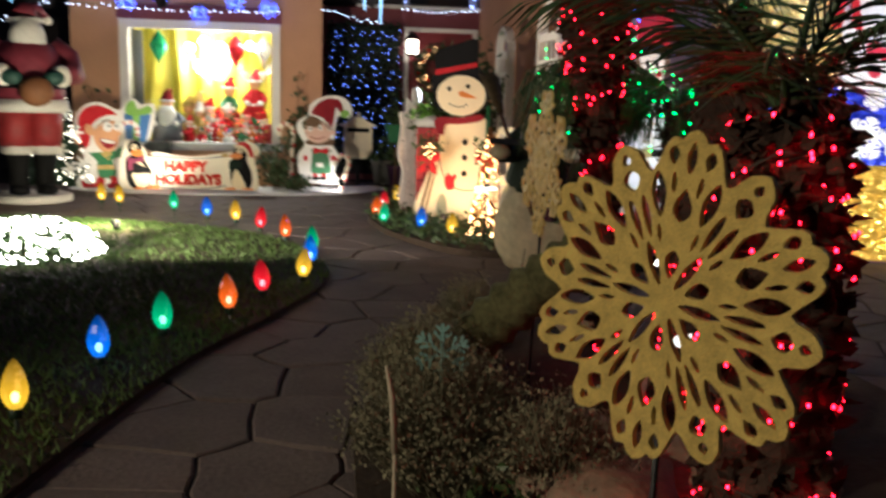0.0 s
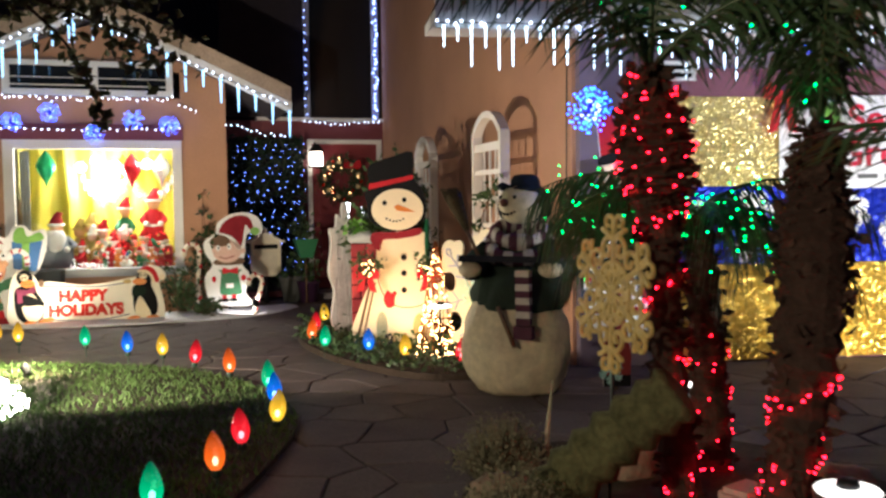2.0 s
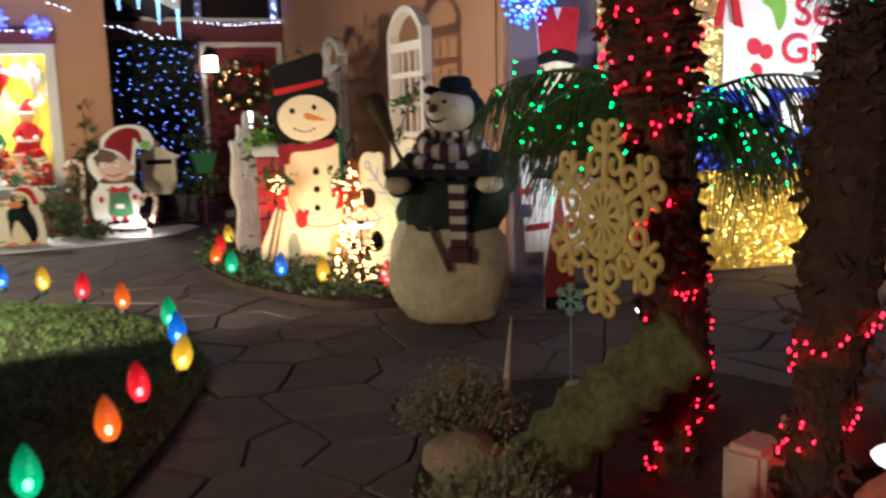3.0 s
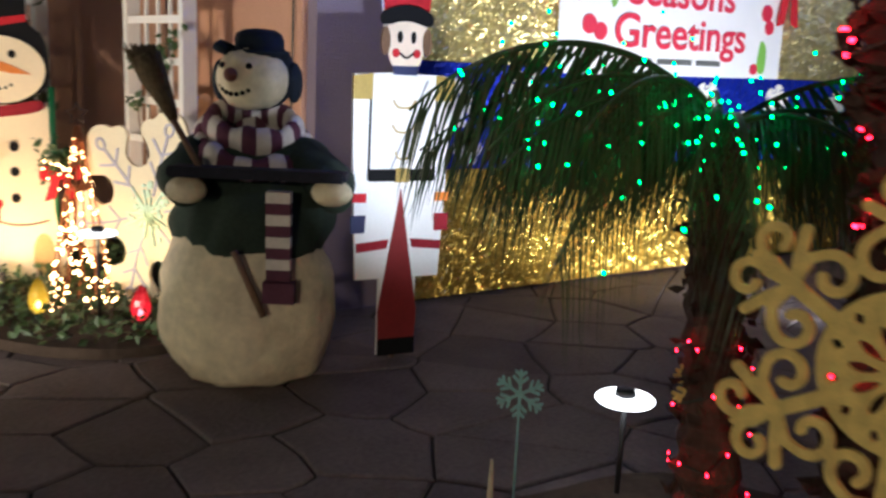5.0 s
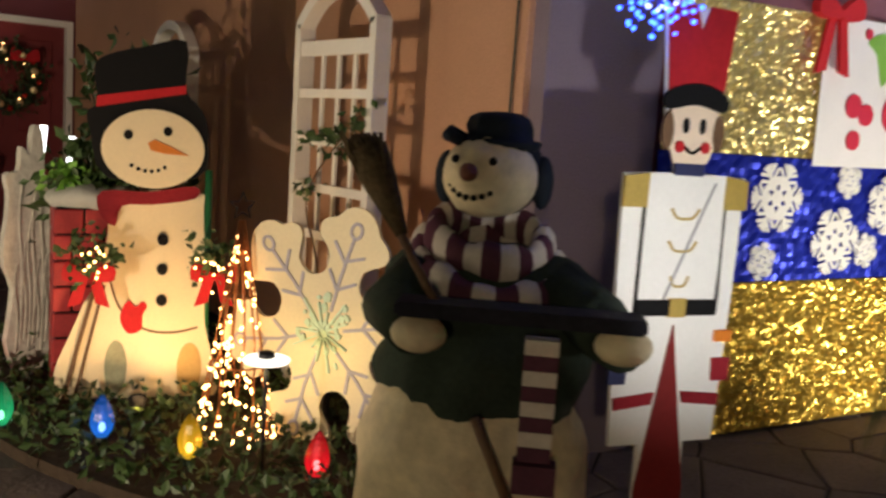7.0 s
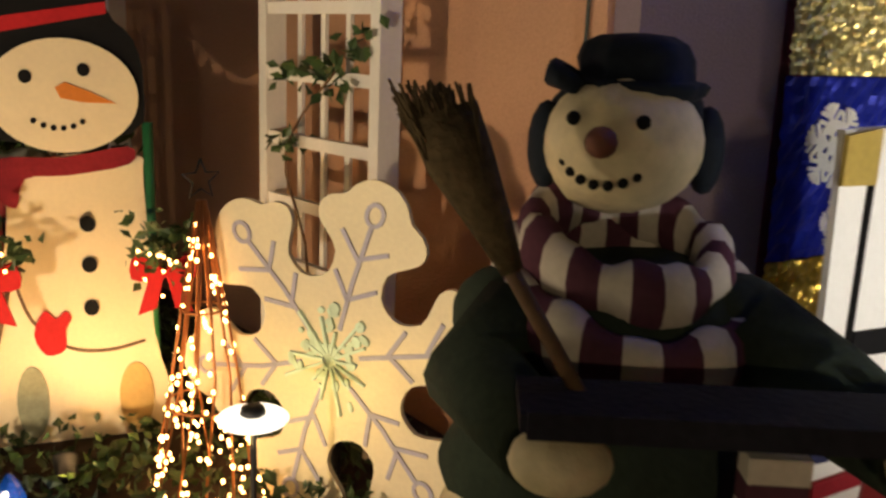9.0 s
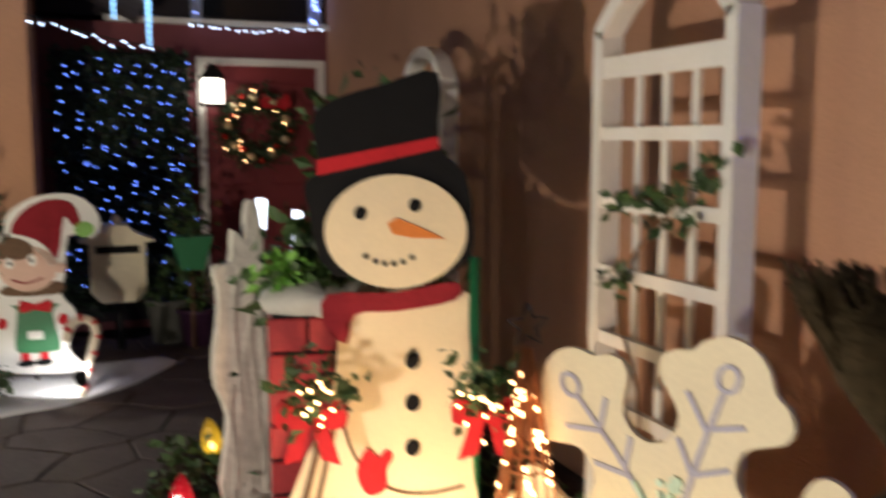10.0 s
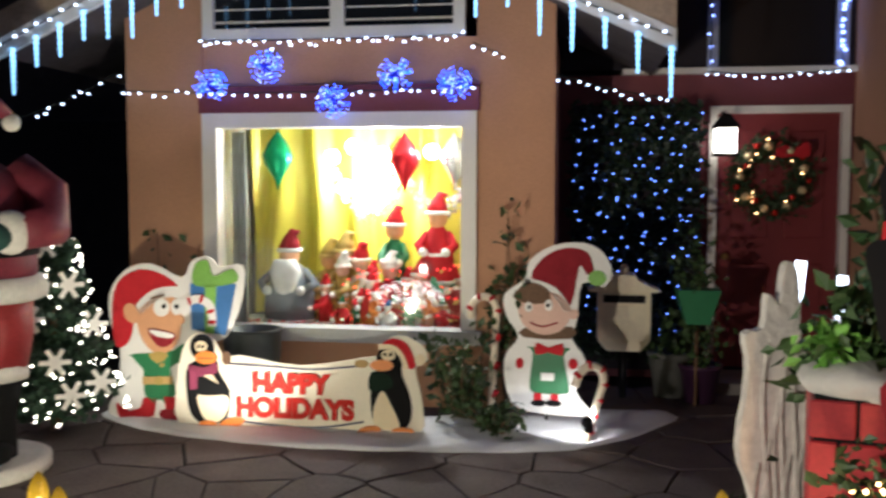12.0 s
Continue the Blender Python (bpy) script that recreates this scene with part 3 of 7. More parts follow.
SM = [mat("resin_cream", (0.60, 0.51, 0.34), 0.6, vary=0.26, scale=6, bump=0.9, fine=22), mat("resin_coat", (0.026, 0.038, 0.028), 0.85, vary=0.25, bump=0.25),
      mat("resin_scarf_maroon", (0.085, 0.03, 0.05), 0.8, vary=0.2), mat("resin_scarf_cream", (0.52, 0.47, 0.42), 0.6, vary=0.15), BLACK, mat("resin_nose", (0.17, 0.055, 0.035), 0.6), BROWN,
      mat("resin_hat", (0.008, 0.012, 0.020), 0.8, vary=0.3), mat("broom_straw", (0.09, 0.065, 0.035), 0.9, vary=0.5, bump=0.8, fine=60), mat("tray_wood", (0.014, 0.014, 0.022), 0.8, vary=0.4, bump=0.4)]
bm = bmesh.new()
lathe(bm, smooth_line([(0.25, 0), (0.30, 0.03), (0.345, 0.12), (0.37, 0.28), (0.365, 0.42), (0.335, 0.55), (0.30, 0.62)], 5, False), 44, (0, 0, 0), 0, 0.09, 0.86)
lathe(bm, smooth_line([(0.27, 0.55), (0.325, 0.58), (0.33, 0.68), (0.30, 0.80), (0.25, 0.95), (0.15, 1.06)], 5, False), 40, (0.02, 0.01, 0), 1, 0.16, 0.86)
HEAD = Vector((-0.008, 0.138, 0.040))
for v in bm.verts:
    v.co.y += 0.10 * max(0.0, v.co.z - 0.6) / 0.46
ball(bm, HEAD + Vector((0, -0.02, 1.245)), 0.146, 0, 26, (1.06, 1.0, 0.95))
ball(bm, HEAD + Vector((0.012, 0.048, 1.262)), 0.156, 7, 22, (1.05, 0.85, 0.95))
for v in bm.verts:
    v.co += v.co.normalized() * 0.016 * noise.noise(v.co * 9) + Vector((0, 0, 0.006 * noise.noise(v.co * 25)))


def scarf_band(centre, r, z, tilt_x, tilt_y, fat, phase, n=66, seg=10):
    """One soft wrap of the scarf, with stripes across it."""
    rings = []
    for k in range(n):
        a = 2 * math.pi * k / n
        f = fat * (1 + 0.16 * math.sin(5 * a + phase) + 0.1 * math.sin(11 * a))
        c = Vector((centre[0] + r * math.cos(a), centre[1] + 0.86 * r * math.sin(a), z + tilt_y * math.sin(a) + tilt_x * math.cos(a)))
        out_ = Vector((math.cos(a), math.sin(a), 0))
        rings.append([bm.verts.new(c + out_ * (0.75 * f * math.cos(b)) + Vector((0, 0, 1.25 * f * math.sin(b)))) for b in [2 * math.pi * j / seg for j in range(seg)]])
    for k in range(n):
        for j in range(seg):
            f = bm.faces.new((rings[k][j], rings[(k + 1) % n][j], rings[(k + 1) % n][(j + 1) % seg], rings[k][(j + 1) % seg]))
            f.smooth, f.material_index = True, 2 if ((k + phase) // 3) % 2 else 3


scarf_band((0.012, 0.050), 0.222, 1.000, -0.030, 0.085, 0.050, 0)
scarf_band((0.004, 0.080), 0.176, 1.085, -0.022, 0.058, 0.050, 2)
for k in (-1, 1):
    ball(bm, (0.01 + k * 0.205, 0.06, 0.945), 0.125, 1, 18, (1.05, 0.95, 0.85))
HAT = HEAD + Vector((0.022, 0.012, 1.342))
lathe(bm, [(0.10, -0.012), (0.122, 0.002), (0.130, 0.020), (0.120, 0.028), (0.104, 0.030), (0.106, 0.068), (0.094, 0.098), (0.066, 0.113), (0.02, 0.118)], 28, HAT, 7, 0.22)
tube(bm, [HAT + Vector(p) for p in ((-0.115, -0.075, 0.012), (-0.165, -0.055, 0.034), (-0.160, -0.02, 0.046), (-0.11, 0.02, 0.03))], [0.018, 0.024, 0.020, 0.012], 8, 7)
tube(bm, [HAT + Vector((0.10 * math.cos(a), -0.098 * math.sin(a), 0.050)) for a in [0.9 + 0.12 * i for i in range(6)]], 0.006, 6, 6)
for s in (-1, 1):
    ball(bm, HEAD + Vector((0.012 + s * 0.158, 0.02, 1.235)), 0.062, 7, 14, (0.6, 0.95, 1.45))
    tube(bm, [(0.02 + s * 0.20, 0.0, 0.96), (0.05 + s * 0.32, -0.08, 0.86), (0.12 + s * 0.29, -0.35, 0.855)], [0.10, 0.10, 0.07], 12, 1)
    ball(bm, (0.13 + s * 0.275, -0.42, 0.872 + 0.006 * s), 0.066, 0, 16, (1.2, 0.95, 0.82))
FACE = Matrix.Rotation(radians(-20), 4, "Z")
ball(bm, HEAD + FACE @ Vector((0, -0.178, 1.262)), 0.030, 5, 12, (1, 1.3, 1))
for x in (-0.062, 0.066):
    ball(bm, HEAD + FACE @ Vector((x, -0.145, 1.300)), 0.014, 4, 10)
for i in range(8):
    a = radians(208 + i * 124 / 7)
    ball(bm, HEAD + FACE @ Vector((0.088 * math.cos(a), -0.158 + 0.035 * abs(math.cos(a)) ** 2, 1.250 + 0.07 * math.sin(a))), 0.0105, 4, 8)
box(bm, (-0.21, -0.46, 0.925), (0.46, -0.30, 0.952), 9)
box(bm, (-0.20, -0.472, 0.92), (0.45, -0.458, 0.962), 9)
for i in range(8):
    box(bm, (0.145, -0.372 + 0.002 * i, 0.82 - 0.045 * i), (0.24, -0.315, 0.863 - 0.045 * i), 2 if i % 2 else 3)
box(bm, (0.135, -0.378, 0.415), (0.258, -0.31, 0.50), 2)
tube(bm, [(0.14, -0.37, 0.36), (0.02, -0.36, 0.62)], 0.015, 8, 6)
tube(bm, [(-0.10, -0.35, 0.92), (-0.245, -0.29, 1.15)], 0.013, 8, 6)
tube(bm, [(-0.225, -0.295, 1.12), (-0.26, -0.28, 1.19), (-0.315, -0.26, 1.29), (-0.345, -0.25, 1.36)], [0.018, 0.034, 0.055, 0.058], 14, 8)
for i in range(150):
    rnd = random.Random(i)
    a = Vector((-0.32 + rnd.uniform(-0.045, 0.045), -0.255 + rnd.uniform(-0.045, 0.045), 1.29))
    tube(bm, [a, a + Vector((-0.04 + rnd.uniform(-0.03, 0.03), rnd.uniform(-0.02, 0.03), rnd.uniform(0.06, 0.12)))], 0.003, 4, 8)
statue = tagged(part("snowman_statue", bm, SM), "carved resin snowman statue holding a dark tray and broom", "statue")
statue.matrix_world = pose(2.63, 4.57, 0, 0, 0, -44) @ Matrix.Diagonal((1.0, 1.0, 0.985, 1))

# ---- toy soldier board ----
tb = board("soldier_board", "flat painted wooden toy soldier in white coat, red hat", "yard decoration", (3.255, 4.305, 0), -17)
tb.scale = (0.92, 1, 0.985)
bm = bmesh.new()
slab(bm, [(-0.225, 0.40), (-0.10, 0.40), (-0.10, 0.03), (0.10, 0.03), (0.10, 0.40), (0.225, 0.40), (0.25, 0.9), (0.26, 1.33), (0.05, 1.34), (0.06, 1.40), (0.10, 1.45), (0.115, 1.58), (0.145, 1.88), (-0.145, 1.88), (-0.115, 1.58), (-0.10, 1.45), (-0.06, 1.40), (-0.05, 1.34), (-0.26, 1.33), (-0.25, 0.9)], 0, 0.018)
part("back_panel", bm, WHITE_P, tb)
for nm, out, m_, lv in (("hat", [(-0.115, 1.60), (0.115, 1.60), (0.145, 1.88), (0.03, 1.885), (0.0, 1.80), (-0.03, 1.885), (-0.145, 1.88)], RED, 2),
                        ("visor", smooth_line([(-0.125, 1.60), (-0.12, 1.545), (0.0, 1.565), (0.12, 1.545), (0.125, 1.60), (0.0, 1.635)], 3), BLACK, 4),
                        ("hair", oval(0, 1.50, 0.118, 0.085, 20), BROWN, 1), ("face", smooth_line([(-0.095, 1.55), (-0.09, 1.43), (-0.055, 1.362), (0.055, 1.362), (0.092, 1.43), (0.095, 1.55)], 3), mat("doll_face_paint", (0.78, 0.64, 0.50), 0.5, vary=0.06), 2), ("hair", oval(-0.108, 1.475, 0.024, 0.062, 14), BROWN, 3), ("hair", oval(0.108, 1.475, 0.024, 0.062, 14), BROWN, 3),
                        ("collar", [(-0.06, 1.33), (0.06, 1.33), (0.065, 1.37), (-0.065, 1.37)], NAVY, 3),
                        ("coat", [(-0.165, 0.90), (0.165, 0.90), (0.18, 1.335), (-0.18, 1.335)], WHITE_P, 2),
                        ("epaulette", [(-0.265, 1.22), (-0.165, 1.22), (-0.165, 1.335), (-0.265, 1.32)], GOLD_P, 3), ("epaulette", [(0.165, 1.22), (0.265, 1.22), (0.265, 1.32), (0.165, 1.335)], GOLD_P, 3),
                        ("belt", [(-0.17, 0.855), (0.17, 0.855), (0.17, 0.91), (-0.17, 0.91)], BLACK, 4), ("buckle", [(-0.035, 0.85), (0.035, 0.85), (0.035, 0.915), (-0.035, 0.915)], GOLD_P, 5),
                        ("trouser_gap", [(0.0, 0.82), (0.105, 0.24), (0.10, 0.10), (-0.10, 0.10), (-0.105, 0.24)], mat("soldier_maroon", (0.22, 0.02, 0.02), 0.5, vary=0.15), 2), ("base_block", [(-0.10, 0.03), (0.10, 0.03), (0.10, 0.11), (-0.10, 0.11)], BLACK, 3),
                        ("knee_band", [(-0.225, 0.53), (-0.07, 0.545), (-0.06, 0.585), (-0.228, 0.57)], DARK_RED, 3), ("knee_band", [(0.225, 0.53), (0.07, 0.545), (0.06, 0.585), (0.228, 0.57)], DARK_RED, 3),
                        ("cuff", [(-0.262, 0.76), (-0.185, 0.76), (-0.185, 0.80), (-0.262, 0.80)], RED, 3), ("cuff", [(0.185, 0.76), (0.262, 0.76), (0.262, 0.80), (0.185, 0.80)], ORANGE, 3),
                        ("glove", [(-0.262, 0.62), (-0.19, 0.62), (-0.185, 0.70), (-0.262, 0.70)], NAVY, 3), ("glove", [(0.19, 0.62), (0.262, 0.62), (0.262, 0.70), (0.185, 0.70)], DARK_RED, 3),
                        ("sash_line", stroke([(0.12, 1.31), (-0.06, 0.91)], 0.008), mat("grey_line", (0.25, 0.25, 0.27), 0.6), 3),
                        ("sleeve_line", stroke([(-0.172, 1.22), (-0.175, 0.86)], 0.008), BLACK, 3), ("sleeve_line", stroke([(0.172, 1.22), (0.175, 0.86)], 0.008), BLACK, 3)):
    layer(tb, nm, out, m_, lv)
dots(tb, "cheek", [(-0.055, 1.425), (0.055, 1.425)], 0.018, RED, 4)
for x in (-0.035, 0.035):
    layer(tb, "eye", oval(x, 1.495, 0.012, 0.026, 14), BLACK, 4)
layer(tb, "mouth", stroke(smooth_line([(-0.035, 1.425), (0, 1.405), (0.035, 1.425)], 4, False), 0.008), BLACK, 4)
for z in (1.20, 1.09, 0.97):
    w = 0.06 - 0.02 * (z < 1.0)
    layer(tb, "braid", stroke(smooth_line([(-w, z + 0.02), (-w * 0.6, z - 0.01), (0, z - 0.015), (w * 0.6, z - 0.01), (w, z + 0.02)], 3, False), 0.009), GOLD_P, 3)
bm = bmesh.new()
tube(bm, [(0.0, 0.04, 0), (0.0, 0.03, 1.5)], 0.016)
part("support_post", bm, BROWN, tb)

# ---- wooden trellises on the side wall ----
def trellis(name, at, width, height, label):
    t = thing(name, label, "trellis", "garden trellises", at, -90)
    w = width / 2
    bm = boxes(((-w, 0, 0), (-w + 0.05, 0.085, height - 0.16)))
    part("post", bm, TRIM_WHITE, t)
    part("post", boxes(((w - 0.05, 0, 0), (w, 0.085, height - 0.16))), TRIM_WHITE, t)
    bm = bmesh.new()
    slab(bm, stroke(smooth_line([(-w + 0.02, height - 0.17), (-w * 0.55, height - 0.05), (0, height), (w * 0.55, height - 0.05), (w - 0.02, height - 0.17)], 4, False), 0.055), 0.0, 0.08)
    part("arch", bm, TRIM_WHITE, t)
    z, first = height - 0.265, True
    while z > 0.15:
        part("rail", boxes(((-w + 0.05, 0.01, z - (0.05 if first else 0.022)), (w - 0.05, 0.035, z + 0.02))), TRIM_WHITE, t)
        z -= 0.228
        first = False
    for i in (-1, 0, 1):
        part("lath", boxes(((i * width * 0.2 - 0.013, 0.036, 0.1), (i * width * 0.2 + 0.013, 0.05, height - 0.30))), TRIM_WHITE, t)
    rnd = random.Random(len(name))
    pts = []
    for _ in range(7):
        x, z = rnd.uniform(-w, w), rnd.choice([height * 0.52, height * 0.64, height * 0.70, height * 0.4, height * 0.2])
        pts += [(x + rnd.gauss(0, 0.05), rnd.uniform(-0.05, 0.03), z + rnd.gauss(0, 0.03)) for _ in range(22)]
    leaves(pts, 0.055, LEAF, "vine_leaves", t, "dark ivy leaves", 8)
    bm = bmesh.new()
    tube(bm, smooth_line([(-w * 0.6, -0.01, 0.0), (-w * 0.1, 0.0, height * 0.3), (-w * 0.5, 0.0, height * 0.5), (w * 0.4, 0.0, height * 0.66)], 5, False), 0.005, 5)
    part("vine_stem", bm, BROWN, t)
    return t


trellis("trellis", (3.0, 6.18, 0.04), 0.72, 2.0, "white arched wooden trellis with ivy by the wall")
trellis("trellis", (3.05, 8.35, 0.04), 0.62, 1.94, "white arched trellis with ivy behind the snowman")


# ---- lawn blades and ground cover ----
def blades(outline, count, height, material, name, label, z=0.03, seed=4, thin=0.006):
    rnd = random.Random(seed)
    xs, ys = [p[0] for p in outline], [p[1] for p in outline]
    V, F = [], []
    while len(F) < count:
        x, y = rnd.uniform(max(min(xs), -4.2), max(xs)), rnd.uniform(max(min(ys), -2), max(ys))
        if not inside(x, y, outline):
            continue
        h, a, k = height * rnd.uniform(0.45, 1.2), rnd.uniform(0, 6.28), len(V)
        lean = Vector((rnd.gauss(0, 0.5), rnd.gauss(0, 0.5), 0)) * h
        w = Vector((math.cos(a), math.sin(a), 0)) * thin
        p = Vector((x, y, z))
        V += [p - w, p + w, p + lean + Vector((0, 0, h))]
        F.append((k, k + 1, k + 2))
    me = bpy.data.meshes.new(name)
    me.from_pydata(V, [], F)
    me.materials.append(material)
    return tagged(new(name, me), label, "grass", "", "stuff")


blades(LAWN, 60000, 0.036, GRASS, "lawn_grass", "short dark green lawn grass")
rnd = random.Random(12)
xs = []
while len(xs) < 3600:
    x, y = rnd.uniform(1.5, 3.2), rnd.uniform(4.95, 8.2)
    if inside(x, y, BED):
        xs.append((x, y, 0.05 + abs(rnd.gauss(0, 0.05)) + 0.05 * max(0.0, noise.noise((x * 4, y * 4, 0)))))
tagged(leaves(xs, 0.055, LEAF, "ground_cover", None, "low dark green leafy ground cover in the bed", 5), category="ground cover")


# ---- path bulbs ----
def shell_mat(name, tint):
    m = bpy.data.materials.new(name)
    m.use_nodes = True
    nt = m.node_tree
    nt.nodes.remove(nt.nodes["Principled BSDF"])
    a, g, e = nt.nodes.new("ShaderNodeBsdfTransparent"), nt.nodes.new("ShaderNodeBsdfGlossy"), nt.nodes.new("ShaderNodeEmission")
    m1, m2 = nt.nodes.new("ShaderNodeMixShader"), nt.nodes.new("ShaderNodeMixShader")
    co, sep, rng = nt.nodes.new("ShaderNodeTexCoord"), nt.nodes.new("ShaderNodeSeparateXYZ"), nt.nodes.new("ShaderNodeMapRange")
    nt.links.new(co.outputs["Object"], sep.inputs[0])
    nt.links.new(sep.outputs[2], rng.inputs[0])
    rng.inputs[1].default_value, rng.inputs[2].default_value, rng.inputs[3].default_value, rng.inputs[4].default_value = 0.03, 0.17, 1.5, 0.22
    nt.links.new(rng.outputs[0], e.inputs[1])
    a.inputs[0].default_value, e.inputs[0].default_value = (*[0.35 + 0.6 * c for c in tint], 1), (*tint, 1)
    g.inputs["Roughness"].default_value, m1.inputs[0].default_value, m2.inputs[0].default_value = 0.12, 0.55, 0.07
    nt.links.new(a.outputs[0], m1.inputs[1])
    nt.links.new(e.outputs[0], m1.inputs[2])
    nt.links.new(m1.outputs[0], m2.inputs[1])
    nt.links.new(g.outputs[0], m2.inputs[2])
    nt.links.new(m2.outputs[0], nt.nodes["Material Output"].inputs[0])
    return m


BULB = {"red": (1.0, 0.015, 0.03), "orange": (1.0, 0.16, 0.01), "yellow": (1.0, 0.58, 0.03), "green": (0.01, 0.55, 0.22), "blue": (0.01, 0.20, 0.85)}
BULB_SHELL = {k: shell_mat(k + "_bulb_shell", c) for k, c in BULB.items()}
BULB_CORE = {k: glowing(k + "_bulb_core", tuple(0.75 * v + 0.25 for v in c), 16) for k, c in BULB.items()}
DARK_SOCKET = mat("green_socket", (0.01, 0.03, 0.015), 0.5, vary=0.1)
BULB_MADE = {}


def path_bulb(colour, x, y, tilt=(0, 0)):
    m = pose(x, y, -0.012, tilt[0], tilt[1], (x * 97 + y * 31) % 360)
    if colour in BULB_MADE:
        return copy_thing(BULB_MADE[colour], m)
    t = thing("path_bulb", f"large {colour} faceted plastic bulb light on a stake", "path light", "bulb lights along the path")
    bm = bmesh.new()
    tube(bm, [(0, 0, -0.06), (0, 0, 0.095)], 0.006, 6)
    part("stake", bm, DARK_SOCKET, t)
    bm = bmesh.new()
    lathe(bm, [(0.020, 0.085), (0.024, 0.09), (0.024, 0.118), (0.020, 0.122)], 12)
    part("socket", bm, DARK_SOCKET, t)
    bm = bmesh.new()
    lathe(bm, [(0.022, 0.0), (0.038, 0.025), (0.046, 0.052), (0.046, 0.075), (0.040, 0.105), (0.028, 0.138), (0.014, 0.163), (0.004, 0.175)], 9)
    for f in bm.faces:
        f.smooth = False
    shell = part("bulb", bm, BULB_SHELL[colour], t, f"translucent {colour} shell")
    shell.location = (0, 0, 0.12)
    shell.visible_shadow = False
    bm = bmesh.new()
    ball(bm, (0, 0, 0.158), 0.014, 0, 10, (1, 1, 1.5))
    part("filament", bm, BULB_CORE[colour], t, "bright lamp core")
    t.matrix_world = m
    BULB_MADE[colour] = t
    return t


for i, (c, x, y) in enumerate((("yellow", 0.90, 3.80), ("red", 0.70, 3.40), ("orange", 0.55, 2.96), ("green", 0.28, 2.54), ("blue", 0.09, 2.08), ("yellow", -0.05, 1.46), ("blue", 0.96, 4.30), ("green", 0.975, 4.74), ("orange", 0.77, 5.36),
                               ("red", 0.53, 5.87), ("yellow", 0.31, 6.36), ("blue", 0.04, 6.60), ("green", -0.32, 7.10), ("yellow", -0.91, 7.55), ("yellow", -1.12, 7.72), ("blue", 1.91, 5.99), ("yellow", 2.12, 5.62), ("red", 2.45, 5.24), ("yellow", 1.90, 7.95),
                               ("orange", 1.56, 6.75), ("red", 1.68, 7.25), ("green", 1.60, 6.30))):
    path_bulb(c, x, y, ((i * 37 % 9) - 4, (i * 53 % 9) - 4))


# ---- string lights ----
def light_string(name, label, path, material, spacing, r, hang=0.0, jitter=0.01, seed=1, parent_at=None, cable=0.004, group="string lights", kind_mats=None):
    t = thing(name, label, "string lights", group)
    bm = bmesh.new()
    tube(bm, path, cable, 5)
    part("cable", bm, CABLE, t)
    rnd = random.Random(seed)
    pts, carry = [], 0.0
    for a, b in zip(path, path[1:]):
        a, b = Vector(a), Vector(b)
        n = (b - a).length
        while carry < n:
            p = a.lerp(b, carry / n)
            pts.append((p.x + rnd.gauss(0, jitter), p.y - 0.008 + rnd.gauss(0, jitter), p.z - hang + rnd.gauss(0, jitter)))
            carry += spacing
        carry -= n
    if t is not None and parent_at is not None:
        t.matrix_world = parent_at
    beads(pts, r, material, "bulb_chain", t)
    return t


sag = lambda a, b, d, n=10: [tuple(Vector(a).lerp(Vector(b), i / n) - Vector((0, 0, d * 4 * (i / n) * (1 - i / n)))) for i in range(n + 1)]
light_string("lintel_lights", "string of white lights along the red lintel", sag((-2.0, 10.2, 2.24), (0.6, 10.2, 2.24), 0.03, 8), L_WHITE, 0.085, 0.0085, 0.02, 0.012)
light_string("eave_lights", "loose string of white lights under the far eave", sag((-2.8, 9.85, 1.98), (-2.0, 10.15, 2.36), 0.05, 8), L_WHITE, 0.075, 0.0085, 0.02, 0.02, 11)
light_string("sill_lights", "white lights along the upper window sill", sag((-1.40, 10.17, 2.58), (0.5, 10.17, 2.58), 0.01, 6), L_WHITE, 0.055, 0.0085, 0.015, 0.014, 2)
light_string("swag_lights", "sagging string of white lights over the entry", sag((0.55, 10.15, 2.52), (1.95, 10.9, 2.20), 0.06, 10), L_WHITE, 0.075, 0.0085, 0.02, 0.01, 3)
light_string("ledge_lights", "white lights along the ledge over the door", sag((2.25, 11.46, 2.46), (3.30, 11.46, 2.47), 0.03, 8), L_WHITE, 0.07, 0.0085, 0.02, 0.008, 4)
light_string("window_lights", "pale blue light rope beside the upstairs window", [(3.27, 11.5, 2.5), (3.27, 11.5, 4.3)], L_NET, 0.05, 0.016, 0.0, 0.012, 5)
light_string("window_lights_thin", "thin drop of white lights by the upstairs window", [(2.28, 11.5, 2.55), (2.28, 11.5, 4.3)], L_NET, 0.11, 0.010, 0.0, 0.01, 6)


def icicle_row(name, label, tops, lengths, material, r, at=None):
    t = thing(name, label, "icicle lights", "icicle lights")
    for p, n in zip(tops, lengths):
        bm = bmesh.new()
        rings = max(3, int(n / 0.034))
        lathe(bm, [(r * (1.0 if k % 2 else 0.5) * (0.45 + 0.55 * k / (2 * rings)), -n + n * k / (2 * rings)) for k in range(2 * rings)] + [(r * 0.6, 0.0)], 8, p)
        part("icicle", bm, material, t)
    if at is not None:
        t.matrix_world = at
    return t


rnd = random.Random(9)
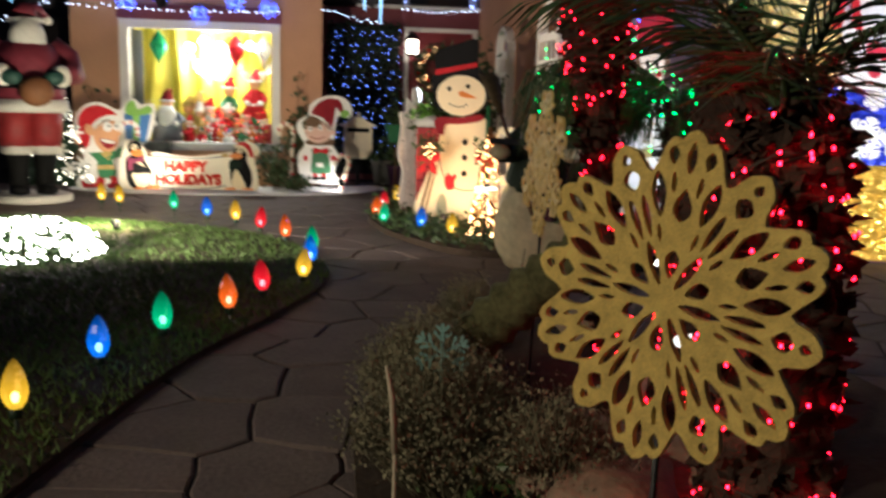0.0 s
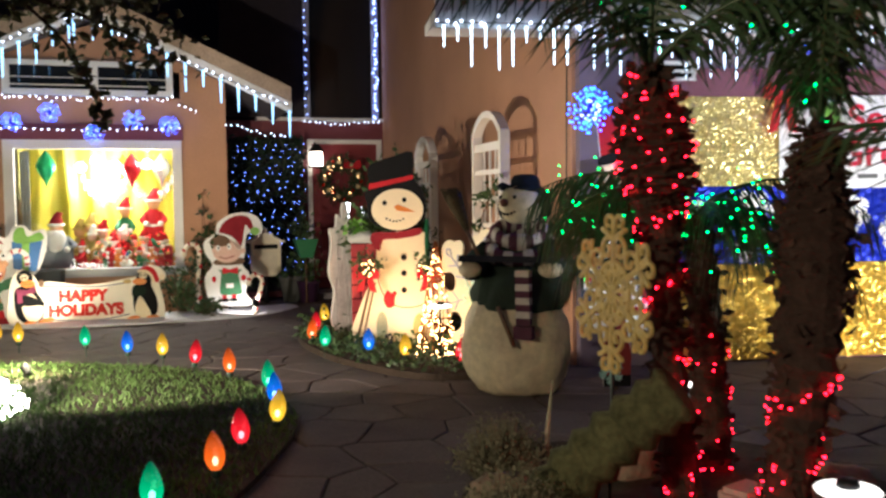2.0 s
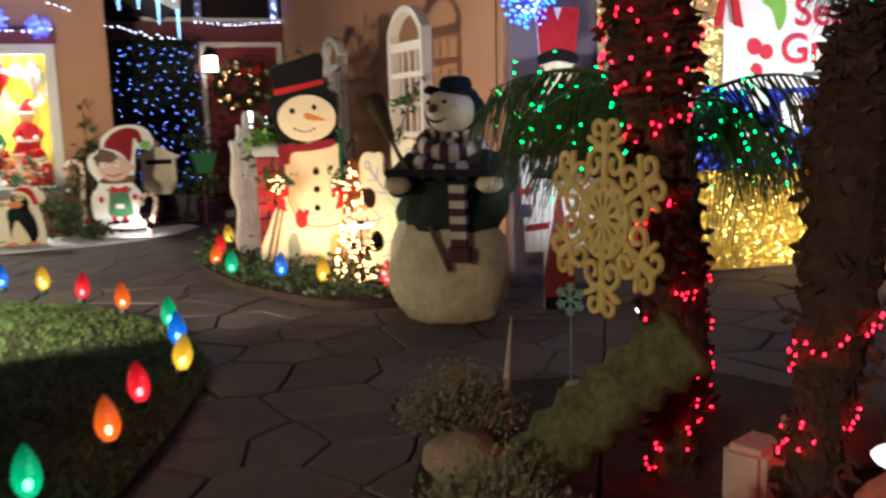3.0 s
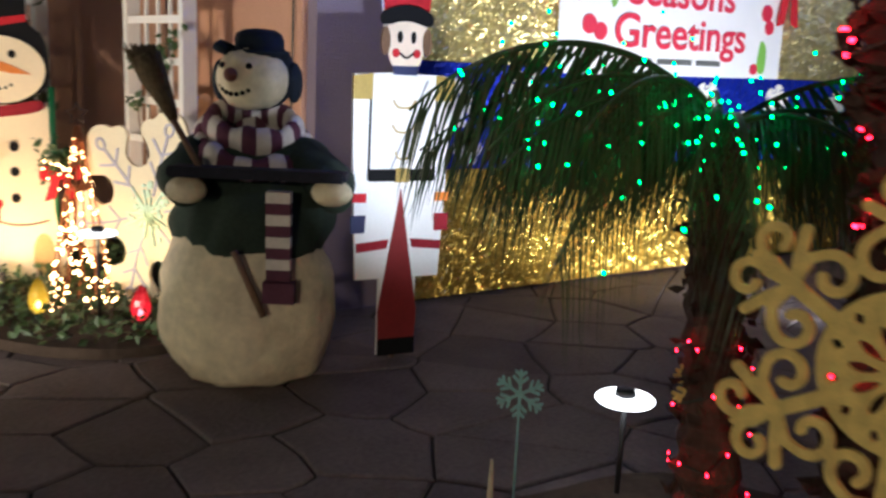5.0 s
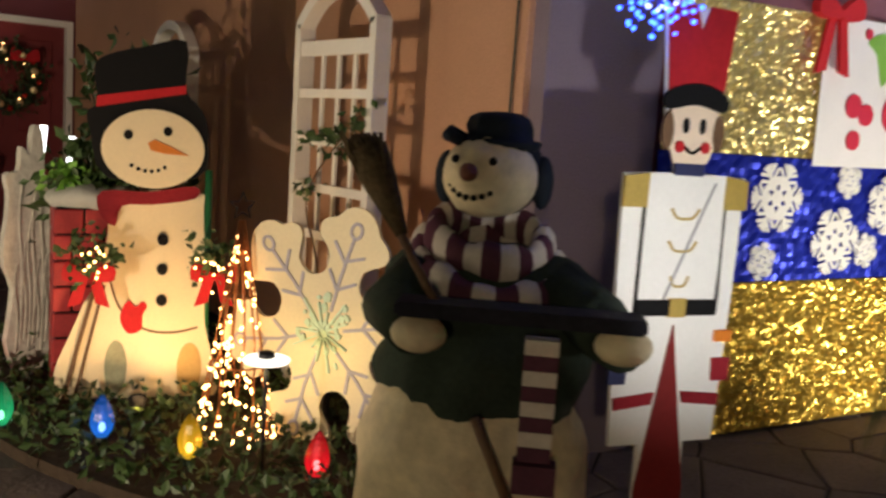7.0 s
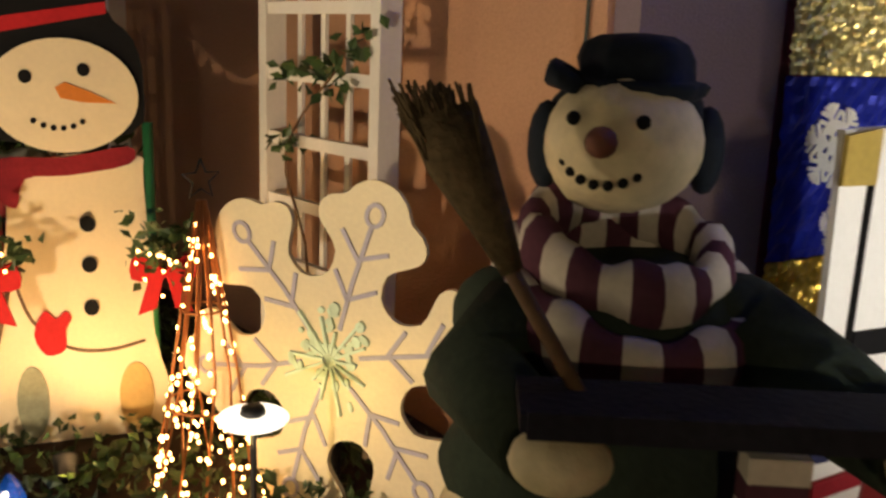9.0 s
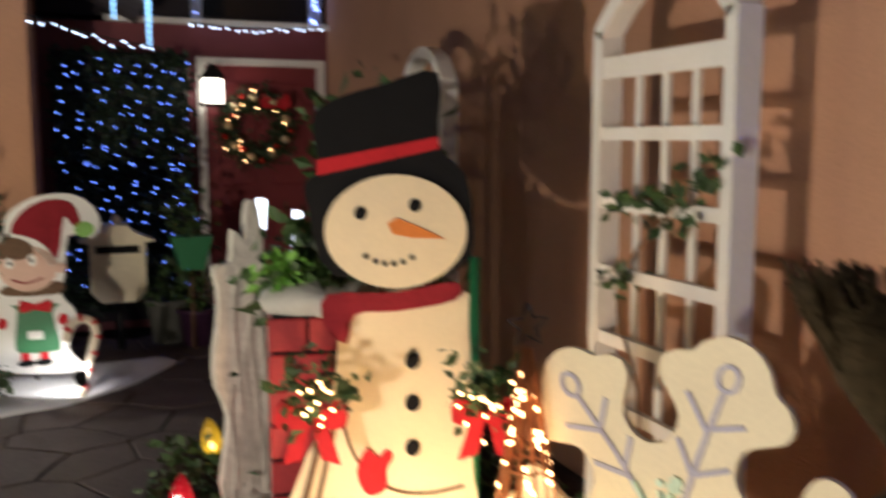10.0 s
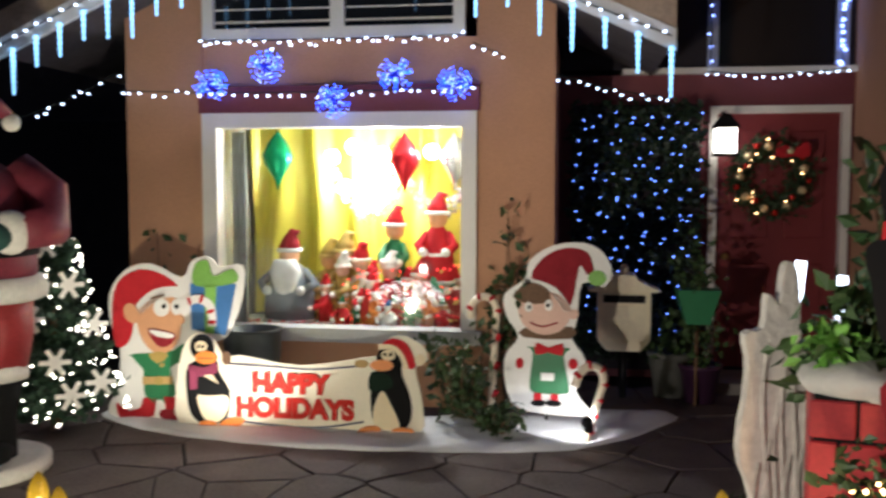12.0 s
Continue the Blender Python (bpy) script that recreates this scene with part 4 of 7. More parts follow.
for nm, x0, x1 in (("gable_icicles", -0.55, 1.80), ("gable_icicles_far", -2.64, -0.6)):
    n = 13
    tops = [(x0 + (x1 - x0) * i / (n - 1), 9.66, roof_z(x0 + (x1 - x0) * i / (n - 1)) - 0.06) for i in range(n)]
    icicle_row(nm, "blue-white icicle light tubes along the gable", tops, [rnd.uniform(0.18, 0.36) for _ in tops], L_ICE, 0.019)
    light_string(nm + "_string", "white string lights along the gable edge", [(x0, 9.655, roof_z(x0) + 0.0), (x1, 9.655, roof_z(x1) + 0.0)], L_WHITE, 0.10, 0.0095, 0, 0.01, 7)

# five blue burst stars under the upper window
def burst_star(at, r, seed, name="star_light", label="blue starburst light ball with many glowing tips", m_=None):
    t = thing(name, label, "star light", "blue star lights", at)
    rnd = random.Random(seed)
    bm, tips = bmesh.new(), []
    for i in range(64):
        d = Vector((rnd.gauss(0, 1), rnd.gauss(0, 1), rnd.gauss(0, 1))).normalized()
        tube(bm, [d * 0.02, d * r], 0.0018, 3)
        tips += [d * r * s for s in (0.45, 0.72, 1.0)]
    ball(bm, (0, 0, 0), 0.02, 0, 8)
    part("rod_burst", bm, glowing("blue_rod_" + str(seed), (0.003, 0.012, 1.0), 0.22), t)
    beads(tips[1::3] + tips[2::3], 0.0044 if r < 0.14 else 0.0085, m_ or L_STAR, "tip_light", t)
    beads(tips[::4] if r < 0.14 else tips[::2], 0.0052 if r < 0.14 else 0.008, L_NET, "core_light", t, "pale blue inner lights")
    return t


for i, (px, z) in enumerate(((-1.29, 2.26), (-0.88, 2.38), (-0.41, 2.14), (0.03, 2.31), (0.43, 2.24))):
    burst_star((px, 10.12, z), 0.115, 20 + i)

# ---- window display ----
YELLOW = mat("yellow_satin", (0.66, 0.58, 0.07), 0.4, vary=0.1, scale=2, bump=0.05)
bm = bmesh.new()
n, rows = 90, 6
grid = [[bm.verts.new((-1.36 + 1.9 * i / n, 11.14 + (0.05 + 0.03 * math.sin(i * 0.31)) * math.sin(i * 0.42 + 0.9 * math.sin(0.8 * j + 0.1 * i)), 0.52 + 1.55 * j / rows)) for i in range(n + 1)] for j in range(rows + 1)]
for j in range(rows):
    for i in range(n):
        bm.faces.new((grid[j][i], grid[j][i + 1], grid[j + 1][i + 1], grid[j + 1][i])).smooth = True
tagged(part("curtain", bm, YELLOW), "pleated bright yellow satin curtain behind the window", "curtain")


def diamond(at, m_, label):
    t = thing("hanging_ornament", label, "ornament", "hanging window ornaments", at)
    bm = bmesh.new()
    lathe(bm, [(0.004, -0.24), (0.03, -0.16), (0.105, -0.04), (0.12, 0.02), (0.08, 0.11), (0.025, 0.18), (0.006, 0.21)], 12)
    part("body", bm, m_, t)
    bm = bmesh.new()
    tube(bm, [(0, 0, 0.17), (0, 0, 0.33)], 0.003, 4)
    part("cord", bm, CABLE, t)


diamond((-1.0, 10.7, 1.77), mat("green_foil", (0.02, 0.35, 0.16), 0.25, 0.7, 0.2), "shiny green foil drop ornament hanging in the window")
diamond((-0.02, 10.7, 1.75), mat("red_foil", (0.55, 0.02, 0.03), 0.25, 0.7, 0.2), "shiny red foil drop ornament hanging in the window")
diamond((-0.13, 10.99, 1.74), mat("gold_foil", (0.6, 0.38, 0.05), 0.25, 0.8, 0.2), "shiny gold foil drop ornament hanging in the window")
diamond((0.33, 10.9, 1.76), mat("silver_foil", (0.6, 0.6, 0.6), 0.2, 0.9, 0.2), "silver foil drop ornament hanging in the window")
# Emissive balls added to give the window its blown-out white centre.
bm = bmesh.new()
for x, y, z in ((-0.62, 10.86, 1.78), (-0.44, 10.82, 1.86), (-0.22, 10.84, 1.80), (0.16, 10.86, 1.82), (-0.5, 10.8, 1.55)):
    ball(bm, (x, y, z), 0.06, 0, 12)
tagged(part("display_glow_balls", bm, glowing("display_glow", (1.0, 0.90, 0.7), 26)), "added glowing balls standing in for the display's white glare", "lamp")


def doll(name, label, at, h, coat, trim, hat, face=SKIN, wide=0.16, turn=0, beard=False):
    """A small standing figure as one plain shape."""
    bm = bmesh.new()
    lathe(bm, [(wide * 0.6, 0), (wide, 0.05 * h), (wide * 0.95, 0.3 * h), (wide * 0.62, 0.58 * h), (wide * 0.35, 0.64 * h)], 18, (0, 0, 0), 0, 0.08, 0.8)
    lathe(bm, [(wide * 0.9, 0), (wide * 1.06, 0.01), (wide * 1.06, 0.05 * h), (wide * 0.9, 0.055 * h)], 18, (0, 0, 0.02), 1, 0, 0.8)
    ball(bm, (0, -0.01, 0.72 * h), 0.105 * h, 3, 14)
    lathe(bm, [(0.13 * h, 0), (0.135 * h, 0.03 * h), (0.12 * h, 0.04 * h)], 16, (0, 0, 0.76 * h), 1)
    tube(bm, [(0, 0, 0.79 * h), (0.01, 0, 0.88 * h), (0.04 * h, 0, 0.97 * h), (0.10 * h, 0, 0.96 * h)], [0.115 * h, 0.085 * h, 0.045 * h, 0.02 * h], 12, 2)
    for s in (-1, 1):
        tube(bm, [(s * wide * 0.55, 0, 0.56 * h), (s * wide * 1.05, -0.05, 0.44 * h), (s * wide * 0.7, -0.13, 0.38 * h)], 0.05 * h, 8, 0)
        ball(bm, (s * wide * 0.65, -0.15, 0.38 * h), 0.05 * h, 1, 8)
    if beard:
        lathe(bm, [(0.01, 0.22 * h), (0.10 * h, 0.38 * h), (0.16 * h, 0.56 * h), (0.12 * h, 0.69 * h)], 14, (0, -0.15 * h, 0), 1, 0.1, 0.6)
    ob = tagged(part(name, bm, [coat, trim, hat, face]), label, "figurine", "window figurines")
    ob.matrix_world = pose(*at, 0, 0, turn)
    return ob


GREYW = mat("grey_wool", (0.17, 0.19, 0.22), 0.9, vary=0.2)
doll("gnome_figurine", "grey bearded gnome figurine with dark red cap", (-0.9, 10.66, 0.50), 0.74, GREYW, mat("white_beard", (0.7, 0.7, 0.7), 0.9), DARK_RED, SKIN, 0.20, 0, True)
doll("red_figurine", "red coated toy figurine with tall red hat", (0.22, 10.75, 0.80), 0.72, RED, WHITE_P, RED, SKIN, 0.13)
doll("nutcracker_figurine", "slim red and green nutcracker figurine", (-0.12, 10.82, 0.72), 0.70, GREEN, TRIM_WHITE, RED, SKIN, 0.09)
doll("seated_figurine", "small red and white festive figurine", (-0.24, 10.58, 0.50), 0.46, RED, WHITE_P, RED, WHITE_P, 0.12)
doll("golden_figurine", "gold robed figurine in the window", (-0.52, 10.86, 0.50), 0.72, GOLD_P, GOLD_P, GOLD_P, SKIN, 0.11)
doll("golden_figurine", "gold robed figurine in the window", (-0.66, 10.92, 0.50), 0.66, GOLD_P, TAN, GOLD_P, SKIN, 0.11)
doll("small_figurine", "small white snow figurine on the sill", (-0.10, 10.46, 0.50), 0.24, WHITE_P, WHITE_P, BLUE_P, WHITE_P, 0.07)
for i in range(7):
    doll("small_figurine", "little red and green figurine on the display floor", (-0.45 + 0.125 * i, 10.50 + 0.06 * (i % 2), 0.50), 0.26 + 0.05 * (i % 3), (RED, GREEN, ORANGE)[i % 3], WHITE_P, (GREEN, RED, RED)[i % 3], SKIN, 0.06, 20 * i)
for i in range(9):
    doll("toy_figurine", "small bright toy figurine in the crowded window", (-0.62 + 0.12 * i, 10.66 + 0.07 * (i % 3), 0.50 + 0.05 * (i % 2)), 0.40 + 0.06 * ((i * 2) % 5), (RED, GOLD_P, WHITE_P, GREEN)[i % 4], WHITE_P, (RED, WHITE_P, RED)[i % 3], PALE_SKIN, 0.075, 15 * i - 50)
rnd = random.Random(12)
SILVER = mat("silver_tinsel", (0.8, 0.8, 0.82), 0.25, 0.7, 0.2)
tagged(leaves([(-0.62 + 1.1 * s, 10.9 + rnd.gauss(0, 0.03), 1.66 - 0.30 * math.sin(math.pi * ((2 * s) % 1.0)) + rnd.gauss(0, 0.035)) for s in [rnd.random() for _ in range(900)]], 0.04, SILVER, "tinsel_swag", None, "silver tinsel swag hanging behind the figurines", 16), category="garland")
tagged(leaves([(rnd.uniform(-0.75, 0.46), rnd.uniform(10.62, 10.95), 0.52 + abs(rnd.gauss(0, 0.13))) for _ in range(1500)], 0.05, mat("gold_tinsel", (0.85, 0.6, 0.2), 0.3, 0.7, 0.2), "tinsel_heap", None, "gold tinsel heaped between the window figurines", 17), category="garland")
bm = boxes(((0.02, 10.64, 0.50), (0.44, 10.98, 0.795)))
bmesh.ops.bevel(bm, geom=bm.edges[:], offset=0.012, segments=2, affect="EDGES")
tagged(part("display_box", bm, mat("red_gift_paper", (0.4, 0.03, 0.04), 0.4, vary=0.2)), "red paper covered box under the figurine", "box")
rnd = random.Random(3)
beads([(rnd.uniform(-0.45, 0.42), rnd.uniform(10.45, 10.7), rnd.uniform(0.55, 0.98)) for _ in range(70)], 0.006, glowing("display_red", (1.0, 0.03, 0.03), 9), "red_light_chain", thing("display_lights", "red mini lights among the window figurines", "string lights", "string lights"))
tagged(leaves([(rnd.uniform(-1.27, 0.45), rnd.uniform(10.38, 10.5), 0.51 + abs(rnd.gauss(0, 0.02))) for _ in range(900)], 0.03, RED, "tinsel_garland", None, "red tinsel garland lying along the window sill", 6), category="garland")
bm = bmesh.new()
for i in range(5):
    tube(bm, [(-1.24 + 0.02 * i, 10.42 + 0.01 * (i % 2), 0.52), (-1.24 + 0.02 * i, 10.42 + 0.01 * (i % 2), 1.95)], 0.014, 6)
tagged(part("drape", bm, mat("grey_drape", (0.24, 0.26, 0.26), 0.6, vary=0.08)), "gathered grey drape at the window edge", "curtain")

# ---- snow blanket and figures below the window ----
SNOWLINE = smooth_line([(-1.95, 9.75), (-1.5, 9.42), (-0.9, 9.24), (-0.3, 9.16), (0.3, 9.2), (0.8, 9.26), (1.25, 9.38), (1.65, 9.75), (1.95, 10.25), (1.6, 10.35), (0.9, 10.15), (0.2, 9.95), (-0.8, 9.95), (-1.7, 10.0)], 4)
bm = bmesh.new()
cx, cy = 0.0, 9.68
prev = None
for k in range(15):
    s = 1.0 - 0.065 * k
    base = (0.002, 0.012, 0.018)[k] if k < 3 else 0.016 + 0.002 * k
    if k:
        s = 1.0 - 0.012 * k if k < 3 else 1.0 - 0.065 * (k - 2)
    ring = []
    for x, y in SNOWLINE:
        px, py = cx + (x - cx) * s, cy + (y - cy) * s
        lump = 0.024 * noise.noise((px * 4.5, py * 6, 3)) + 0.018 * noise.noise((px * 12, py * 12, 8)) if k > 1 else 0.0
        ring.append(bm.verts.new((px, py + (0.05 * noise.noise((px * 3, 0, 1))), base + lump)))
    if prev:
        for i in range(len(ring)):
            bm.faces.new((prev[i], prev[(i + 1) % len(ring)], ring[(i + 1) % len(ring)], ring[i])).smooth = True
    prev = ring
bm.faces.new(prev)
tagged(part("snow_blanket", bm, SNOW), "rumpled white cotton snow blanket on the paving", "snow blanket")


def legs(b, x, z=0.4):
    bm = bmesh.new()
    tube(bm, [(x, 0.03, -0.06), (x, 0.03, z)], 0.010, 6)
    part("stake", bm, IRON, b)


# penguins holding a banner
pb = board("penguin_banner_board", "white plywood cutout of two penguins holding a banner", "yard decoration", (-0.47, 9.50, 0.012), 0, 2)
bm = bmesh.new()
slab(bm, smooth_line([(-0.80, 0.0), (-0.81, 0.33), (-0.76, 0.54), (-0.67, 0.61), (-0.57, 0.56), (-0.49, 0.44), (-0.40, 0.47), (0.0, 0.415), (0.40, 0.475), (0.51, 0.50), (0.57, 0.60), (0.67, 0.62), (0.79, 0.56), (0.82, 0.47), (0.745, 0.42), (0.785, 0.24), (0.77, 0.0), (0.4, 0.01), (0.0, 0.0), (-0.42, 0.02)], 3), 0, 0.018)
part("back_panel", bm, mat("banner_white", (0.82, 0.76, 0.62), 0.5, vary=0.05), pb)
for nm, out, m_, lv in (("banner_line", stroke(smooth_line([(-0.46, 0.415), (-0.2, 0.405), (0.1, 0.395), (0.42, 0.43)], 4, False), 0.012), NAVY, 1), ("banner_line", stroke(smooth_line([(-0.50, 0.07), (-0.3, 0.04), (0.1, 0.025), (0.42, 0.075)], 4, False), 0.012), NAVY, 1),
                        ("penguin_head", oval(-0.645, 0.515, 0.082, 0.085, 24), BLACK, 1), ("penguin_body", smooth_line([(-0.735, 0.40), (-0.75, 0.22), (-0.72, 0.08), (-0.64, 0.02), (-0.52, 0.03), (-0.465, 0.10), (-0.46, 0.24), (-0.53, 0.36), (-0.56, 0.44)], 3), BLACK, 1),
                        ("penguin_wing", smooth_line([(-0.70, 0.27), (-0.60, 0.34), (-0.455, 0.245), (-0.50, 0.215), (-0.66, 0.21)], 3), BLACK, 4), ("wing_lining", [(-0.63, 0.335), (-0.575, 0.345), (-0.525, 0.285)], CREAM, 5),
                        ("belly", smooth_line([(-0.665, 0.215), (-0.475, 0.205), (-0.475, 0.11), (-0.53, 0.04), (-0.62, 0.05), (-0.66, 0.12)], 3), CREAM, 2), ("face", oval(-0.65, 0.52, 0.042, 0.036, 18), CREAM, 2), ("beak", oval(-0.615, 0.45, 0.072, 0.042, 20), ORANGE, 4), ("beak_line", stroke([(-0.67, 0.447), (-0.56, 0.447)], 0.006), BROWN, 5),
                        ("scarf", smooth_line([(-0.73, 0.40), (-0.63, 0.385), (-0.55, 0.42), (-0.54, 0.36), (-0.62, 0.325), (-0.72, 0.34)], 3), mat("violet_scarf", (0.25, 0.05, 0.10), 0.8), 3), ("scarf_tail", [(-0.725, 0.37), (-0.675, 0.36), (-0.67, 0.25), (-0.72, 0.24)], bpy.data.materials["violet_scarf"], 5),
                        ("foot", oval(-0.44, 0.035, 0.085, 0.034, 16, 0.25), ORANGE, 5), ("foot", oval(-0.60, 0.022, 0.06, 0.024, 16), ORANGE, 5), ("mitt", oval(-0.48, 0.45, 0.03, 0.045, 12), BROWN, 2),
                        ("penguin_head", oval(0.585, 0.475, 0.085, 0.085, 24), BLACK, 1), ("penguin_body", smooth_line([(0.51, 0.42), (0.465, 0.30), (0.475, 0.10), (0.53, 0.02), (0.65, 0.02), (0.72, 0.10), (0.715, 0.24), (0.66, 0.38), (0.65, 0.46)], 3), BLACK, 1),
                        ("belly", smooth_line([(0.535, 0.275), (0.485, 0.17), (0.485, 0.07), (0.545, 0.03), (0.625, 0.035), (0.65, 0.07), (0.59, 0.20)], 3), CREAM, 2), ("penguin_wing", smooth_line([(0.47, 0.39), (0.455, 0.28), (0.52, 0.275), (0.60, 0.30), (0.585, 0.37)], 3), mat("dark_green_black", (0.010, 0.024, 0.016), 0.8), 3),
                        ("face", oval(0.575, 0.50, 0.046, 0.034, 18), CREAM, 2), ("beak", oval(0.535, 0.435, 0.075, 0.036, 20), ORANGE, 4), ("hat", smooth_line([(0.535, 0.56), (0.60, 0.605), (0.69, 0.575), (0.735, 0.49), (0.745, 0.43), (0.70, 0.425), (0.665, 0.51)], 3), RED, 3), ("hat_trim", stroke(smooth_line([(0.515, 0.55), (0.60, 0.55), (0.66, 0.50), (0.69, 0.42)], 4, False), 0.032), CREAM, 4),
                        ("pompom", oval(0.775, 0.475, 0.034, 0.036, 12), CREAM, 4), ("foot", oval(0.455, 0.022, 0.075, 0.03, 16, 0.2), ORANGE, 5), ("foot", oval(0.67, 0.026, 0.07, 0.026, 16), ORANGE, 5), ("mitt", oval(0.405, 0.44, 0.045, 0.026, 12), TAN, 2)):
    layer(pb, nm, out, m_, lv)
dots(pb, "eye", [(-0.665, 0.52), (-0.635, 0.52), (0.555, 0.505), (0.592, 0.505)], 0.010, BLACK, 4)
LETTER_RED = mat("letter_red", (0.55, 0.035, 0.025), 0.8, vary=0.1)
letters(pb, "HAPPY", -0.06, 0.245, 0.165, LETTER_RED, 2, 1.0, 1.7)
letters(pb, "HOLIDAYS", -0.03, 0.088, 0.165, LETTER_RED, 2, 0.98, 1.7)
legs(pb, -0.6)
legs(pb, 0.6)

# elf holding a present
eb = board("elf_board", "white plywood cutout of an elf holding a present", "yard decoration", (-1.37, 9.62, 0.02), 4, 2)
bm = bmesh.new()
slab(bm, smooth_line([(-0.44, 0.03), (-0.38, 0.22), (-0.36, 0.46), (-0.42, 0.62), (-0.43, 0.82), (-0.33, 0.98), (-0.15, 1.03), (0.06, 0.94), (0.13, 1.05), (0.24, 1.08), (0.32, 1.01), (0.47, 1.02), (0.46, 0.78), (0.36, 0.55), (0.20, 0.48), (0.16, 0.2), (0.15, 0.0), (-0.2, -0.02)], 3), 0, 0.018)
part("back_panel", bm, WHITE_P, eb)
for nm, out, m_, lv in (("hat", smooth_line([(-0.385, 0.48), (-0.41, 0.70), (-0.37, 0.90), (-0.22, 0.99), (-0.05, 0.95), (0.045, 0.86), (-0.12, 0.83), (-0.24, 0.72), (-0.29, 0.52)], 3), RED, 1),
                        ("hat_trim", smooth_line([(-0.24, 0.76), (-0.12, 0.86), (0.04, 0.88), (0.045, 0.82), (-0.10, 0.79), (-0.22, 0.69)], 3), WHITE_P, 2),
                        ("face", smooth_line([(-0.24, 0.70), (-0.20, 0.52), (-0.09, 0.43), (0.03, 0.50), (0.06, 0.66), (0.03, 0.80), (-0.12, 0.80)], 3), SKIN, 2), ("ear", oval(-0.275, 0.70, 0.05, 0.07, 16, 0.4), SKIN, 3), ("nose", oval(0.04, 0.66, 0.045, 0.035, 14), SKIN, 5),
                        ("eye", oval(-0.07, 0.74, 0.055, 0.06, 16), WHITE_P, 4), ("eye", oval(0.035, 0.745, 0.04, 0.055, 16), WHITE_P, 4), ("mouth", smooth_line([(-0.16, 0.60), (0.02, 0.565), (-0.02, 0.49), (-0.10, 0.49)], 3), DARK_RED, 4), ("tooth_row", smooth_line([(-0.145, 0.595), (0.01, 0.565), (-0.01, 0.54), (-0.11, 0.555)], 3), WHITE_P, 5), ("brow", stroke([(-0.14, 0.80), (-0.05, 0.825)], 0.012), BROWN, 5), ("sleeve", smooth_line([(0.02, 0.47), (0.14, 0.52), (0.17, 0.46), (0.04, 0.39)], 3), GREEN, 2), ("button", oval(-0.07, 0.36, 0.016, 0.016, 10), GOLD_P, 3), ("skirt_point", [(-0.17, 0.15), (-0.13, 0.10), (-0.09, 0.15), (-0.05, 0.10), (-0.01, 0.16)], GREEN, 2),
                        ("tunic", smooth_line([(-0.30, 0.42), (-0.10, 0.44), (0.10, 0.47), (0.12, 0.40), (-0.02, 0.34), (0.02, 0.16), (-0.18, 0.14), (-0.20, 0.33)], 3), GREEN, 1), ("belt", [(-0.20, 0.23), (0.0, 0.235), (0.0, 0.285), (-0.20, 0.28)], TAN, 3), ("collar", smooth_line([(-0.16, 0.43), (-0.07, 0.45), (-0.03, 0.42), (-0.10, 0.37)], 2), GOLD_P, 3),
                        ("sleeve", oval(-0.30, 0.33, 0.06, 0.09, 16), WHITE_P, 2), ("stocking", [(-0.20, 0.14), (-0.11, 0.14), (-0.13, 0.02), (-0.23, 0.03)], RED, 2), ("stocking", [(-0.06, 0.15), (0.02, 0.15), (0.04, 0.03), (-0.04, 0.02)], RED, 2),
                        ("boot", smooth_line([(-0.38, 0.10), (-0.30, 0.05), (-0.18, 0.08), (-0.16, 0.0), (-0.34, -0.005)], 3), RED, 3), ("boot", smooth_line([(-0.08, 0.06), (0.05, 0.07), (0.14, 0.09), (0.10, 0.0), (-0.06, 0.0)], 3), DARK_RED, 3),
                        ("present", [(0.13, 0.60), (0.36, 0.56), (0.43, 0.90), (0.12, 0.90)], BLUE_P, 1), ("present_ribbon", [(0.22, 0.58), (0.28, 0.57), (0.30, 0.90), (0.22, 0.90)], LIME, 2), ("present_bow", smooth_line([(0.14, 0.90), (0.16, 1.03), (0.24, 1.05), (0.28, 0.95), (0.40, 1.0), (0.44, 0.92), (0.28, 0.88)], 3), LIME, 2),
                        ("candy_cane", stroke(smooth_line([(0.08, 0.70), (0.10, 0.77), (0.18, 0.80), (0.26, 0.75), (0.27, 0.62)], 4, False), 0.055), WHITE_P, 4)):
    layer(eb, nm, out, m_, lv)
for x, z, r in ((0.12, 0.785, 0.3), (0.20, 0.80, -0.3), (0.262, 0.72, -1.2), (0.27, 0.65, -1.5)):
    layer(eb, "cane_stripe", oval(x, z, 0.012, 0.03, 8, r), RED, 5)
dots(eb, "pupil", [(-0.05, 0.75), (0.035, 0.75)], 0.014, BLACK, 6)
layer(eb, "buckle", oval(-0.09, 0.258, 0.03, 0.03, 10), GOLD_P, 4)
legs(eb, -0.15)

# elf girl
gb = board("elf_girl_board", "white plywood cutout of an elf in a green dress", "yard decoration", (1.12, 9.88, 0.08), -4, 2)
bm = bmesh.new()
slab(bm, smooth_line([(-0.27, 0.06), (-0.33, 0.35), (-0.24, 0.50), (-0.32, 0.64), (-0.33, 0.78), (-0.20, 0.88), (-0.17, 1.0), (-0.02, 1.10), (0.18, 1.12), (0.31, 1.05), (0.36, 0.92), (0.30, 0.84), (0.17, 0.86), (0.14, 0.62), (0.11, 0.50), (0.20, 0.36), (0.14, 0.16), (0.24, 0.02), (0.0, 0.0)], 3), 0, 0.018)
part("back_panel", bm, WHITE_P, gb)
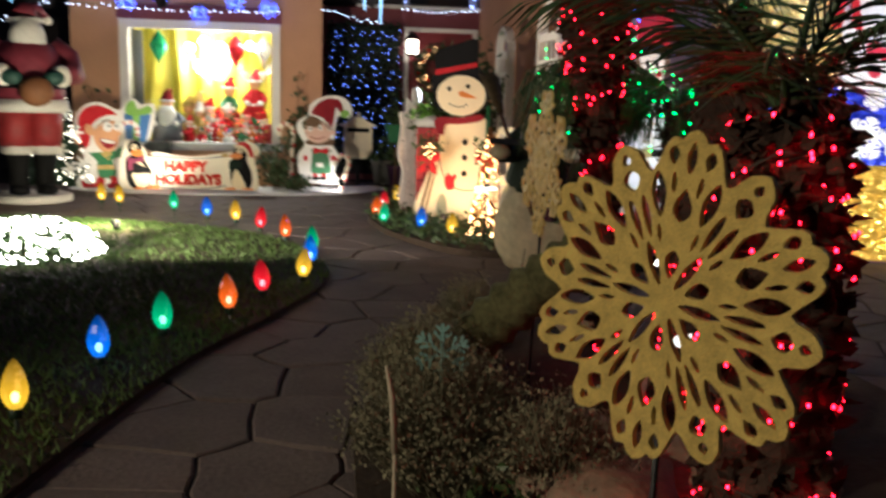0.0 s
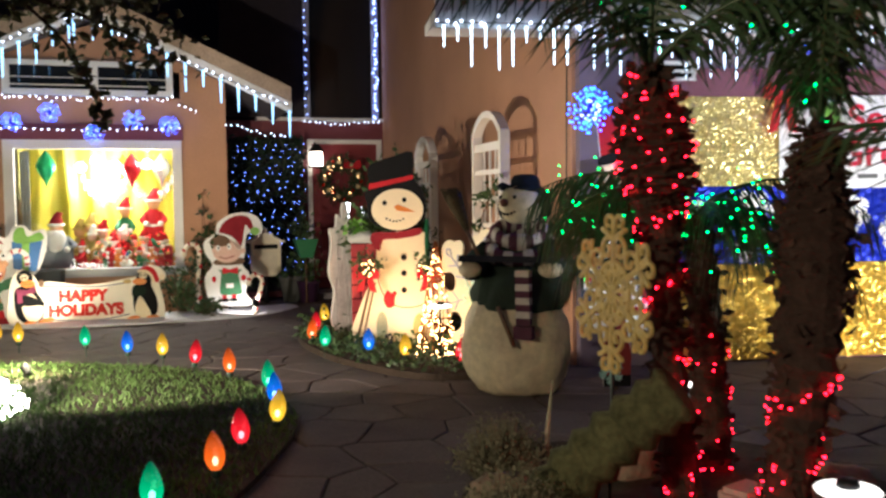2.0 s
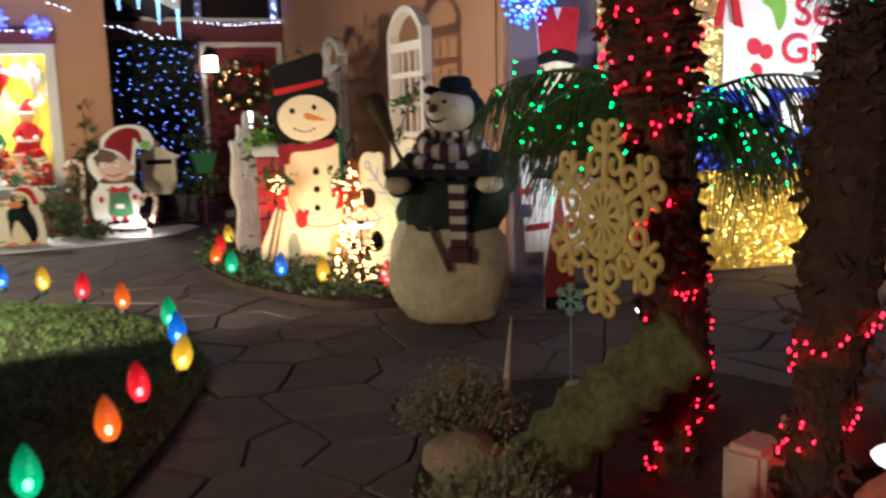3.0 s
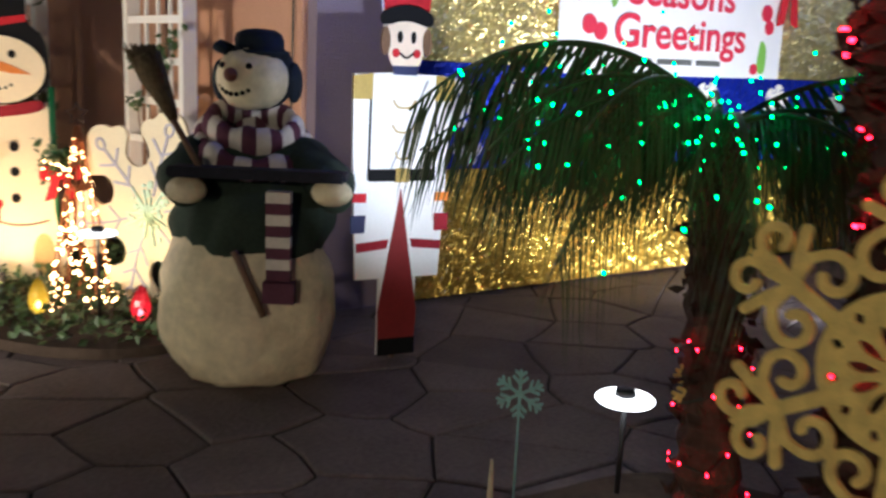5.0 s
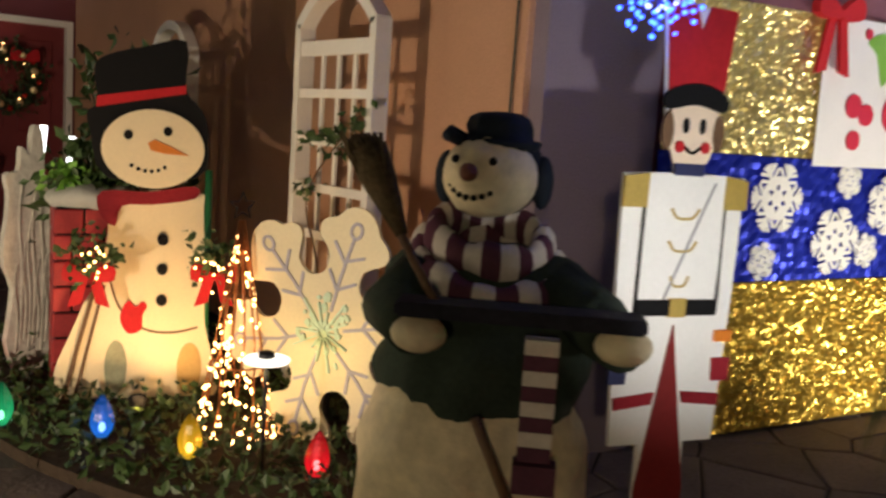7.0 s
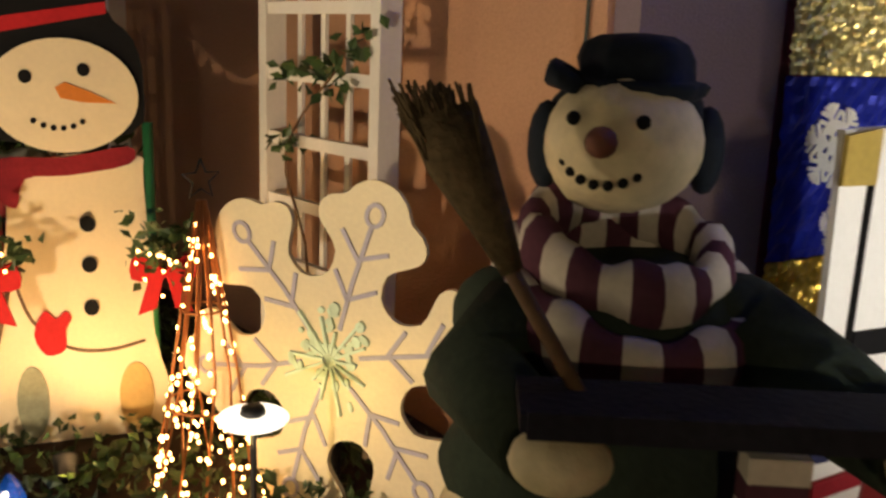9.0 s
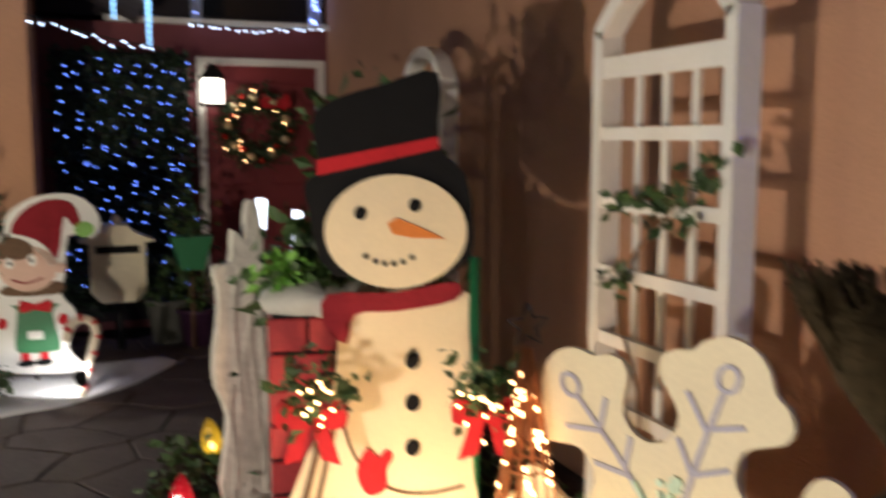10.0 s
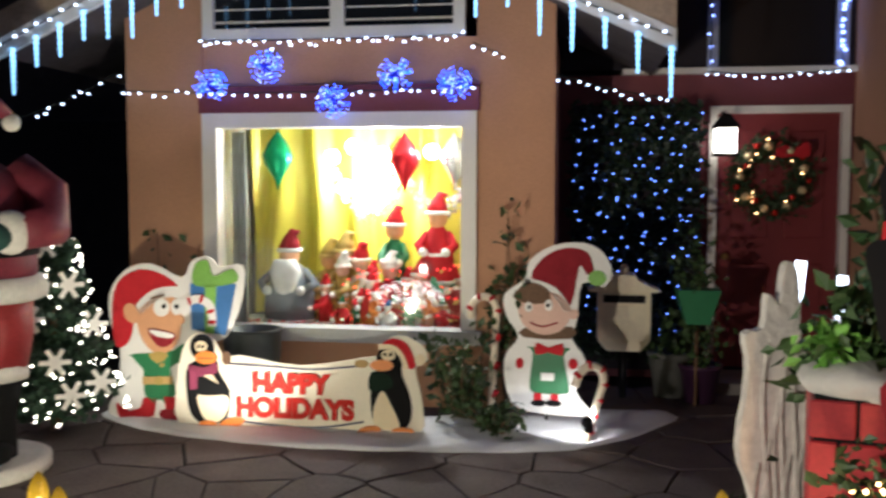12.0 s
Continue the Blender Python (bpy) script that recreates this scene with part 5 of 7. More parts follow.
for nm, out, m_, lv in (("hat", smooth_line([(-0.155, 0.89), (-0.08, 1.02), (0.06, 1.085), (0.20, 1.06), (0.245, 0.93), (0.20, 0.92), (0.15, 0.97), (0.10, 0.72), (-0.02, 0.82)], 3), DARK_RED, 1), ("pompom", oval(0.265, 0.895, 0.058, 0.05, 16), LIME, 2), ("hat_trim", smooth_line([(-0.15, 0.88), (0.0, 0.83), (0.10, 0.70), (0.06, 0.68), (-0.02, 0.78), (-0.16, 0.845)], 3), WHITE_P, 2),
                        ("hair", smooth_line([(-0.27, 0.76), (-0.18, 0.86), (-0.05, 0.82), (-0.04, 0.74), (-0.16, 0.72)], 3), BROWN, 3), ("hair", smooth_line([(-0.20, 0.56), (-0.20, 0.50), (0.10, 0.50), (0.11, 0.58)], 2), BROWN, 1), ("face", smooth_line([(-0.23, 0.73), (-0.20, 0.58), (-0.07, 0.52), (0.06, 0.57), (0.10, 0.70), (-0.02, 0.80)], 3), PALE_SKIN, 2), ("ear", oval(0.12, 0.66, 0.035, 0.03, 12, 0.5), PALE_SKIN, 3),
                        ("eye", oval(-0.17, 0.70, 0.026, 0.034, 12), WHITE_P, 4), ("eye", oval(-0.04, 0.715, 0.026, 0.038, 12), WHITE_P, 4), ("mouth", stroke(smooth_line([(-0.16, 0.60), (-0.08, 0.575), (0.02, 0.605)], 4, False), 0.011), DARK_RED, 4),
                        ("dress", smooth_line([(-0.18, 0.44), (-0.14, 0.40), (-0.16, 0.18), (-0.10, 0.14), (0.06, 0.14), (0.10, 0.18), (0.06, 0.38), (0.10, 0.44), (-0.04, 0.43)], 3), GREEN, 1), ("bow", smooth_line([(-0.12, 0.47), (-0.04, 0.44), (0.05, 0.47), (0.05, 0.39), (-0.04, 0.41), (-0.12, 0.39)], 2), RED, 3), ("buckle", [(-0.085, 0.225), (0.0, 0.225), (0.0, 0.275), (-0.085, 0.275)], WHITE_P, 3),
                        ("mitten", oval(-0.225, 0.33, 0.026, 0.036, 12), RED, 2), ("mitten", oval(0.12, 0.34, 0.03, 0.036, 12), RED, 2), ("shoe", oval(-0.10, 0.075, 0.05, 0.02, 12), BLACK, 3), ("shoe", oval(0.0, 0.078, 0.05, 0.02, 12), BLACK, 3), ("stocking", [(-0.13, 0.09), (-0.08, 0.09), (-0.08, 0.14), (-0.13, 0.14)], RED, 2), ("stocking", [(-0.02, 0.09), (0.03, 0.09), (0.03, 0.14), (-0.02, 0.14)], RED, 2)):
    layer(gb, nm, out, m_, lv)
dots(gb, "pupil", [(-0.165, 0.70), (-0.045, 0.715)], 0.011, BLACK, 6)
legs(gb, -0.05)

# candy canes
CANDY = mat("candy_white", (0.80, 0.70, 0.55), 0.35, vary=0.06)


def candy_cane(at, h, turn, tilt):
    t = thing("candy_cane", "red striped plastic candy cane stuck in the ground", "candy cane", "candy canes")
    pts = [(0, 0, -0.05 + (h - 0.10) * i / 12) for i in range(13)] + [(-0.085 + 0.085 * math.cos(a), 0, h - 0.15 + 0.10 * math.sin(a)) for a in [math.pi * k / 10 for k in range(1, 11)]] + [(-0.17, 0, h - 0.20)]
    bm = bmesh.new()
    tube(bm, pts, 0.026, 10)
    part("rod", bm, CANDY, t)
    for i in range(0, len(pts) - 1, 3):
        a, b = Vector(pts[i]), Vector(pts[i + 1])
        bm = bmesh.new()
        side = (b - a).normalized().orthogonal() * 0.012
        tube(bm, [a.lerp(b, 0.1), a.lerp(b, 0.9)], 0.0285, 10)
        bmesh.ops.transform(bm, matrix=Matrix.Translation(a) @ Matrix.Rotation(radians(24), 4, "Y") @ Matrix.Translation(-a), verts=bm.verts)
        part("stripe", bm, RED, t)
    t.matrix_world = pose(*at, 0, tilt, turn)


candy_cane((0.70, 9.98, 0.02), 0.86, 8, 3)
candy_cane((1.32, 9.52, 0.02), 0.50, 20, 18)
candy_cane((0.62, 10.08, 0.02), 0.4, 30, -14)

# mailbox
mb = thing("mailbox", "cream cast metal wall mailbox on a post", "mailbox", "", (1.60, 10.80, 0))
IVORY = mat("ivory_enamel", (0.80, 0.72, 0.52), 0.45, vary=0.12)
bm = boxes(((-0.19, -0.11, 0.44), (0.19, 0.11, 0.80)))
slab(bm, [(-0.19, 0.44), (-0.12, 0.36), (0.12, 0.36), (0.19, 0.44)], -0.10, 0.10)
bmesh.ops.bevel(bm, geom=bm.edges[:], offset=0.008, segments=2, affect="EDGES")
part("body", bm, IVORY, mb)
bm = bmesh.new()
slab(bm, smooth_line([(-0.23, 0.80), (-0.20, 0.83), (-0.10, 0.88), (-0.07, 0.92), (0.07, 0.92), (0.10, 0.88), (0.20, 0.83), (0.23, 0.80)], 3), -0.14, 0.14)
part("roof", bm, IVORY, mb)
bm = bmesh.new()
lathe(bm, [(0.03, 0.91), (0.022, 0.93), (0.035, 0.955), (0.02, 0.98), (0.004, 0.995)], 12)
part("finial", bm, IVORY, mb)
part("slot", boxes(((-0.15, -0.116, 0.72), (0.15, -0.111, 0.775))), BLACK, mb)
part("front_plate", boxes(((-0.14, -0.122, 0.46), (0.14, -0.112, 0.70))), IVORY, mb)
bm = bmesh.new()
tube(bm, [(0, 0, -0.02), (0, 0, 0.37)], 0.03, 10)
part("post", bm, IRON, mb)

# porch lantern
ln = thing("wall_lantern", "lit black metal porch lantern beside the door", "lantern", "", (2.38, 11.34, 1.92))
part("glass", boxes(((-0.075, -0.07, -0.10), (0.075, 0.07, 0.09))), glowing("lantern_glass", (1.0, 0.86, 0.68), 7), ln)
part("base", boxes(((-0.09, -0.085, -0.125), (0.09, 0.085, -0.102))), BLACK, ln)
bm = bmesh.new()
slab(bm, [(-0.09, 0.092), (0.09, 0.092), (0.09, 0.112), (0.02, 0.20), (-0.02, 0.20), (-0.09, 0.112)], -0.085, 0.085)
part("cap", bm, BLACK, ln)
for x in (-0.08, 0.08):
    for y in (-0.075, 0.075):
        part("corner_bar", boxes(((x - 0.006, y - 0.006, -0.102), (x + 0.006, y + 0.006, 0.092))), BLACK, ln)
bm = bmesh.new()
tube(bm, [(0, 0.02, 0.19), (0, 0.12, 0.22), (0, 0.205, 0.14)], 0.012, 8)
part("bracket", bm, BLACK, ln)

# door wreath
wr = thing("wreath", "evergreen door wreath with gold baubles and red bow", "wreath", "", (2.75, 11.50, 1.63))
rnd = random.Random(8)
pts, R = [], 0.245
for _ in range(2000):
    a, q, b = rnd.uniform(0, 6.283), abs(rnd.gauss(0, 0.062)), rnd.uniform(0, 6.283)
    pts.append(((R + q * math.cos(b)) * math.cos(a), -0.03 + q * math.sin(b) * 0.8, (R + q * math.cos(b)) * math.sin(a)))
leaves(pts, 0.05, mat("pine_green", (0.03, 0.055, 0.02), 0.6, vary=0.3, bump=0), "greenery", wr)
GOLD_B, RED_B = mat("champagne_bauble", (0.85, 0.70, 0.42), 0.2, 0.6, 0.1), mat("red_bauble", (0.55, 0.03, 0.02), 0.2, 0.5, 0.1)
for i in range(9):
    a = i * 0.698 + 0.3
    part("gold_bauble", ball(bmesh.new(), (R * math.cos(a), -0.085, R * math.sin(a)), 0.036, 0, 12), GOLD_B, wr, "gold glass bauble")
    a += 0.32
    part("red_bauble", ball(bmesh.new(), ((R + 0.03 * (-1) ** i) * math.cos(a), -0.08, (R + 0.03 * (-1) ** i) * math.sin(a)), 0.026, 0, 10), RED_B, wr, "red glass bauble")
beads([(q * math.cos(a), -0.095, q * math.sin(a)) for q, a in [(R + rnd.gauss(0, 0.05), rnd.uniform(0, 6.283)) for k in range(16)]], 0.0065, L_WARM, "light_chain", wr, "warm white mini lights")
bm = bmesh.new()
for s in (-1, 1):
    slab(bm, smooth_line([(0.15, 0.20), (0.15 + s * 0.10, 0.28), (0.15 + s * 0.12, 0.17), (0.15 + s * 0.02, 0.16)], 3), -0.11, -0.07)
part("bow", bm, RED, wr)

# leafy panel with blue net lights
np_ = thing("ivy_screen", "dark ivy covered screen hung with blue-white net lights", "ivy screen", "", (1.70, 11.28, 0))
rnd = random.Random(14)
leaves([(rnd.uniform(-0.5, 0.50), rnd.uniform(-0.06, 0.08), rnd.uniform(0.2, 2.2)) for _ in range(3600)], 0.07, mat("ivy_dark", (0.016, 0.034, 0.014), 0.55, vary=0.4, bump=0), "ivy", np_)
part("screen_frame", boxes(((-0.5, 0.08, 0), (-0.45, 0.12, 2.2)), ((0.45, 0.08, 0), (0.5, 0.12, 2.2)), ((-0.45, 0.08, 2.15), (0.45, 0.12, 2.2)), ((-0.45, 0.085, 0.1), (0.45, 0.095, 2.15))), DARK_WALL, np_)
net = [(x + rnd.gauss(0, 0.03), -0.10 + rnd.uniform(-0.02, 0.02), z + rnd.gauss(0, 0.03)) for i, z in enumerate([0.4 + 0.1 * k for k in range(18)]) for x in [-0.46 + 0.125 * j + 0.05 * (i % 3) * 0.7 for j in range(8)]]
beads(net, 0.0058, glowing("net_blue_led", (0.16, 0.27, 1.0), 8), "net_light_chain", np_, "blue-white net lights")

# pots by the door
def pot(at, r, h, m_, label, plant, seed):
    t = thing("plant_pot", label, "plant pot", "pots by the door", at)
    bm = bmesh.new()
    lathe(bm, [(r * 0.7, 0), (r * 0.98, h * 0.88), (r * 1.06, h * 0.9), (r * 1.06, h), (r * 0.9, h), (r * 0.88, h * 0.93)], 20)
    part("pot", bm, m_, t)
    rnd = random.Random(seed)
    leaves([(rnd.gauss(0, r * 0.6), rnd.gauss(0, r * 0.6), h + abs(rnd.gauss(0, plant * 0.5))) for _ in range(160)], 0.07, LEAF, "plant", t, seed=seed)


pot((2.15, 10.75, 0.0), 0.15, 0.28, mat("plum_glaze", (0.05, 0.02, 0.05), 0.3, vary=0.2), "dark plum glazed pot with plant by the door", 0.5, 2)
pot((1.95, 10.9, 0.0), 0.16, 0.34, mat("grey_glaze", (0.12, 0.12, 0.11), 0.5, vary=0.2), "grey stone pot with trailing plant", 0.25, 3)
hb = thing("hanging_planter", "green tapered planter box on a pole", "plant pot", "", (2.10, 10.6, 0.0))
bm = bmesh.new()
slab(bm, [(-0.08, 0.60), (0.08, 0.60), (0.15, 0.84), (-0.15, 0.84)], -0.1, 0.1)
part("box", bm, GREEN, hb)
bm = bmesh.new()
tube(bm, [(0.0, 0.0, 0.0), (0, 0, 0.6)], 0.012, 6)
part("pole", bm, BROWN, hb)
leaves([(rnd.gauss(0, 0.07), rnd.gauss(0, 0.05), 0.86 + abs(rnd.gauss(0, 0.12))) for _ in range(120)], 0.06, LEAF, "plant", hb)


# shrubs near the display window
def shrub(name, label, at, sx, sz, count, size, m_, seed, twigs=14):
    t = thing(name, label, "shrub", "shrubs", at)
    rnd = random.Random(seed)
    bm, pts = bmesh.new(), []
    for i in range(twigs):
        tip = Vector((rnd.gauss(0, sx * 0.5), rnd.gauss(0, sx * 0.35), sz * rnd.uniform(0.45, 1.0)))
        mid = tip * 0.5 + Vector((rnd.gauss(0, sx * 0.1), 0, 0))
        tube(bm, [(0, 0, -0.02), mid, tip], [0.008, 0.006, 0.003], 5)
        for _ in range(count // twigs):
            s = rnd.uniform(0.3, 1.05)
            p = (mid * (2 - 2 * s) + tip * (2 * s - 1)) if s > 0.5 else mid * 2 * s
            pts.append(p + Vector((rnd.gauss(0, sx * 0.12), rnd.gauss(0, sx * 0.12), rnd.gauss(0, sx * 0.12))))
    tagged(part("branchwork", bm, BROWN, t), kind="stuff")
    leaves(pts, size, m_, "foliage", t, seed=seed)


shrub("shrub", "leggy rose shrub with sparse leaves by the wall", (0.80, 10.12, 0.0), 0.32, 1.65, 260, 0.075, LEAF, 31, 9)
shrub("shrub", "leggy shrub with sparse dark leaves by the wall", (-1.62, 10.1, 0.0), 0.35, 1.35, 160, 0.075, LEAF, 32, 7)
shrub("shrub", "low leafy shrub beside the snow blanket", (0.55, 9.85, 0.0), 0.32, 0.62, 480, 0.07, LEAF, 33, 16)
shrub("shrub", "low leafy shrub in front of the cutouts", (0.78, 9.55, 0.0), 0.26, 0.22, 320, 0.06, LEAF, 34, 14)
shrub("shrub", "tall leafy shrub beside the trellis and wall", (2.98, 8.9, 0.0), 0.34, 1.85, 420, 0.085, LEAF, 35, 14)
shrub("shrub", "dark leafy shrub behind the snowman", (2.52, 7.28, 0.03), 0.34, 1.66, 2000, 0.10, LEAF, 36, 24)

# oval dark pot behind the penguins
bm = bmesh.new()
lathe(bm, [(0.14, 0), (0.19, 0.3), (0.2, 0.5), (0.21, 0.52), (0.17, 0.52), (0.16, 0.46)], 20)
pt = tagged(part("planter_tub", bm, mat("black_tub", (0.02, 0.025, 0.025), 0.4, vary=0.2)), "round black planter tub below the window", "plant pot")
pt.matrix_world = pose(-0.95, 9.98, 0.06)


# ---- beside the snowman ----
ib = board("ice_board", "tall carved whitewashed driftwood board standing upright", "yard decoration", (1.97, 7.30, 0.05), 12)
ICE = [(-0.08, 0.0), (-0.13, 0.16), (-0.10, 0.42), (-0.15, 0.60), (-0.12, 0.86), (-0.135, 1.0), (-0.08, 1.02), (-0.065, 1.14), (-0.02, 1.10), (0.0, 1.24), (0.045, 1.22), (0.06, 1.02), (0.11, 0.86), (0.125, 0.62), (0.085, 0.46), (0.12, 0.24), (0.05, 0.0)]
bm = bmesh.new()
slab(bm, [(x + 0.012 * noise.noise((9 * x, 0, 9 * z)), z) for x, z in smooth_line(ICE, 3)], 0, 0.05)
part("plank", bm, WOOD_WHITE, ib)
for i in range(9):
    x = -0.09 + 0.022 * i
    top = 0.55 + 0.45 * math.sin(1.3 * i) ** 2
    bm = bmesh.new()
    slab(bm, stroke(smooth_line([(x, 0.10 + 0.03 * (i % 3)), (x + 0.012, top * 0.5), (x - 0.006, top * 0.8), (x + 0.01, top)], 3, False), 0.009), -0.008, -0.001)
    part("carved_rib", bm, WOOD_WHITE, ib)
for x, h in ((2.02, 1.30), (2.16, 1.25)):
    t = thing("light_stick", "glowing white plastic candle stick in the planter", "candle light", "white light sticks", (x, 7.36, 0))
    bm = bmesh.new()
    tube(bm, [(0, 0, h - 0.14), (0.012, 0, h)], 0.018, 8)
    part("tube", bm, glowing("stick_white", (0.9, 0.95, 1.0), 6), t)
    bm = bmesh.new()
    tube(bm, [(0, 0, 0.04), (0, 0, h - 0.14)], 0.010, 6)
    part("stake", bm, TRIM_WHITE, t)
ch = thing("red_planter", "red brick-like chimney planter with snow and evergreens", "planter", "", (2.18, 6.98, 0.04), -12)
for k in range(7):
    for j in range(3):
        x0 = -0.20 + 0.14 * j - (0.05 if k % 2 else 0)
        x0, x1 = max(x0, -0.2), min(x0 + 0.13, 0.2)
        bm = boxes(((x0, -0.16, 0.02 + 0.125 * k), (x1, 0.16, 0.135 + 0.125 * k)))
        bmesh.ops.bevel(bm, geom=bm.edges[:], offset=0.006, segments=1, affect="EDGES")
        part("brick", bm, mat("chimney_red", (0.36, 0.025, 0.03), 0.6, vary=0.25) if (k, j) == (0, 0) else bpy.data.materials["chimney_red"], ch)
part("core", boxes(((-0.185, -0.15, 0), (0.185, 0.15, 0.89))), BLACK, ch)
bm = bmesh.new()
ball(bm, (0, 0, 0.93), 0.2, 0, 24, (1.18, 0.95, 0.42))
for v in bm.verts:
    v.co.z += 0.03 * noise.noise(v.co * 9)
part("snow_top", bm, mat("grey_snow", (0.55, 0.54, 0.50), 0.9, vary=0.12, bump=0.5, fine=30), ch)
rnd = random.Random(4)
leaves([(rnd.gauss(0, 0.10), rnd.gauss(0, 0.07), 0.98 + abs(rnd.gauss(0, 0.11))) for _ in range(420)], 0.07, LEAF, "evergreen_sprig", ch)
leaves([(-0.13 + rnd.gauss(0, 0.04), -0.08, 1.03 + rnd.gauss(0, 0.03)) for _ in range(80)], 0.06, LIME, "bright_sprig", ch)

# copper wire tree with warm lights
ct = thing("wire_tree", "copper wire cone tree wrapped in warm mini lights", "light tree", "", (2.49, 6.0, 0.04))
COPPER = mat("copper_wire", (0.42, 0.17, 0.07), 0.35, 0.8, 0.2)
for i in range(12):
    a = i * 2 * math.pi / 12
    bm = bmesh.new()
    tube(bm, [(0.17 * math.cos(a), 0.17 * math.sin(a), 0), (0.10 * math.cos(a + 0.35), 0.10 * math.sin(a + 0.35), 0.40), (0.012 * math.cos(a + 0.8), 0.012 * math.sin(a + 0.8), 0.93)], 0.0045, 5)
    part("wire", bm, COPPER, ct)
for z, r in ((0.0, 0.17), (0.3, 0.118), (0.6, 0.068)):
    bm = bmesh.new()
    tube(bm, [(r * math.cos(k * 0.3927), r * math.sin(k * 0.3927), z) for k in range(17)], 0.004, 5)
    part("hoop", bm, COPPER, ct)
rnd = random.Random(21)
pts = []
for i in range(190):
    z = 0.93 * (1 - math.sqrt(rnd.random()))
    r, a = 0.17 * (1 - z / 0.96), rnd.uniform(0, 6.283)
    pts.append((r * math.cos(a), r * math.sin(a), z + 0.01))
for i in range(26):
    pts.append((rnd.gauss(-0.05, 0.13), -0.15 + rnd.gauss(0, 0.08), 0.02))
beads(pts, 0.0064, L_WARM, "mini_light_chain", ct, "warm white mini lights", 1.3)
star = [((0.062 if k % 2 == 0 else 0.027) * math.sin(k * math.pi / 5), 0.99 + (0.062 if k % 2 == 0 else 0.027) * math.cos(k * math.pi / 5)) for k in range(11)]
bm = bmesh.new()
tube(bm, [(x, 0, z) for x, z in star], 0.004, 5)
part("star", bm, IRON, ct, "bare dark wire star")


def path_light(at, h, label="solar path light with a white lit disc on a stake", lit=3.0):
    t = thing("path_light", label, "path light", "disc path lights", at)
    bm = bmesh.new()
    tube(bm, [(0, 0, -0.05), (0, 0, h - 0.01)], 0.009, 8)
    part("stake", bm, IRON, t)
    bm = bmesh.new()
    lathe(bm, [(0.03, h - 0.012), (0.086, h - 0.008), (0.092, h), (0.086, h + 0.006), (0.03, h + 0.008)], 24)
    part("disc", bm, glowing("disc_white_" + str(int(h * 1000 + at[0] * 100)), (1.0, 0.95, 0.86), lit), t, "white glowing disc")
    bm = bmesh.new()
    lathe(bm, [(0.028, h + 0.008), (0.034, h + 0.012), (0.030, h + 0.03), (0.012, h + 0.036)], 14)
    part("cap", bm, IRON, t)
    return t


path_light((2.37, 5.50, 0.05), 0.44, lit=2.5)
path_light((2.18, 0.92, 0.07), 0.39, lit=1.6)
path_light((2.82, 2.74, 0.06), 0.32, lit=4.0)


def spot_fixture(at, turn, tilt):
    t = new("garden_spotlight")
    tagged(t, "small black garden spotlight on a ground stake", "spotlight", "garden spotlights")
    bm = bmesh.new()
    lathe(bm, [(0.018, -0.07), (0.03, -0.06), (0.036, 0.0), (0.038, 0.012), (0.032, 0.012), (0.030, -0.002)], 16)
    part("housing", bm, BLACK, t)
    bm = bmesh.new()
    lathe(bm, [(0.029, -0.008), (0.029, 0.0)], 16)
    part("lens", bm, glowing("spot_lens_%d" % int(abs(at[0] * 100)), (1.0, 0.93, 0.8), 30), t, "bright lens")
    t.matrix_world = pose(*at, 0, 0, turn) @ pose(0, 0, 0, tilt)


spot_fixture((2.14, 6.24, 0.15), -20, -55)
spot_fixture((-0.67, 6.17, 0.09), 35, -50)
spot_fixture((1.33, 9.40, 0.16), 10, -70)

# ---- garage door wrapped in foil ----
def foil(name, u0, u1, z0, z1, m_, du, label, rough, seed, y=-0.035):
    rnd = random.Random(seed)
    nx, nz = int((u1 - u0) / du), int((z1 - z0) / du)
    V = [(u0 + (u1 - u0) * i / nx, y + rnd.uniform(-rough, rough), z0 + (z1 - z0) * j / nz) for j in range(nz + 1) for i in range(nx + 1)]
    F = [(j * (nx + 1) + i, j * (nx + 1) + i + 1, (j + 1) * (nx + 1) + i + 1, (j + 1) * (nx + 1) + i) for j in range(nz) for i in range(nx)]
    F = [t for a, b, c, d in F for t in ((a, b, c), (a, c, d))]
    me = bpy.data.meshes.new(name)
    me.from_pydata(V, [], F)
    me.materials.append(m_)
    ob = tagged(new(name, me), label, "foil covering", "garage door wraps")
    ob.matrix_world = garage
    return ob


GOLD_FOIL = mat("gold_foil_sheet", (0.92, 0.62, 0.12), 0.28, 0.9, 0.25, 12, 0.2, 90)
PALE_FOIL = mat("pale_gold_foil_sheet", (0.88, 0.72, 0.30), 0.30, 0.9, 0.25, 12, 0.2, 90)
BLUE_FOIL = mat("blue_foil_sheet", (0.02, 0.04, 0.50), 0.35, 0.6, 0.3, 12, 0.2, 90)
foil("gold_foil", -0.70, 3.62, 0.02, 0.775, GOLD_FOIL, 0.014, "crinkled gold tinsel foil on the garage door", 0.0085, 1)
foil("blue_foil", -0.70, 3.62, 0.78, 1.385, BLUE_FOIL, 0.03, "crinkled dark blue foil band on the garage door", 0.008, 2)
foil("pale_gold_foil", -0.70, 3.62, 1.39, 2.082, PALE_FOIL, 0.014, "crinkled pale gold tinsel foil on the garage door", 0.0085, 3)
on_garage(setting("door_2", boxes(((-0.70, 0.02, 0), (3.62, 0.06, 2.085))), TRIM_RED, "closed garage door under foil wrapping", "door"))


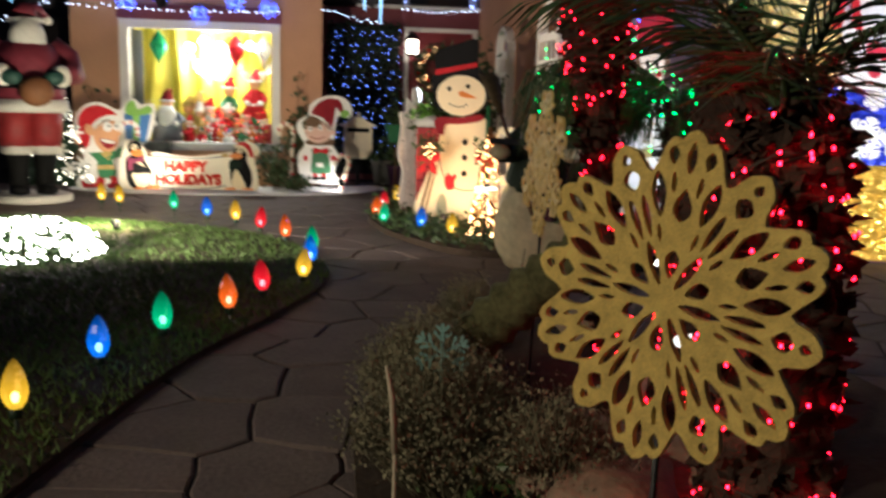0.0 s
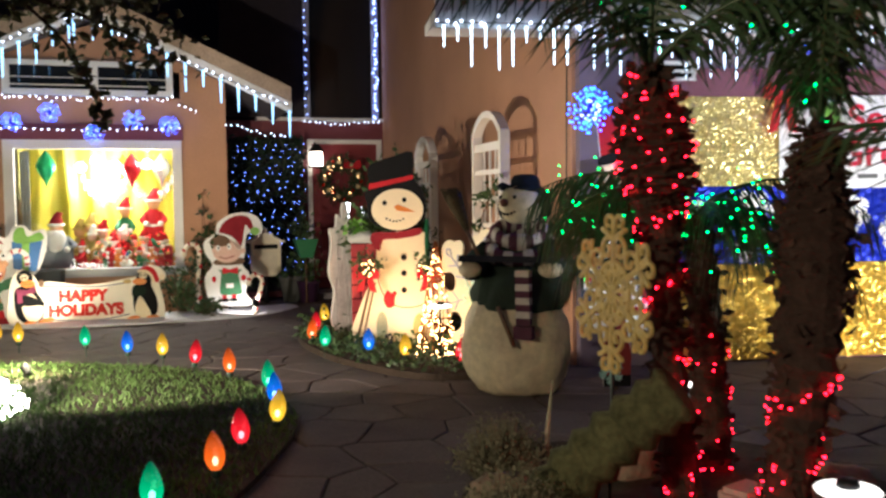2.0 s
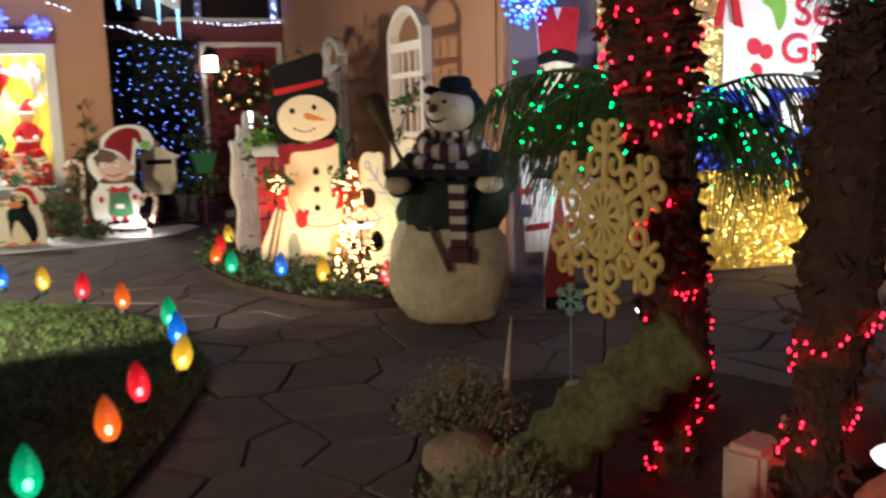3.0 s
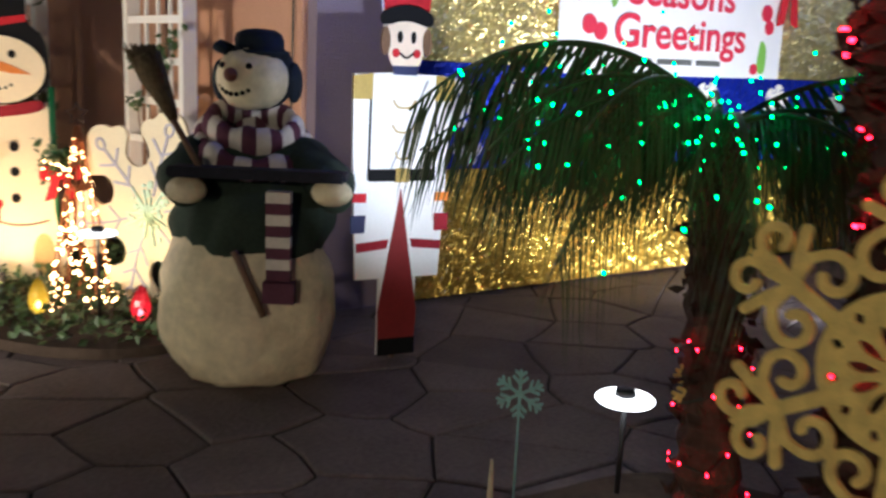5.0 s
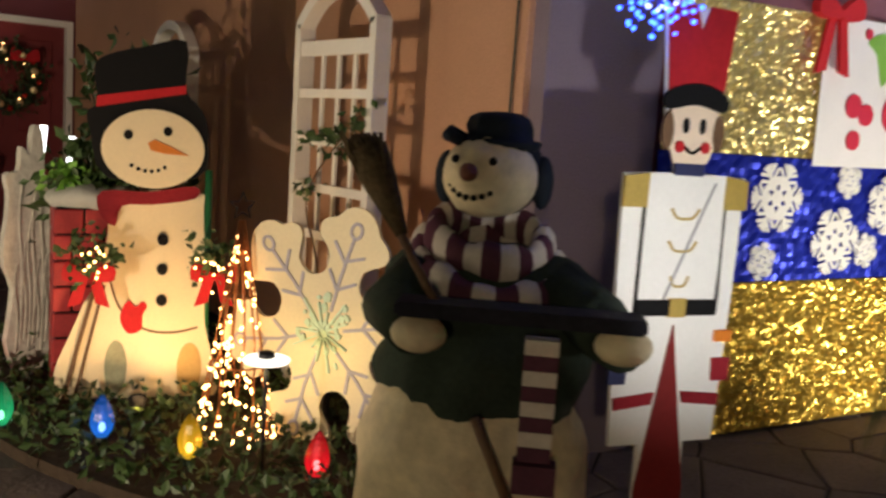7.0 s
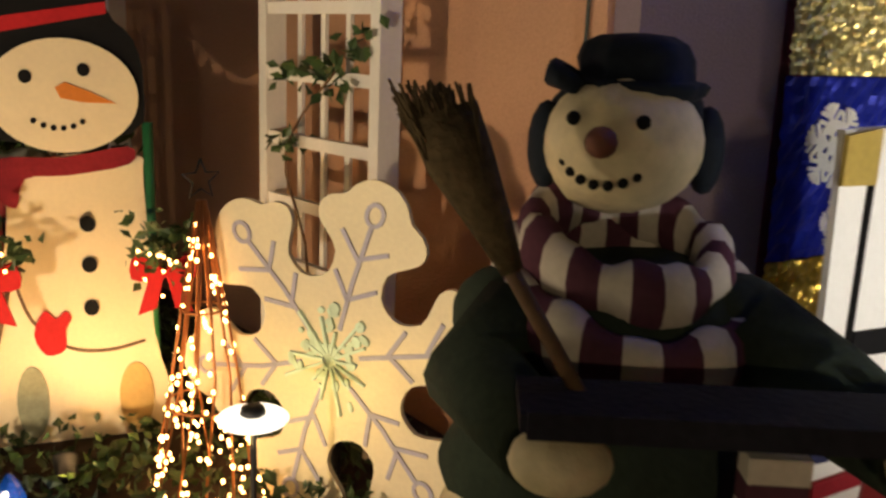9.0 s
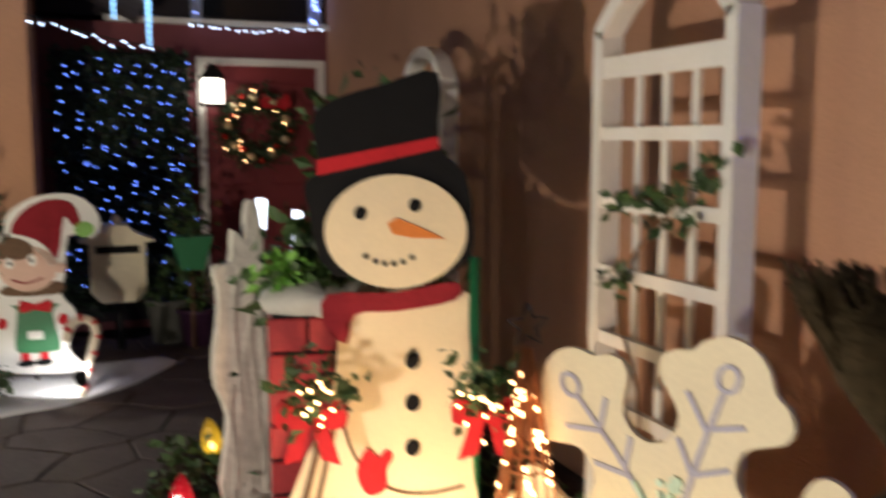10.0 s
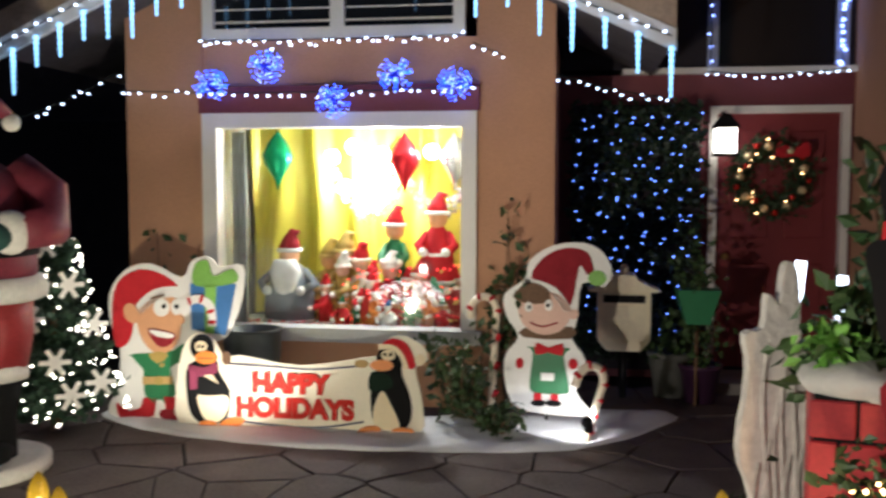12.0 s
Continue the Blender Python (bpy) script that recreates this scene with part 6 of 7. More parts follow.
def plate(name, field, r, step, thick, material, parent):
    """A flat cutout that covers field(x, z) < 0 within the radius r."""
    n = int(2 * r / step)
    xs = np.linspace(-r, r, n + 1)
    X, Z = np.meshgrid(xs, xs, indexing="ij")
    D = field(X, Z)
    V, F, seen = [], [], {}

    def vert(key, x, z):
        if key not in seen:
            seen[key] = len(V)
            V.extend(((x, -thick / 2, z), (x, thick / 2, z)))
        return seen[key]

    for i in range(n):
        for j in range(n):
            c = ((i, j), (i + 1, j), (i + 1, j + 1), (i, j + 1))
            d = [D[k] for k in c]
            if min(d) >= 0:
                continue
            poly = []
            for k in range(4):
                a, b = c[k], c[(k + 1) % 4]
                da, db = d[k], d[(k + 1) % 4]
                if da < 0:
                    poly.append((vert(a, xs[a[0]], xs[a[1]]), False))
                if (da < 0) != (db < 0):
                    s = da / (da - db)
                    key = (min(a, b), max(a, b))
                    poly.append((vert(key, xs[a[0]] + s * (xs[b[0]] - xs[a[0]]), xs[a[1]] + s * (xs[b[1]] - xs[a[1]])), True))
            m = len(poly)
            if m < 3:
                continue
            F.append([p for p, e in poly])
            F.append([p + 1 for p, e in poly][::-1])
            for k in range(m):
                (p, e), (q, g) = poly[k], poly[(k + 1) % m]
                if e and g:
                    F.append([p, p + 1, q + 1, q])
    me = bpy.data.meshes.new(name)
    me.from_pydata(V, [], F)
    me.materials.append(material)
    ob = new(name, me)
    ob.parent = parent
    return ob


def star_flake(name, r, arms, disc, turn, material, parent):
    """A six-armed cut snowflake in one piece; arms: (start, end, side offset, width) as shares of r."""
    def field(X, Z):
        a = np.degrees(np.arctan2(Z, X)) - turn
        a = np.abs((a + 30) % 60 - 30)
        d = np.hypot(X, Z) / r
        x, q = d * np.cos(np.radians(a)), d * np.sin(np.radians(a))
        out = d - disc
        for x0, x1, q1, w in arms:
            s = np.clip(((x - x0) * (x1 - x0) + q * q1) / ((x1 - x0) ** 2 + q1 * q1), 0, 1)
            out = np.minimum(out, np.hypot(x - x0 - s * (x1 - x0), q - s * q1) - w / 2)
        return out
    return plate(name, field, r * 1.12, r / 26, 0.006, material, parent)


def paper_flake(u, z, r, k):
    t = thing("paper_snowflake", "white cut snowflake on the blue foil", "snowflake", "white snowflakes on the garage")
    star_flake("cutout", r, ((0.12, 1, 0, 0.13), (0.30, 0.50, 0.30, 0.10), (0.50, 0.74, 0.36, 0.10), (0.72, 0.92, 0.28, 0.10), (0.50, 0.50, 0.30, 0.10), (0.86, 1.0, 0.14, 0.09)), 0.22, 9 * k, WHITE_P, t)
    t.matrix_world = garage @ pose(u, -0.055, z)


for k, (u, z, r) in enumerate(((0.06, 1.19, 0.17), (0.52, 0.98, 0.17), (0.0, 0.88, 0.09), (0.58, 1.29, 0.09), (0.90, 1.17, 0.15), (0.77, 0.93, 0.09), (1.30, 1.02, 0.16), (1.72, 1.2, 0.14), (2.12, 0.98, 0.16), (2.52, 1.2, 0.14), (2.92, 1.0, 0.15), (3.32, 1.18, 0.13), (-0.45, 1.16, 0.14), (-0.36, 0.9, 0.10))):
    paper_flake(u, z, r, k)

gb2 = new("greeting_banner")
tagged(gb2, "white vinyl banner with red greeting lettering", "banner")
gb2.matrix_world = garage @ pose(1.385, -0.06, 1.735, 0, -0.8)
bm = bmesh.new()
slab(bm, [(-1.11, -0.365), (1.11, -0.365), (1.11, 0.365), (-1.11, 0.365)], 0, 0.006)
part("sheet", bm, mat("banner_vinyl", (0.82, 0.81, 0.82), 0.45, vary=0.04), gb2)
BAN_RED = mat("banner_red", (0.62, 0.03, 0.07), 0.5, vary=0.08)
letters(gb2, "Seasons", 0.0, 0.085, 0.30, BAN_RED, 1, 1.12, 0.6)
letters(gb2, "Greetings", 0.02, -0.185, 0.30, BAN_RED, 1, 1.12, 0.6)
for i, (x0, x1) in enumerate(((-0.45, -0.28), (-0.22, 0.12), (0.17, 0.42))):
    layer(gb2, "print_line", [(x0, -0.29), (x1, -0.29), (x1, -0.255), (x0, -0.255)], mat("print_grey_%d" % i, (0.12, 0.12, 0.12), 0.6, vary=0, bump=0), 1)
layer(gb2, "holly_leaf", smooth_line([(-0.72, 0.20), (-0.80, 0.26), (-0.70, 0.31), (-0.62, 0.29), (-0.60, 0.16), (-0.66, 0.05)], 3), LIME, 1)
layer(gb2, "holly_leaf", smooth_line([(0.86, -0.10), (0.93, -0.16), (0.92, -0.32), (0.84, -0.30)], 3), LIME, 1)
for x, z, r in ((-0.86, -0.06, 0.06), (-0.76, -0.10, 0.055), (-0.84, -0.23, 0.05), (-0.80, 0.30, 0.025), (0.90, 0.10, 0.06), (0.94, 0.0, 0.05), (0.80, -0.30, 0.04)):
    layer(gb2, "printed_bauble", oval(x, z, r, r, 14), BAN_RED, 2)
for s in (-1, 1):
    t = new("bow")
    tagged(t, "shiny red ribbon bow at the banner corner", "bow", "banner bows")
    bm = bmesh.new()
    for q in (-1, 1):
        slab(bm, smooth_line([(0, 0), (q * 0.13, 0.08), (q * 0.16, -0.02), (q * 0.03, -0.04)], 3), -0.05, 0.0)
        slab(bm, [(q * 0.01, -0.02), (q * 0.06, -0.02), (q * 0.12, -0.30), (q * 0.05, -0.28)], -0.03, -0.01)
    part("ribbon", bm, RED, t)
    t.matrix_world = garage @ pose(1.385 + s * 1.10, -0.08, 2.08 - 0.015 * s)
sg = new("small_sign")
tagged(sg, "small white sign with illegible dark print", "sign")
sg.matrix_world = garage @ pose(-0.58, -0.06, 2.27)
part("plate", boxes(((-0.17, 0, -0.07), (0.17, 0.01, 0.08))), WHITE_P, sg)
for z in (-0.03, 0.03):
    layer(sg, "print_line", [(-0.13, z - 0.016), (0.13, z - 0.016), (0.13, z + 0.016), (-0.13, z + 0.016)], BLACK, 1)

rnd = random.Random(17)
L_ICEW = glowing("white_icicle", (0.62, 0.82, 1.0), 5)
tops = [(-2.45 + 0.095 * i, -0.63 + rnd.uniform(-0.01, 0.01), 2.48) for i in range(72)]
icicle_row("garage_icicles", "bright white icicle lights along the garage eave", tops, [rnd.choice((0.10, 0.16, 0.24, 0.34)) * rnd.uniform(0.8, 1.15) for _ in tops], L_ICEW, 0.0095, garage)
light_string("garage_eave_string", "white string lights along the garage eave", [(-2.5, -0.63, 2.50), (6.0, -0.63, 2.50)], L_WHITE, 0.06, 0.0095, 0, 0.015, 8, garage)
for i, (u, v, z) in enumerate(((0.25, -0.5, 2.30), (1.5, -0.5, 2.30), (2.9, -0.5, 2.22), (4.0, -0.5, 2.30))):
    p = garage @ Vector((u, v, z))
    burst_star(tuple(p), 0.10, 40 + i)
burst_star((3.08, 4.34, 1.89), 0.15, 50, label="large blue and white snow-burst light hanging by the soldier", m_=L_STAR)
bm = bmesh.new()
tube(bm, sag((3.36, 5.30, 2.5), (3.36, 5.33, 0.6), 0.0, 6), 0.006, 5)
tagged(part("wall_cable", bm, CABLE), "thin dark cable hanging down the wall", "cable")

# ---- palms with lights ----
def frond(bm, base, az, rise, length, droop, leaf, seed, pairs=24, hang=0.0):
    rnd = random.Random(seed)
    p, d = Vector(base), Vector((math.cos(az) * math.cos(rise), math.sin(az) * math.cos(rise), math.sin(rise)))
    line, n = [p.copy()], 14
    for i in range(n):
        p = p + d * (length / n)
        d = (d + Vector((0, 0, -droop / n))).normalized()
        line.append(p.copy())
    tube(bm, line, [0.009 * (1 - i / (n + 3)) + 0.002 for i in range(n + 1)], 4)
    for i in range(pairs):
        s = 0.12 + 0.88 * i / pairs
        k = min(int(s * n), n - 1)
        q = line[k].lerp(line[k + 1], s * n - k)
        t = (line[k + 1] - line[k]).normalized()
        side = t.cross(Vector((0, 0, 1)))
        if side.length < 0.05:
            side = Vector((1, 0, 0))
        side.normalize()
        for sgn in (-1, 1):
            L = leaf * (0.55 + 0.45 * math.sin(math.pi * min(1.0, s * 0.9 + 0.1))) * rnd.uniform(0.85, 1.15)
            tip = q + (side * sgn * (0.72 - 0.45 * hang) + t * (0.62 - 0.2 * hang) + Vector((0, 0, -0.25 - 0.35 * rnd.random() - 0.75 * hang * rnd.uniform(0.3, 1.2)))).normalized() * L
            mid = q.lerp(tip, 0.45) + Vector((0, 0, L * (0.08 + 0.07 * hang)))
            w = t * min(0.0075, 0.2 * length / pairs)
            a, b, c, e, f = (bm.verts.new(v) for v in (q - w, q + w, mid + w, tip, mid - w))
            bm.faces.new((a, b, c, f))
            bm.faces.new((f, c, e))
    return line


def palm(label, spine, radii, fronds, red, green, seed, shaggy=500, red_top=9.0, red_low=0.0, pairs=24, hang=0.0, reach=()):
    """spine: points up the trunk; fronds: count, length, rise, droop, leaflet."""
    rnd = random.Random(seed)
    t = thing("palm", label, "palm tree", "palms in the planting island")
    line = smooth_line(spine, 10, False)
    rad = np.interp(np.linspace(0, 1, len(line)), np.linspace(0, 1, len(radii)), radii)
    bm = bmesh.new()
    tube(bm, line, [float(r) * (1.12 if i % 2 else 0.92) for i, r in enumerate(rad)], 12, 0, False)
    part("trunk", bm, BARK, t)
    pts = []
    for _ in range(shaggy):
        i = rnd.randrange(len(line))
        a = rnd.uniform(0, 6.283)
        pts.append(Vector(line[i]) + Vector((math.cos(a), math.sin(a), rnd.uniform(-0.3, 0.3))) * float(rad[i]) * rnd.uniform(0.9, 1.1))
    leaves(pts, 0.055, BARK, "bark_fibre", t, "shaggy brown leaf bases", seed)
    n, length, rise, droop, leaf = fronds
    lines = []
    for k, (az, far) in enumerate(reach):
        bm = bmesh.new()
        lines.append(frond(bm, spine[-1], radians(az), rise + 0.12 * (k % 3), far, droop * 0.85, leaf, seed + 40 + k, pairs, hang))
        part("frond", bm, FROND, t)
    for k in range(n):
        bm = bmesh.new()
        lines.append(frond(bm, spine[-1], 6.283 * k / n + rnd.uniform(-0.2, 0.2), rise + rnd.uniform(-0.35, 0.4), length * rnd.uniform(0.8, 1.15), droop * rnd.uniform(0.8, 1.2), leaf, seed + k, pairs, hang))
        part("frond", bm, FROND, t)
    if red:
        pts, turns = [], 0.0
        for k in range(red):
            s = (k + 0.5) / red
            i = min(int(s * (len(line) - 1)), len(line) - 1)
            if not red_low <= line[i][2] <= red_top:
                continue
            a = s * 55 + rnd.uniform(-0.5, 0.5)
            pts.append(Vector(line[i]) + Vector((math.cos(a), math.sin(a), rnd.uniform(-0.2, 0.2))) * (float(rad[i]) * 1.12 + 0.012))
        beads(pts, 0.0038, L_RED, "red_light_chain", t, "red mini lights wound round the trunk", 1.2)
        bm = bmesh.new()
        tube(bm, pts, 0.003, 4)
        part("light_cable", bm, CABLE, t)
    if green:
        pts = []
        for k in range(green):
            ln_ = lines[k % len(lines)]
            p = ln_[rnd.randrange(1, len(ln_) - 1)]
            pts.append(p + Vector((rnd.gauss(0, 0.05), rnd.gauss(0, 0.05), rnd.gauss(-0.02, 0.05))))
        beads(pts, 0.0037, L_GREEN, "green_light_chain", t, "green mini lights on the fronds", 1.2)
    return t


palm("slender palm trunk wrapped in red lights, shaggy head", [(2.24, 1.85, 0.03), (2.13, 1.79, 0.7), (2.06, 1.74, 1.20), (2.04, 1.725, 1.40), (2.02, 1.71, 1.58), (2.0, 1.70, 1.74)], [0.078, 0.058, 0.070, 0.125, 0.11, 0.04], (9, 1.05, 1.12, 1.7, 0.28), 190, 30, 3, 1000, 1.72, pairs=26, hang=0.6)
palm("leaning palm with dark shaggy trunk and red lights below", [(2.24, 1.33, 0.03), (2.32, 1.325, 0.45), (2.37, 1.32, 0.85), (2.40, 1.33, 1.20), (2.415, 1.335, 1.38), (2.42, 1.34, 1.52)], [0.066, 0.074, 0.104, 0.112, 0.075, 0.035], (8, 1.1, 1.3, 1.25, 0.26), 230, 16, 5, 800, 0.80, pairs=30, hang=0.9, reach=((50, 0.95), (75, 0.9), (98, 0.95), (122, 0.85), (30, 0.9)))
palm("stubby palm stump wound with red lights", [(1.90, -0.04, 0.03), (1.88, -0.05, 0.5), (1.85, -0.07, 0.95), (1.85, -0.07, 1.18)], [0.105, 0.115, 0.12, 0.08], (9, 0.50, 1.0, 1.1, 0.26), 190, 0, 7, 2200, pairs=22)
palm("low palm with arching fronds hung with green lights", [(2.72, 2.38, 0.03), (2.70, 2.39, 0.45), (2.68, 2.41, 0.9), (2.67, 2.43, 1.22)], [0.09, 0.08, 0.075, 0.05], (16, 0.80, 0.50, 1.6, 0.40), 90, 230, 9, 400, 0.7, pairs=34, hang=1.0, reach=((138, 0.57), (150, 0.71), (160, 0.79), (172, 0.77), (188, 0.75)))

# ---- glitter snowflakes on stakes ----
FLAKE_R = 0.248


def flake_field(X, Z):
    """Twelve lobes, six broad and six pointed, with leaf-shaped holes."""
    rr, aa = np.hypot(X, Z) / FLAKE_R, np.degrees(np.arctan2(Z, X))
    b = (aa - 83 + 30) % 60 - 30
    rim = np.interp(np.abs(b), (0, 3, 5, 8, 10.5, 13.5, 16, 18.5, 21, 24, 27, 30), (1.07, 1.045, 1.0, 1.02, 0.99, 0.91, 0.85, 0.81, 0.84, 0.95, 0.995, 1.02))
    out = (rr - rim) * FLAKE_R
    # direction in degrees off the broad lobe, start, end, half width, fullness towards the rim
    leafs = ((0, 0.14, 0.33, 0.048, 0.5), (30, 0.09, 0.40, 0.034, 0.0), (-30, 0.09, 0.40, 0.034, 0.0), (0, 0.50, 0.72, 0.062, -0.5), (15.5, 0.52, 0.82, 0.052, 0.1), (-15.5, 0.52, 0.82, 0.052, 0.1), (7.0, 0.66, 0.82, 0.018, 0.0), (-7.0, 0.66, 0.82, 0.018, 0.0),
             (0, 0.79, 1.0, 0.034, 0.1), (8, 0.84, 0.965, 0.036, 0.45), (-8, 0.84, 0.965, 0.036, 0.45), (30, 0.71, 0.85, 0.060, 0.3), (-30, 0.71, 0.85, 0.060, 0.3), (30, 0.88, 0.965, 0.030, -0.6), (-30, 0.88, 0.965, 0.030, -0.6), (25.5, 0.38, 0.69, 0.026, 0.4), (-25.5, 0.38, 0.69, 0.026, 0.4), (17, 0.36, 0.50, 0.016, 0), (-17, 0.36, 0.50, 0.016, 0))
    for turn, r0, r1, w, full in leafs:
        d = np.radians(b - turn)
        x, q = rr * np.cos(d), rr * np.sin(d)
        u = np.clip((x - (r0 + r1) / 2) / ((r1 - r0) / 2), -1.2, 1.2)
        hole = w * (1 - u * u) * (1 + full * u) - np.abs(q)
        out = np.maximum(out, hole * FLAKE_R)
    return out


bf = board("glitter_snowflake", "large flat gold glitter snowflake with petal cutouts", "snowflake", (1.497, -0.399, 0.90), -54.5, 2, "gold glitter snowflakes")
plate("cutout", flake_field, 0.275, 0.0035, 0.012, GLITTER, bf)
bm = bmesh.new()
tube(bm, [(0, 0.012, -0.83), (0, 0.012, -0.02)], 0.006, 6)
part("stake", bm, IRON, bf)

af = board("glitter_snowflake", "gold glitter snowflake with scrolled arms on a stake", "snowflake", (1.83, 1.66, 0.965), -88, 2, "gold glitter snowflakes")


def curl(c, r, a0, turns, sign, n=14):
    return [(c[0] + r * (1 - 0.55 * i / n) * math.cos(a0 + sign * turns * 6.283 * i / n), c[1] + r * (1 - 0.55 * i / n) * math.sin(a0 + sign * turns * 6.283 * i / n)) for i in range(n + 1)]


def scroll_field(X, Z):
    """A pierced disc with six arms, each with two inner curls, two leaves and two end scrolls."""
    shapes = [([(0.10, 0), (0.225, 0)], 0.022), ([(0.190, 0.008), (0.194, 0.046), *curl((0.152, 0.046), 0.034, 0.5, 0.82, 1)], 0.015), ([(0.185, 0.0), (0.208, 0.040), (0.222, 0.076)], 0.017),
              ([(0.205, 0.004), (0.232, 0.010)], 0.014), (curl((0.246, 0.037), 0.029, -1.7, 0.80, 1), 0.014), ([(0.225, 0), (0.262, 0)], 0.010)]
    d = np.hypot(X, Z)
    deg = np.degrees(np.arctan2(Z, X)) - 90
    a = np.radians(np.abs((deg + 30) % 60 - 30))
    x, q = d * np.cos(a), d * np.sin(a)
    out = d - 0.116
    b = np.radians((deg + 15) % 30 - 15)
    u = np.clip((d * np.cos(b) - 0.050) / 0.024, -1.2, 1.2)
    out = np.maximum(out, 0.0068 * (1 - u * u) * (1 + 0.5 * u) - np.abs(d * np.sin(b)))
    b = np.radians(deg % 30 - 15)
    out = np.maximum(out, 0.011 - np.abs(d * np.cos(b) - 0.094) - 1.3 * np.abs(d * np.sin(b)))
    for pts, w in shapes:
        for (x0, q0), (x1, q1) in zip(pts, pts[1:]):
            s = np.clip(((x - x0) * (x1 - x0) + (q - q0) * (q1 - q0)) / ((x1 - x0) ** 2 + (q1 - q0) ** 2), 0, 1)
            out = np.minimum(out, np.hypot(x - x0 - s * (x1 - x0), q - q0 - s * (q1 - q0)) - w / 2)
    return out


plate("cutout", scroll_field, 0.305, 0.0038, 0.010, GLITTER, af)
bm = bmesh.new()
tube(bm, [(0, 0.012, -0.93), (0, 0.012, 0.1)], 0.006, 6)
part("stake", bm, IRON, af)


def flake_pick(at, turn, r, m_, label):
    t = board("snowflake_pick", label, "snowflake", at, turn, 0, "small snowflake picks")
    star_flake("cutout", r, ((0, 1, 0, 0.12), (0.45, 0.72, 0.28, 0.12), (0.75, 0.95, 0.2, 0.12)), 0.14, 30, m_, t)
    bm = bmesh.new()
    tube(bm, [(0, 0.004, -at[2] + 0.02), (0, 0.004, 0)], 0.004, 5)
    part("stake", bm, m_, t)


TEAL = mat("teal_glitter", (0.22, 0.42, 0.40), 0.45, 0.2, 0.3, 30, 0.8, 300)
flake_pick((1.34, 0.85, 0.46), -25, 0.085, TEAL, "small teal glitter snowflake on a stake")
flake_pick((1.30, -0.40, 0.45), -30, 0.055, WHITE_P, "small white glitter snowflake on a stake")
flake_pick((2.44, 2.84, 0.45), -60, 0.07, TEAL, "teal glitter snowflake under the palm")
flake_pick((2.66, 2.40, 0.55), -60, 0.08, GLITTER, "gold glitter snowflake low beside the palm")

# rocks, dry plants and a hollow log
def boulder(at, r, seed, squash=0.7):
    bm = bmesh.new()
    bmesh.ops.create_icosphere(bm, subdivisions=3, radius=r)
    for v in bm.verts:
        d = v.co.normalized()
        v.co *= 1 + 0.28 * noise.noise(d * 1.7 + Vector((seed, 0, 0))) + 0.08 * noise.noise(d * 5 + Vector((0, seed, 0)))
        v.co.z *= squash
    for f in bm.faces:
        f.smooth = True
    ob = tagged(part("boulder", bm, ROCK), "rounded tan garden boulder in the soil bed", "rock", "garden boulders")
    ob.matrix_world = pose(*at, 0, 0, seed * 40)


for k, (x, y, r) in enumerate(((1.80, 0.95, 0.17), (1.72, 0.45, 0.22), (2.0, 0.62, 0.2), (1.95, -0.45, 0.2), (1.55, 0.12, 0.14), (2.35, 0.75, 0.2), (1.62, 2.2, 0.13), (2.62, 1.2, 0.18), (2.85, 1.75, 0.18), (2.30, 2.45, 0.15), (1.45, 1.75, 0.10), (2.2, -0.2, 0.22))):
    boulder((x, y, 0.07 + r * 0.3), r, k + 1)
RED_BLOCK = boxes(((-0.09, -0.07, 0), (0.09, 0.07, 0.2)))
bmesh.ops.bevel(RED_BLOCK, geom=RED_BLOCK.edges[:], offset=0.02, segments=2, affect="EDGES")
rb = tagged(part("paver_block", RED_BLOCK, mat("pale_block", (0.55, 0.42, 0.38), 0.8, vary=0.2, bump=0.4)), "pale concrete block lit red by the palm lights", "block")
rb.matrix_world = pose(2.30, 1.55, 0.07, 0, 0, 20)
bm = bmesh.new()
line = smooth_line([(1.45, 1.62, 0.16), (1.62, 1.60, 0.34), (1.80, 1.52, 0.52), (1.95, 1.42, 0.66)], 6, False)
tube(bm, line, [0.098 + 0.014 * math.sin(3 * i) for i in range(len(line))], 16)
lg = tagged(part("log", bm, mat("mottled_log", (0.085, 0.085, 0.040), 0.9, vary=0.6, scale=14, bump=1.0, fine=40)), "mottled hollow cactus log leaning in the bed", "log")
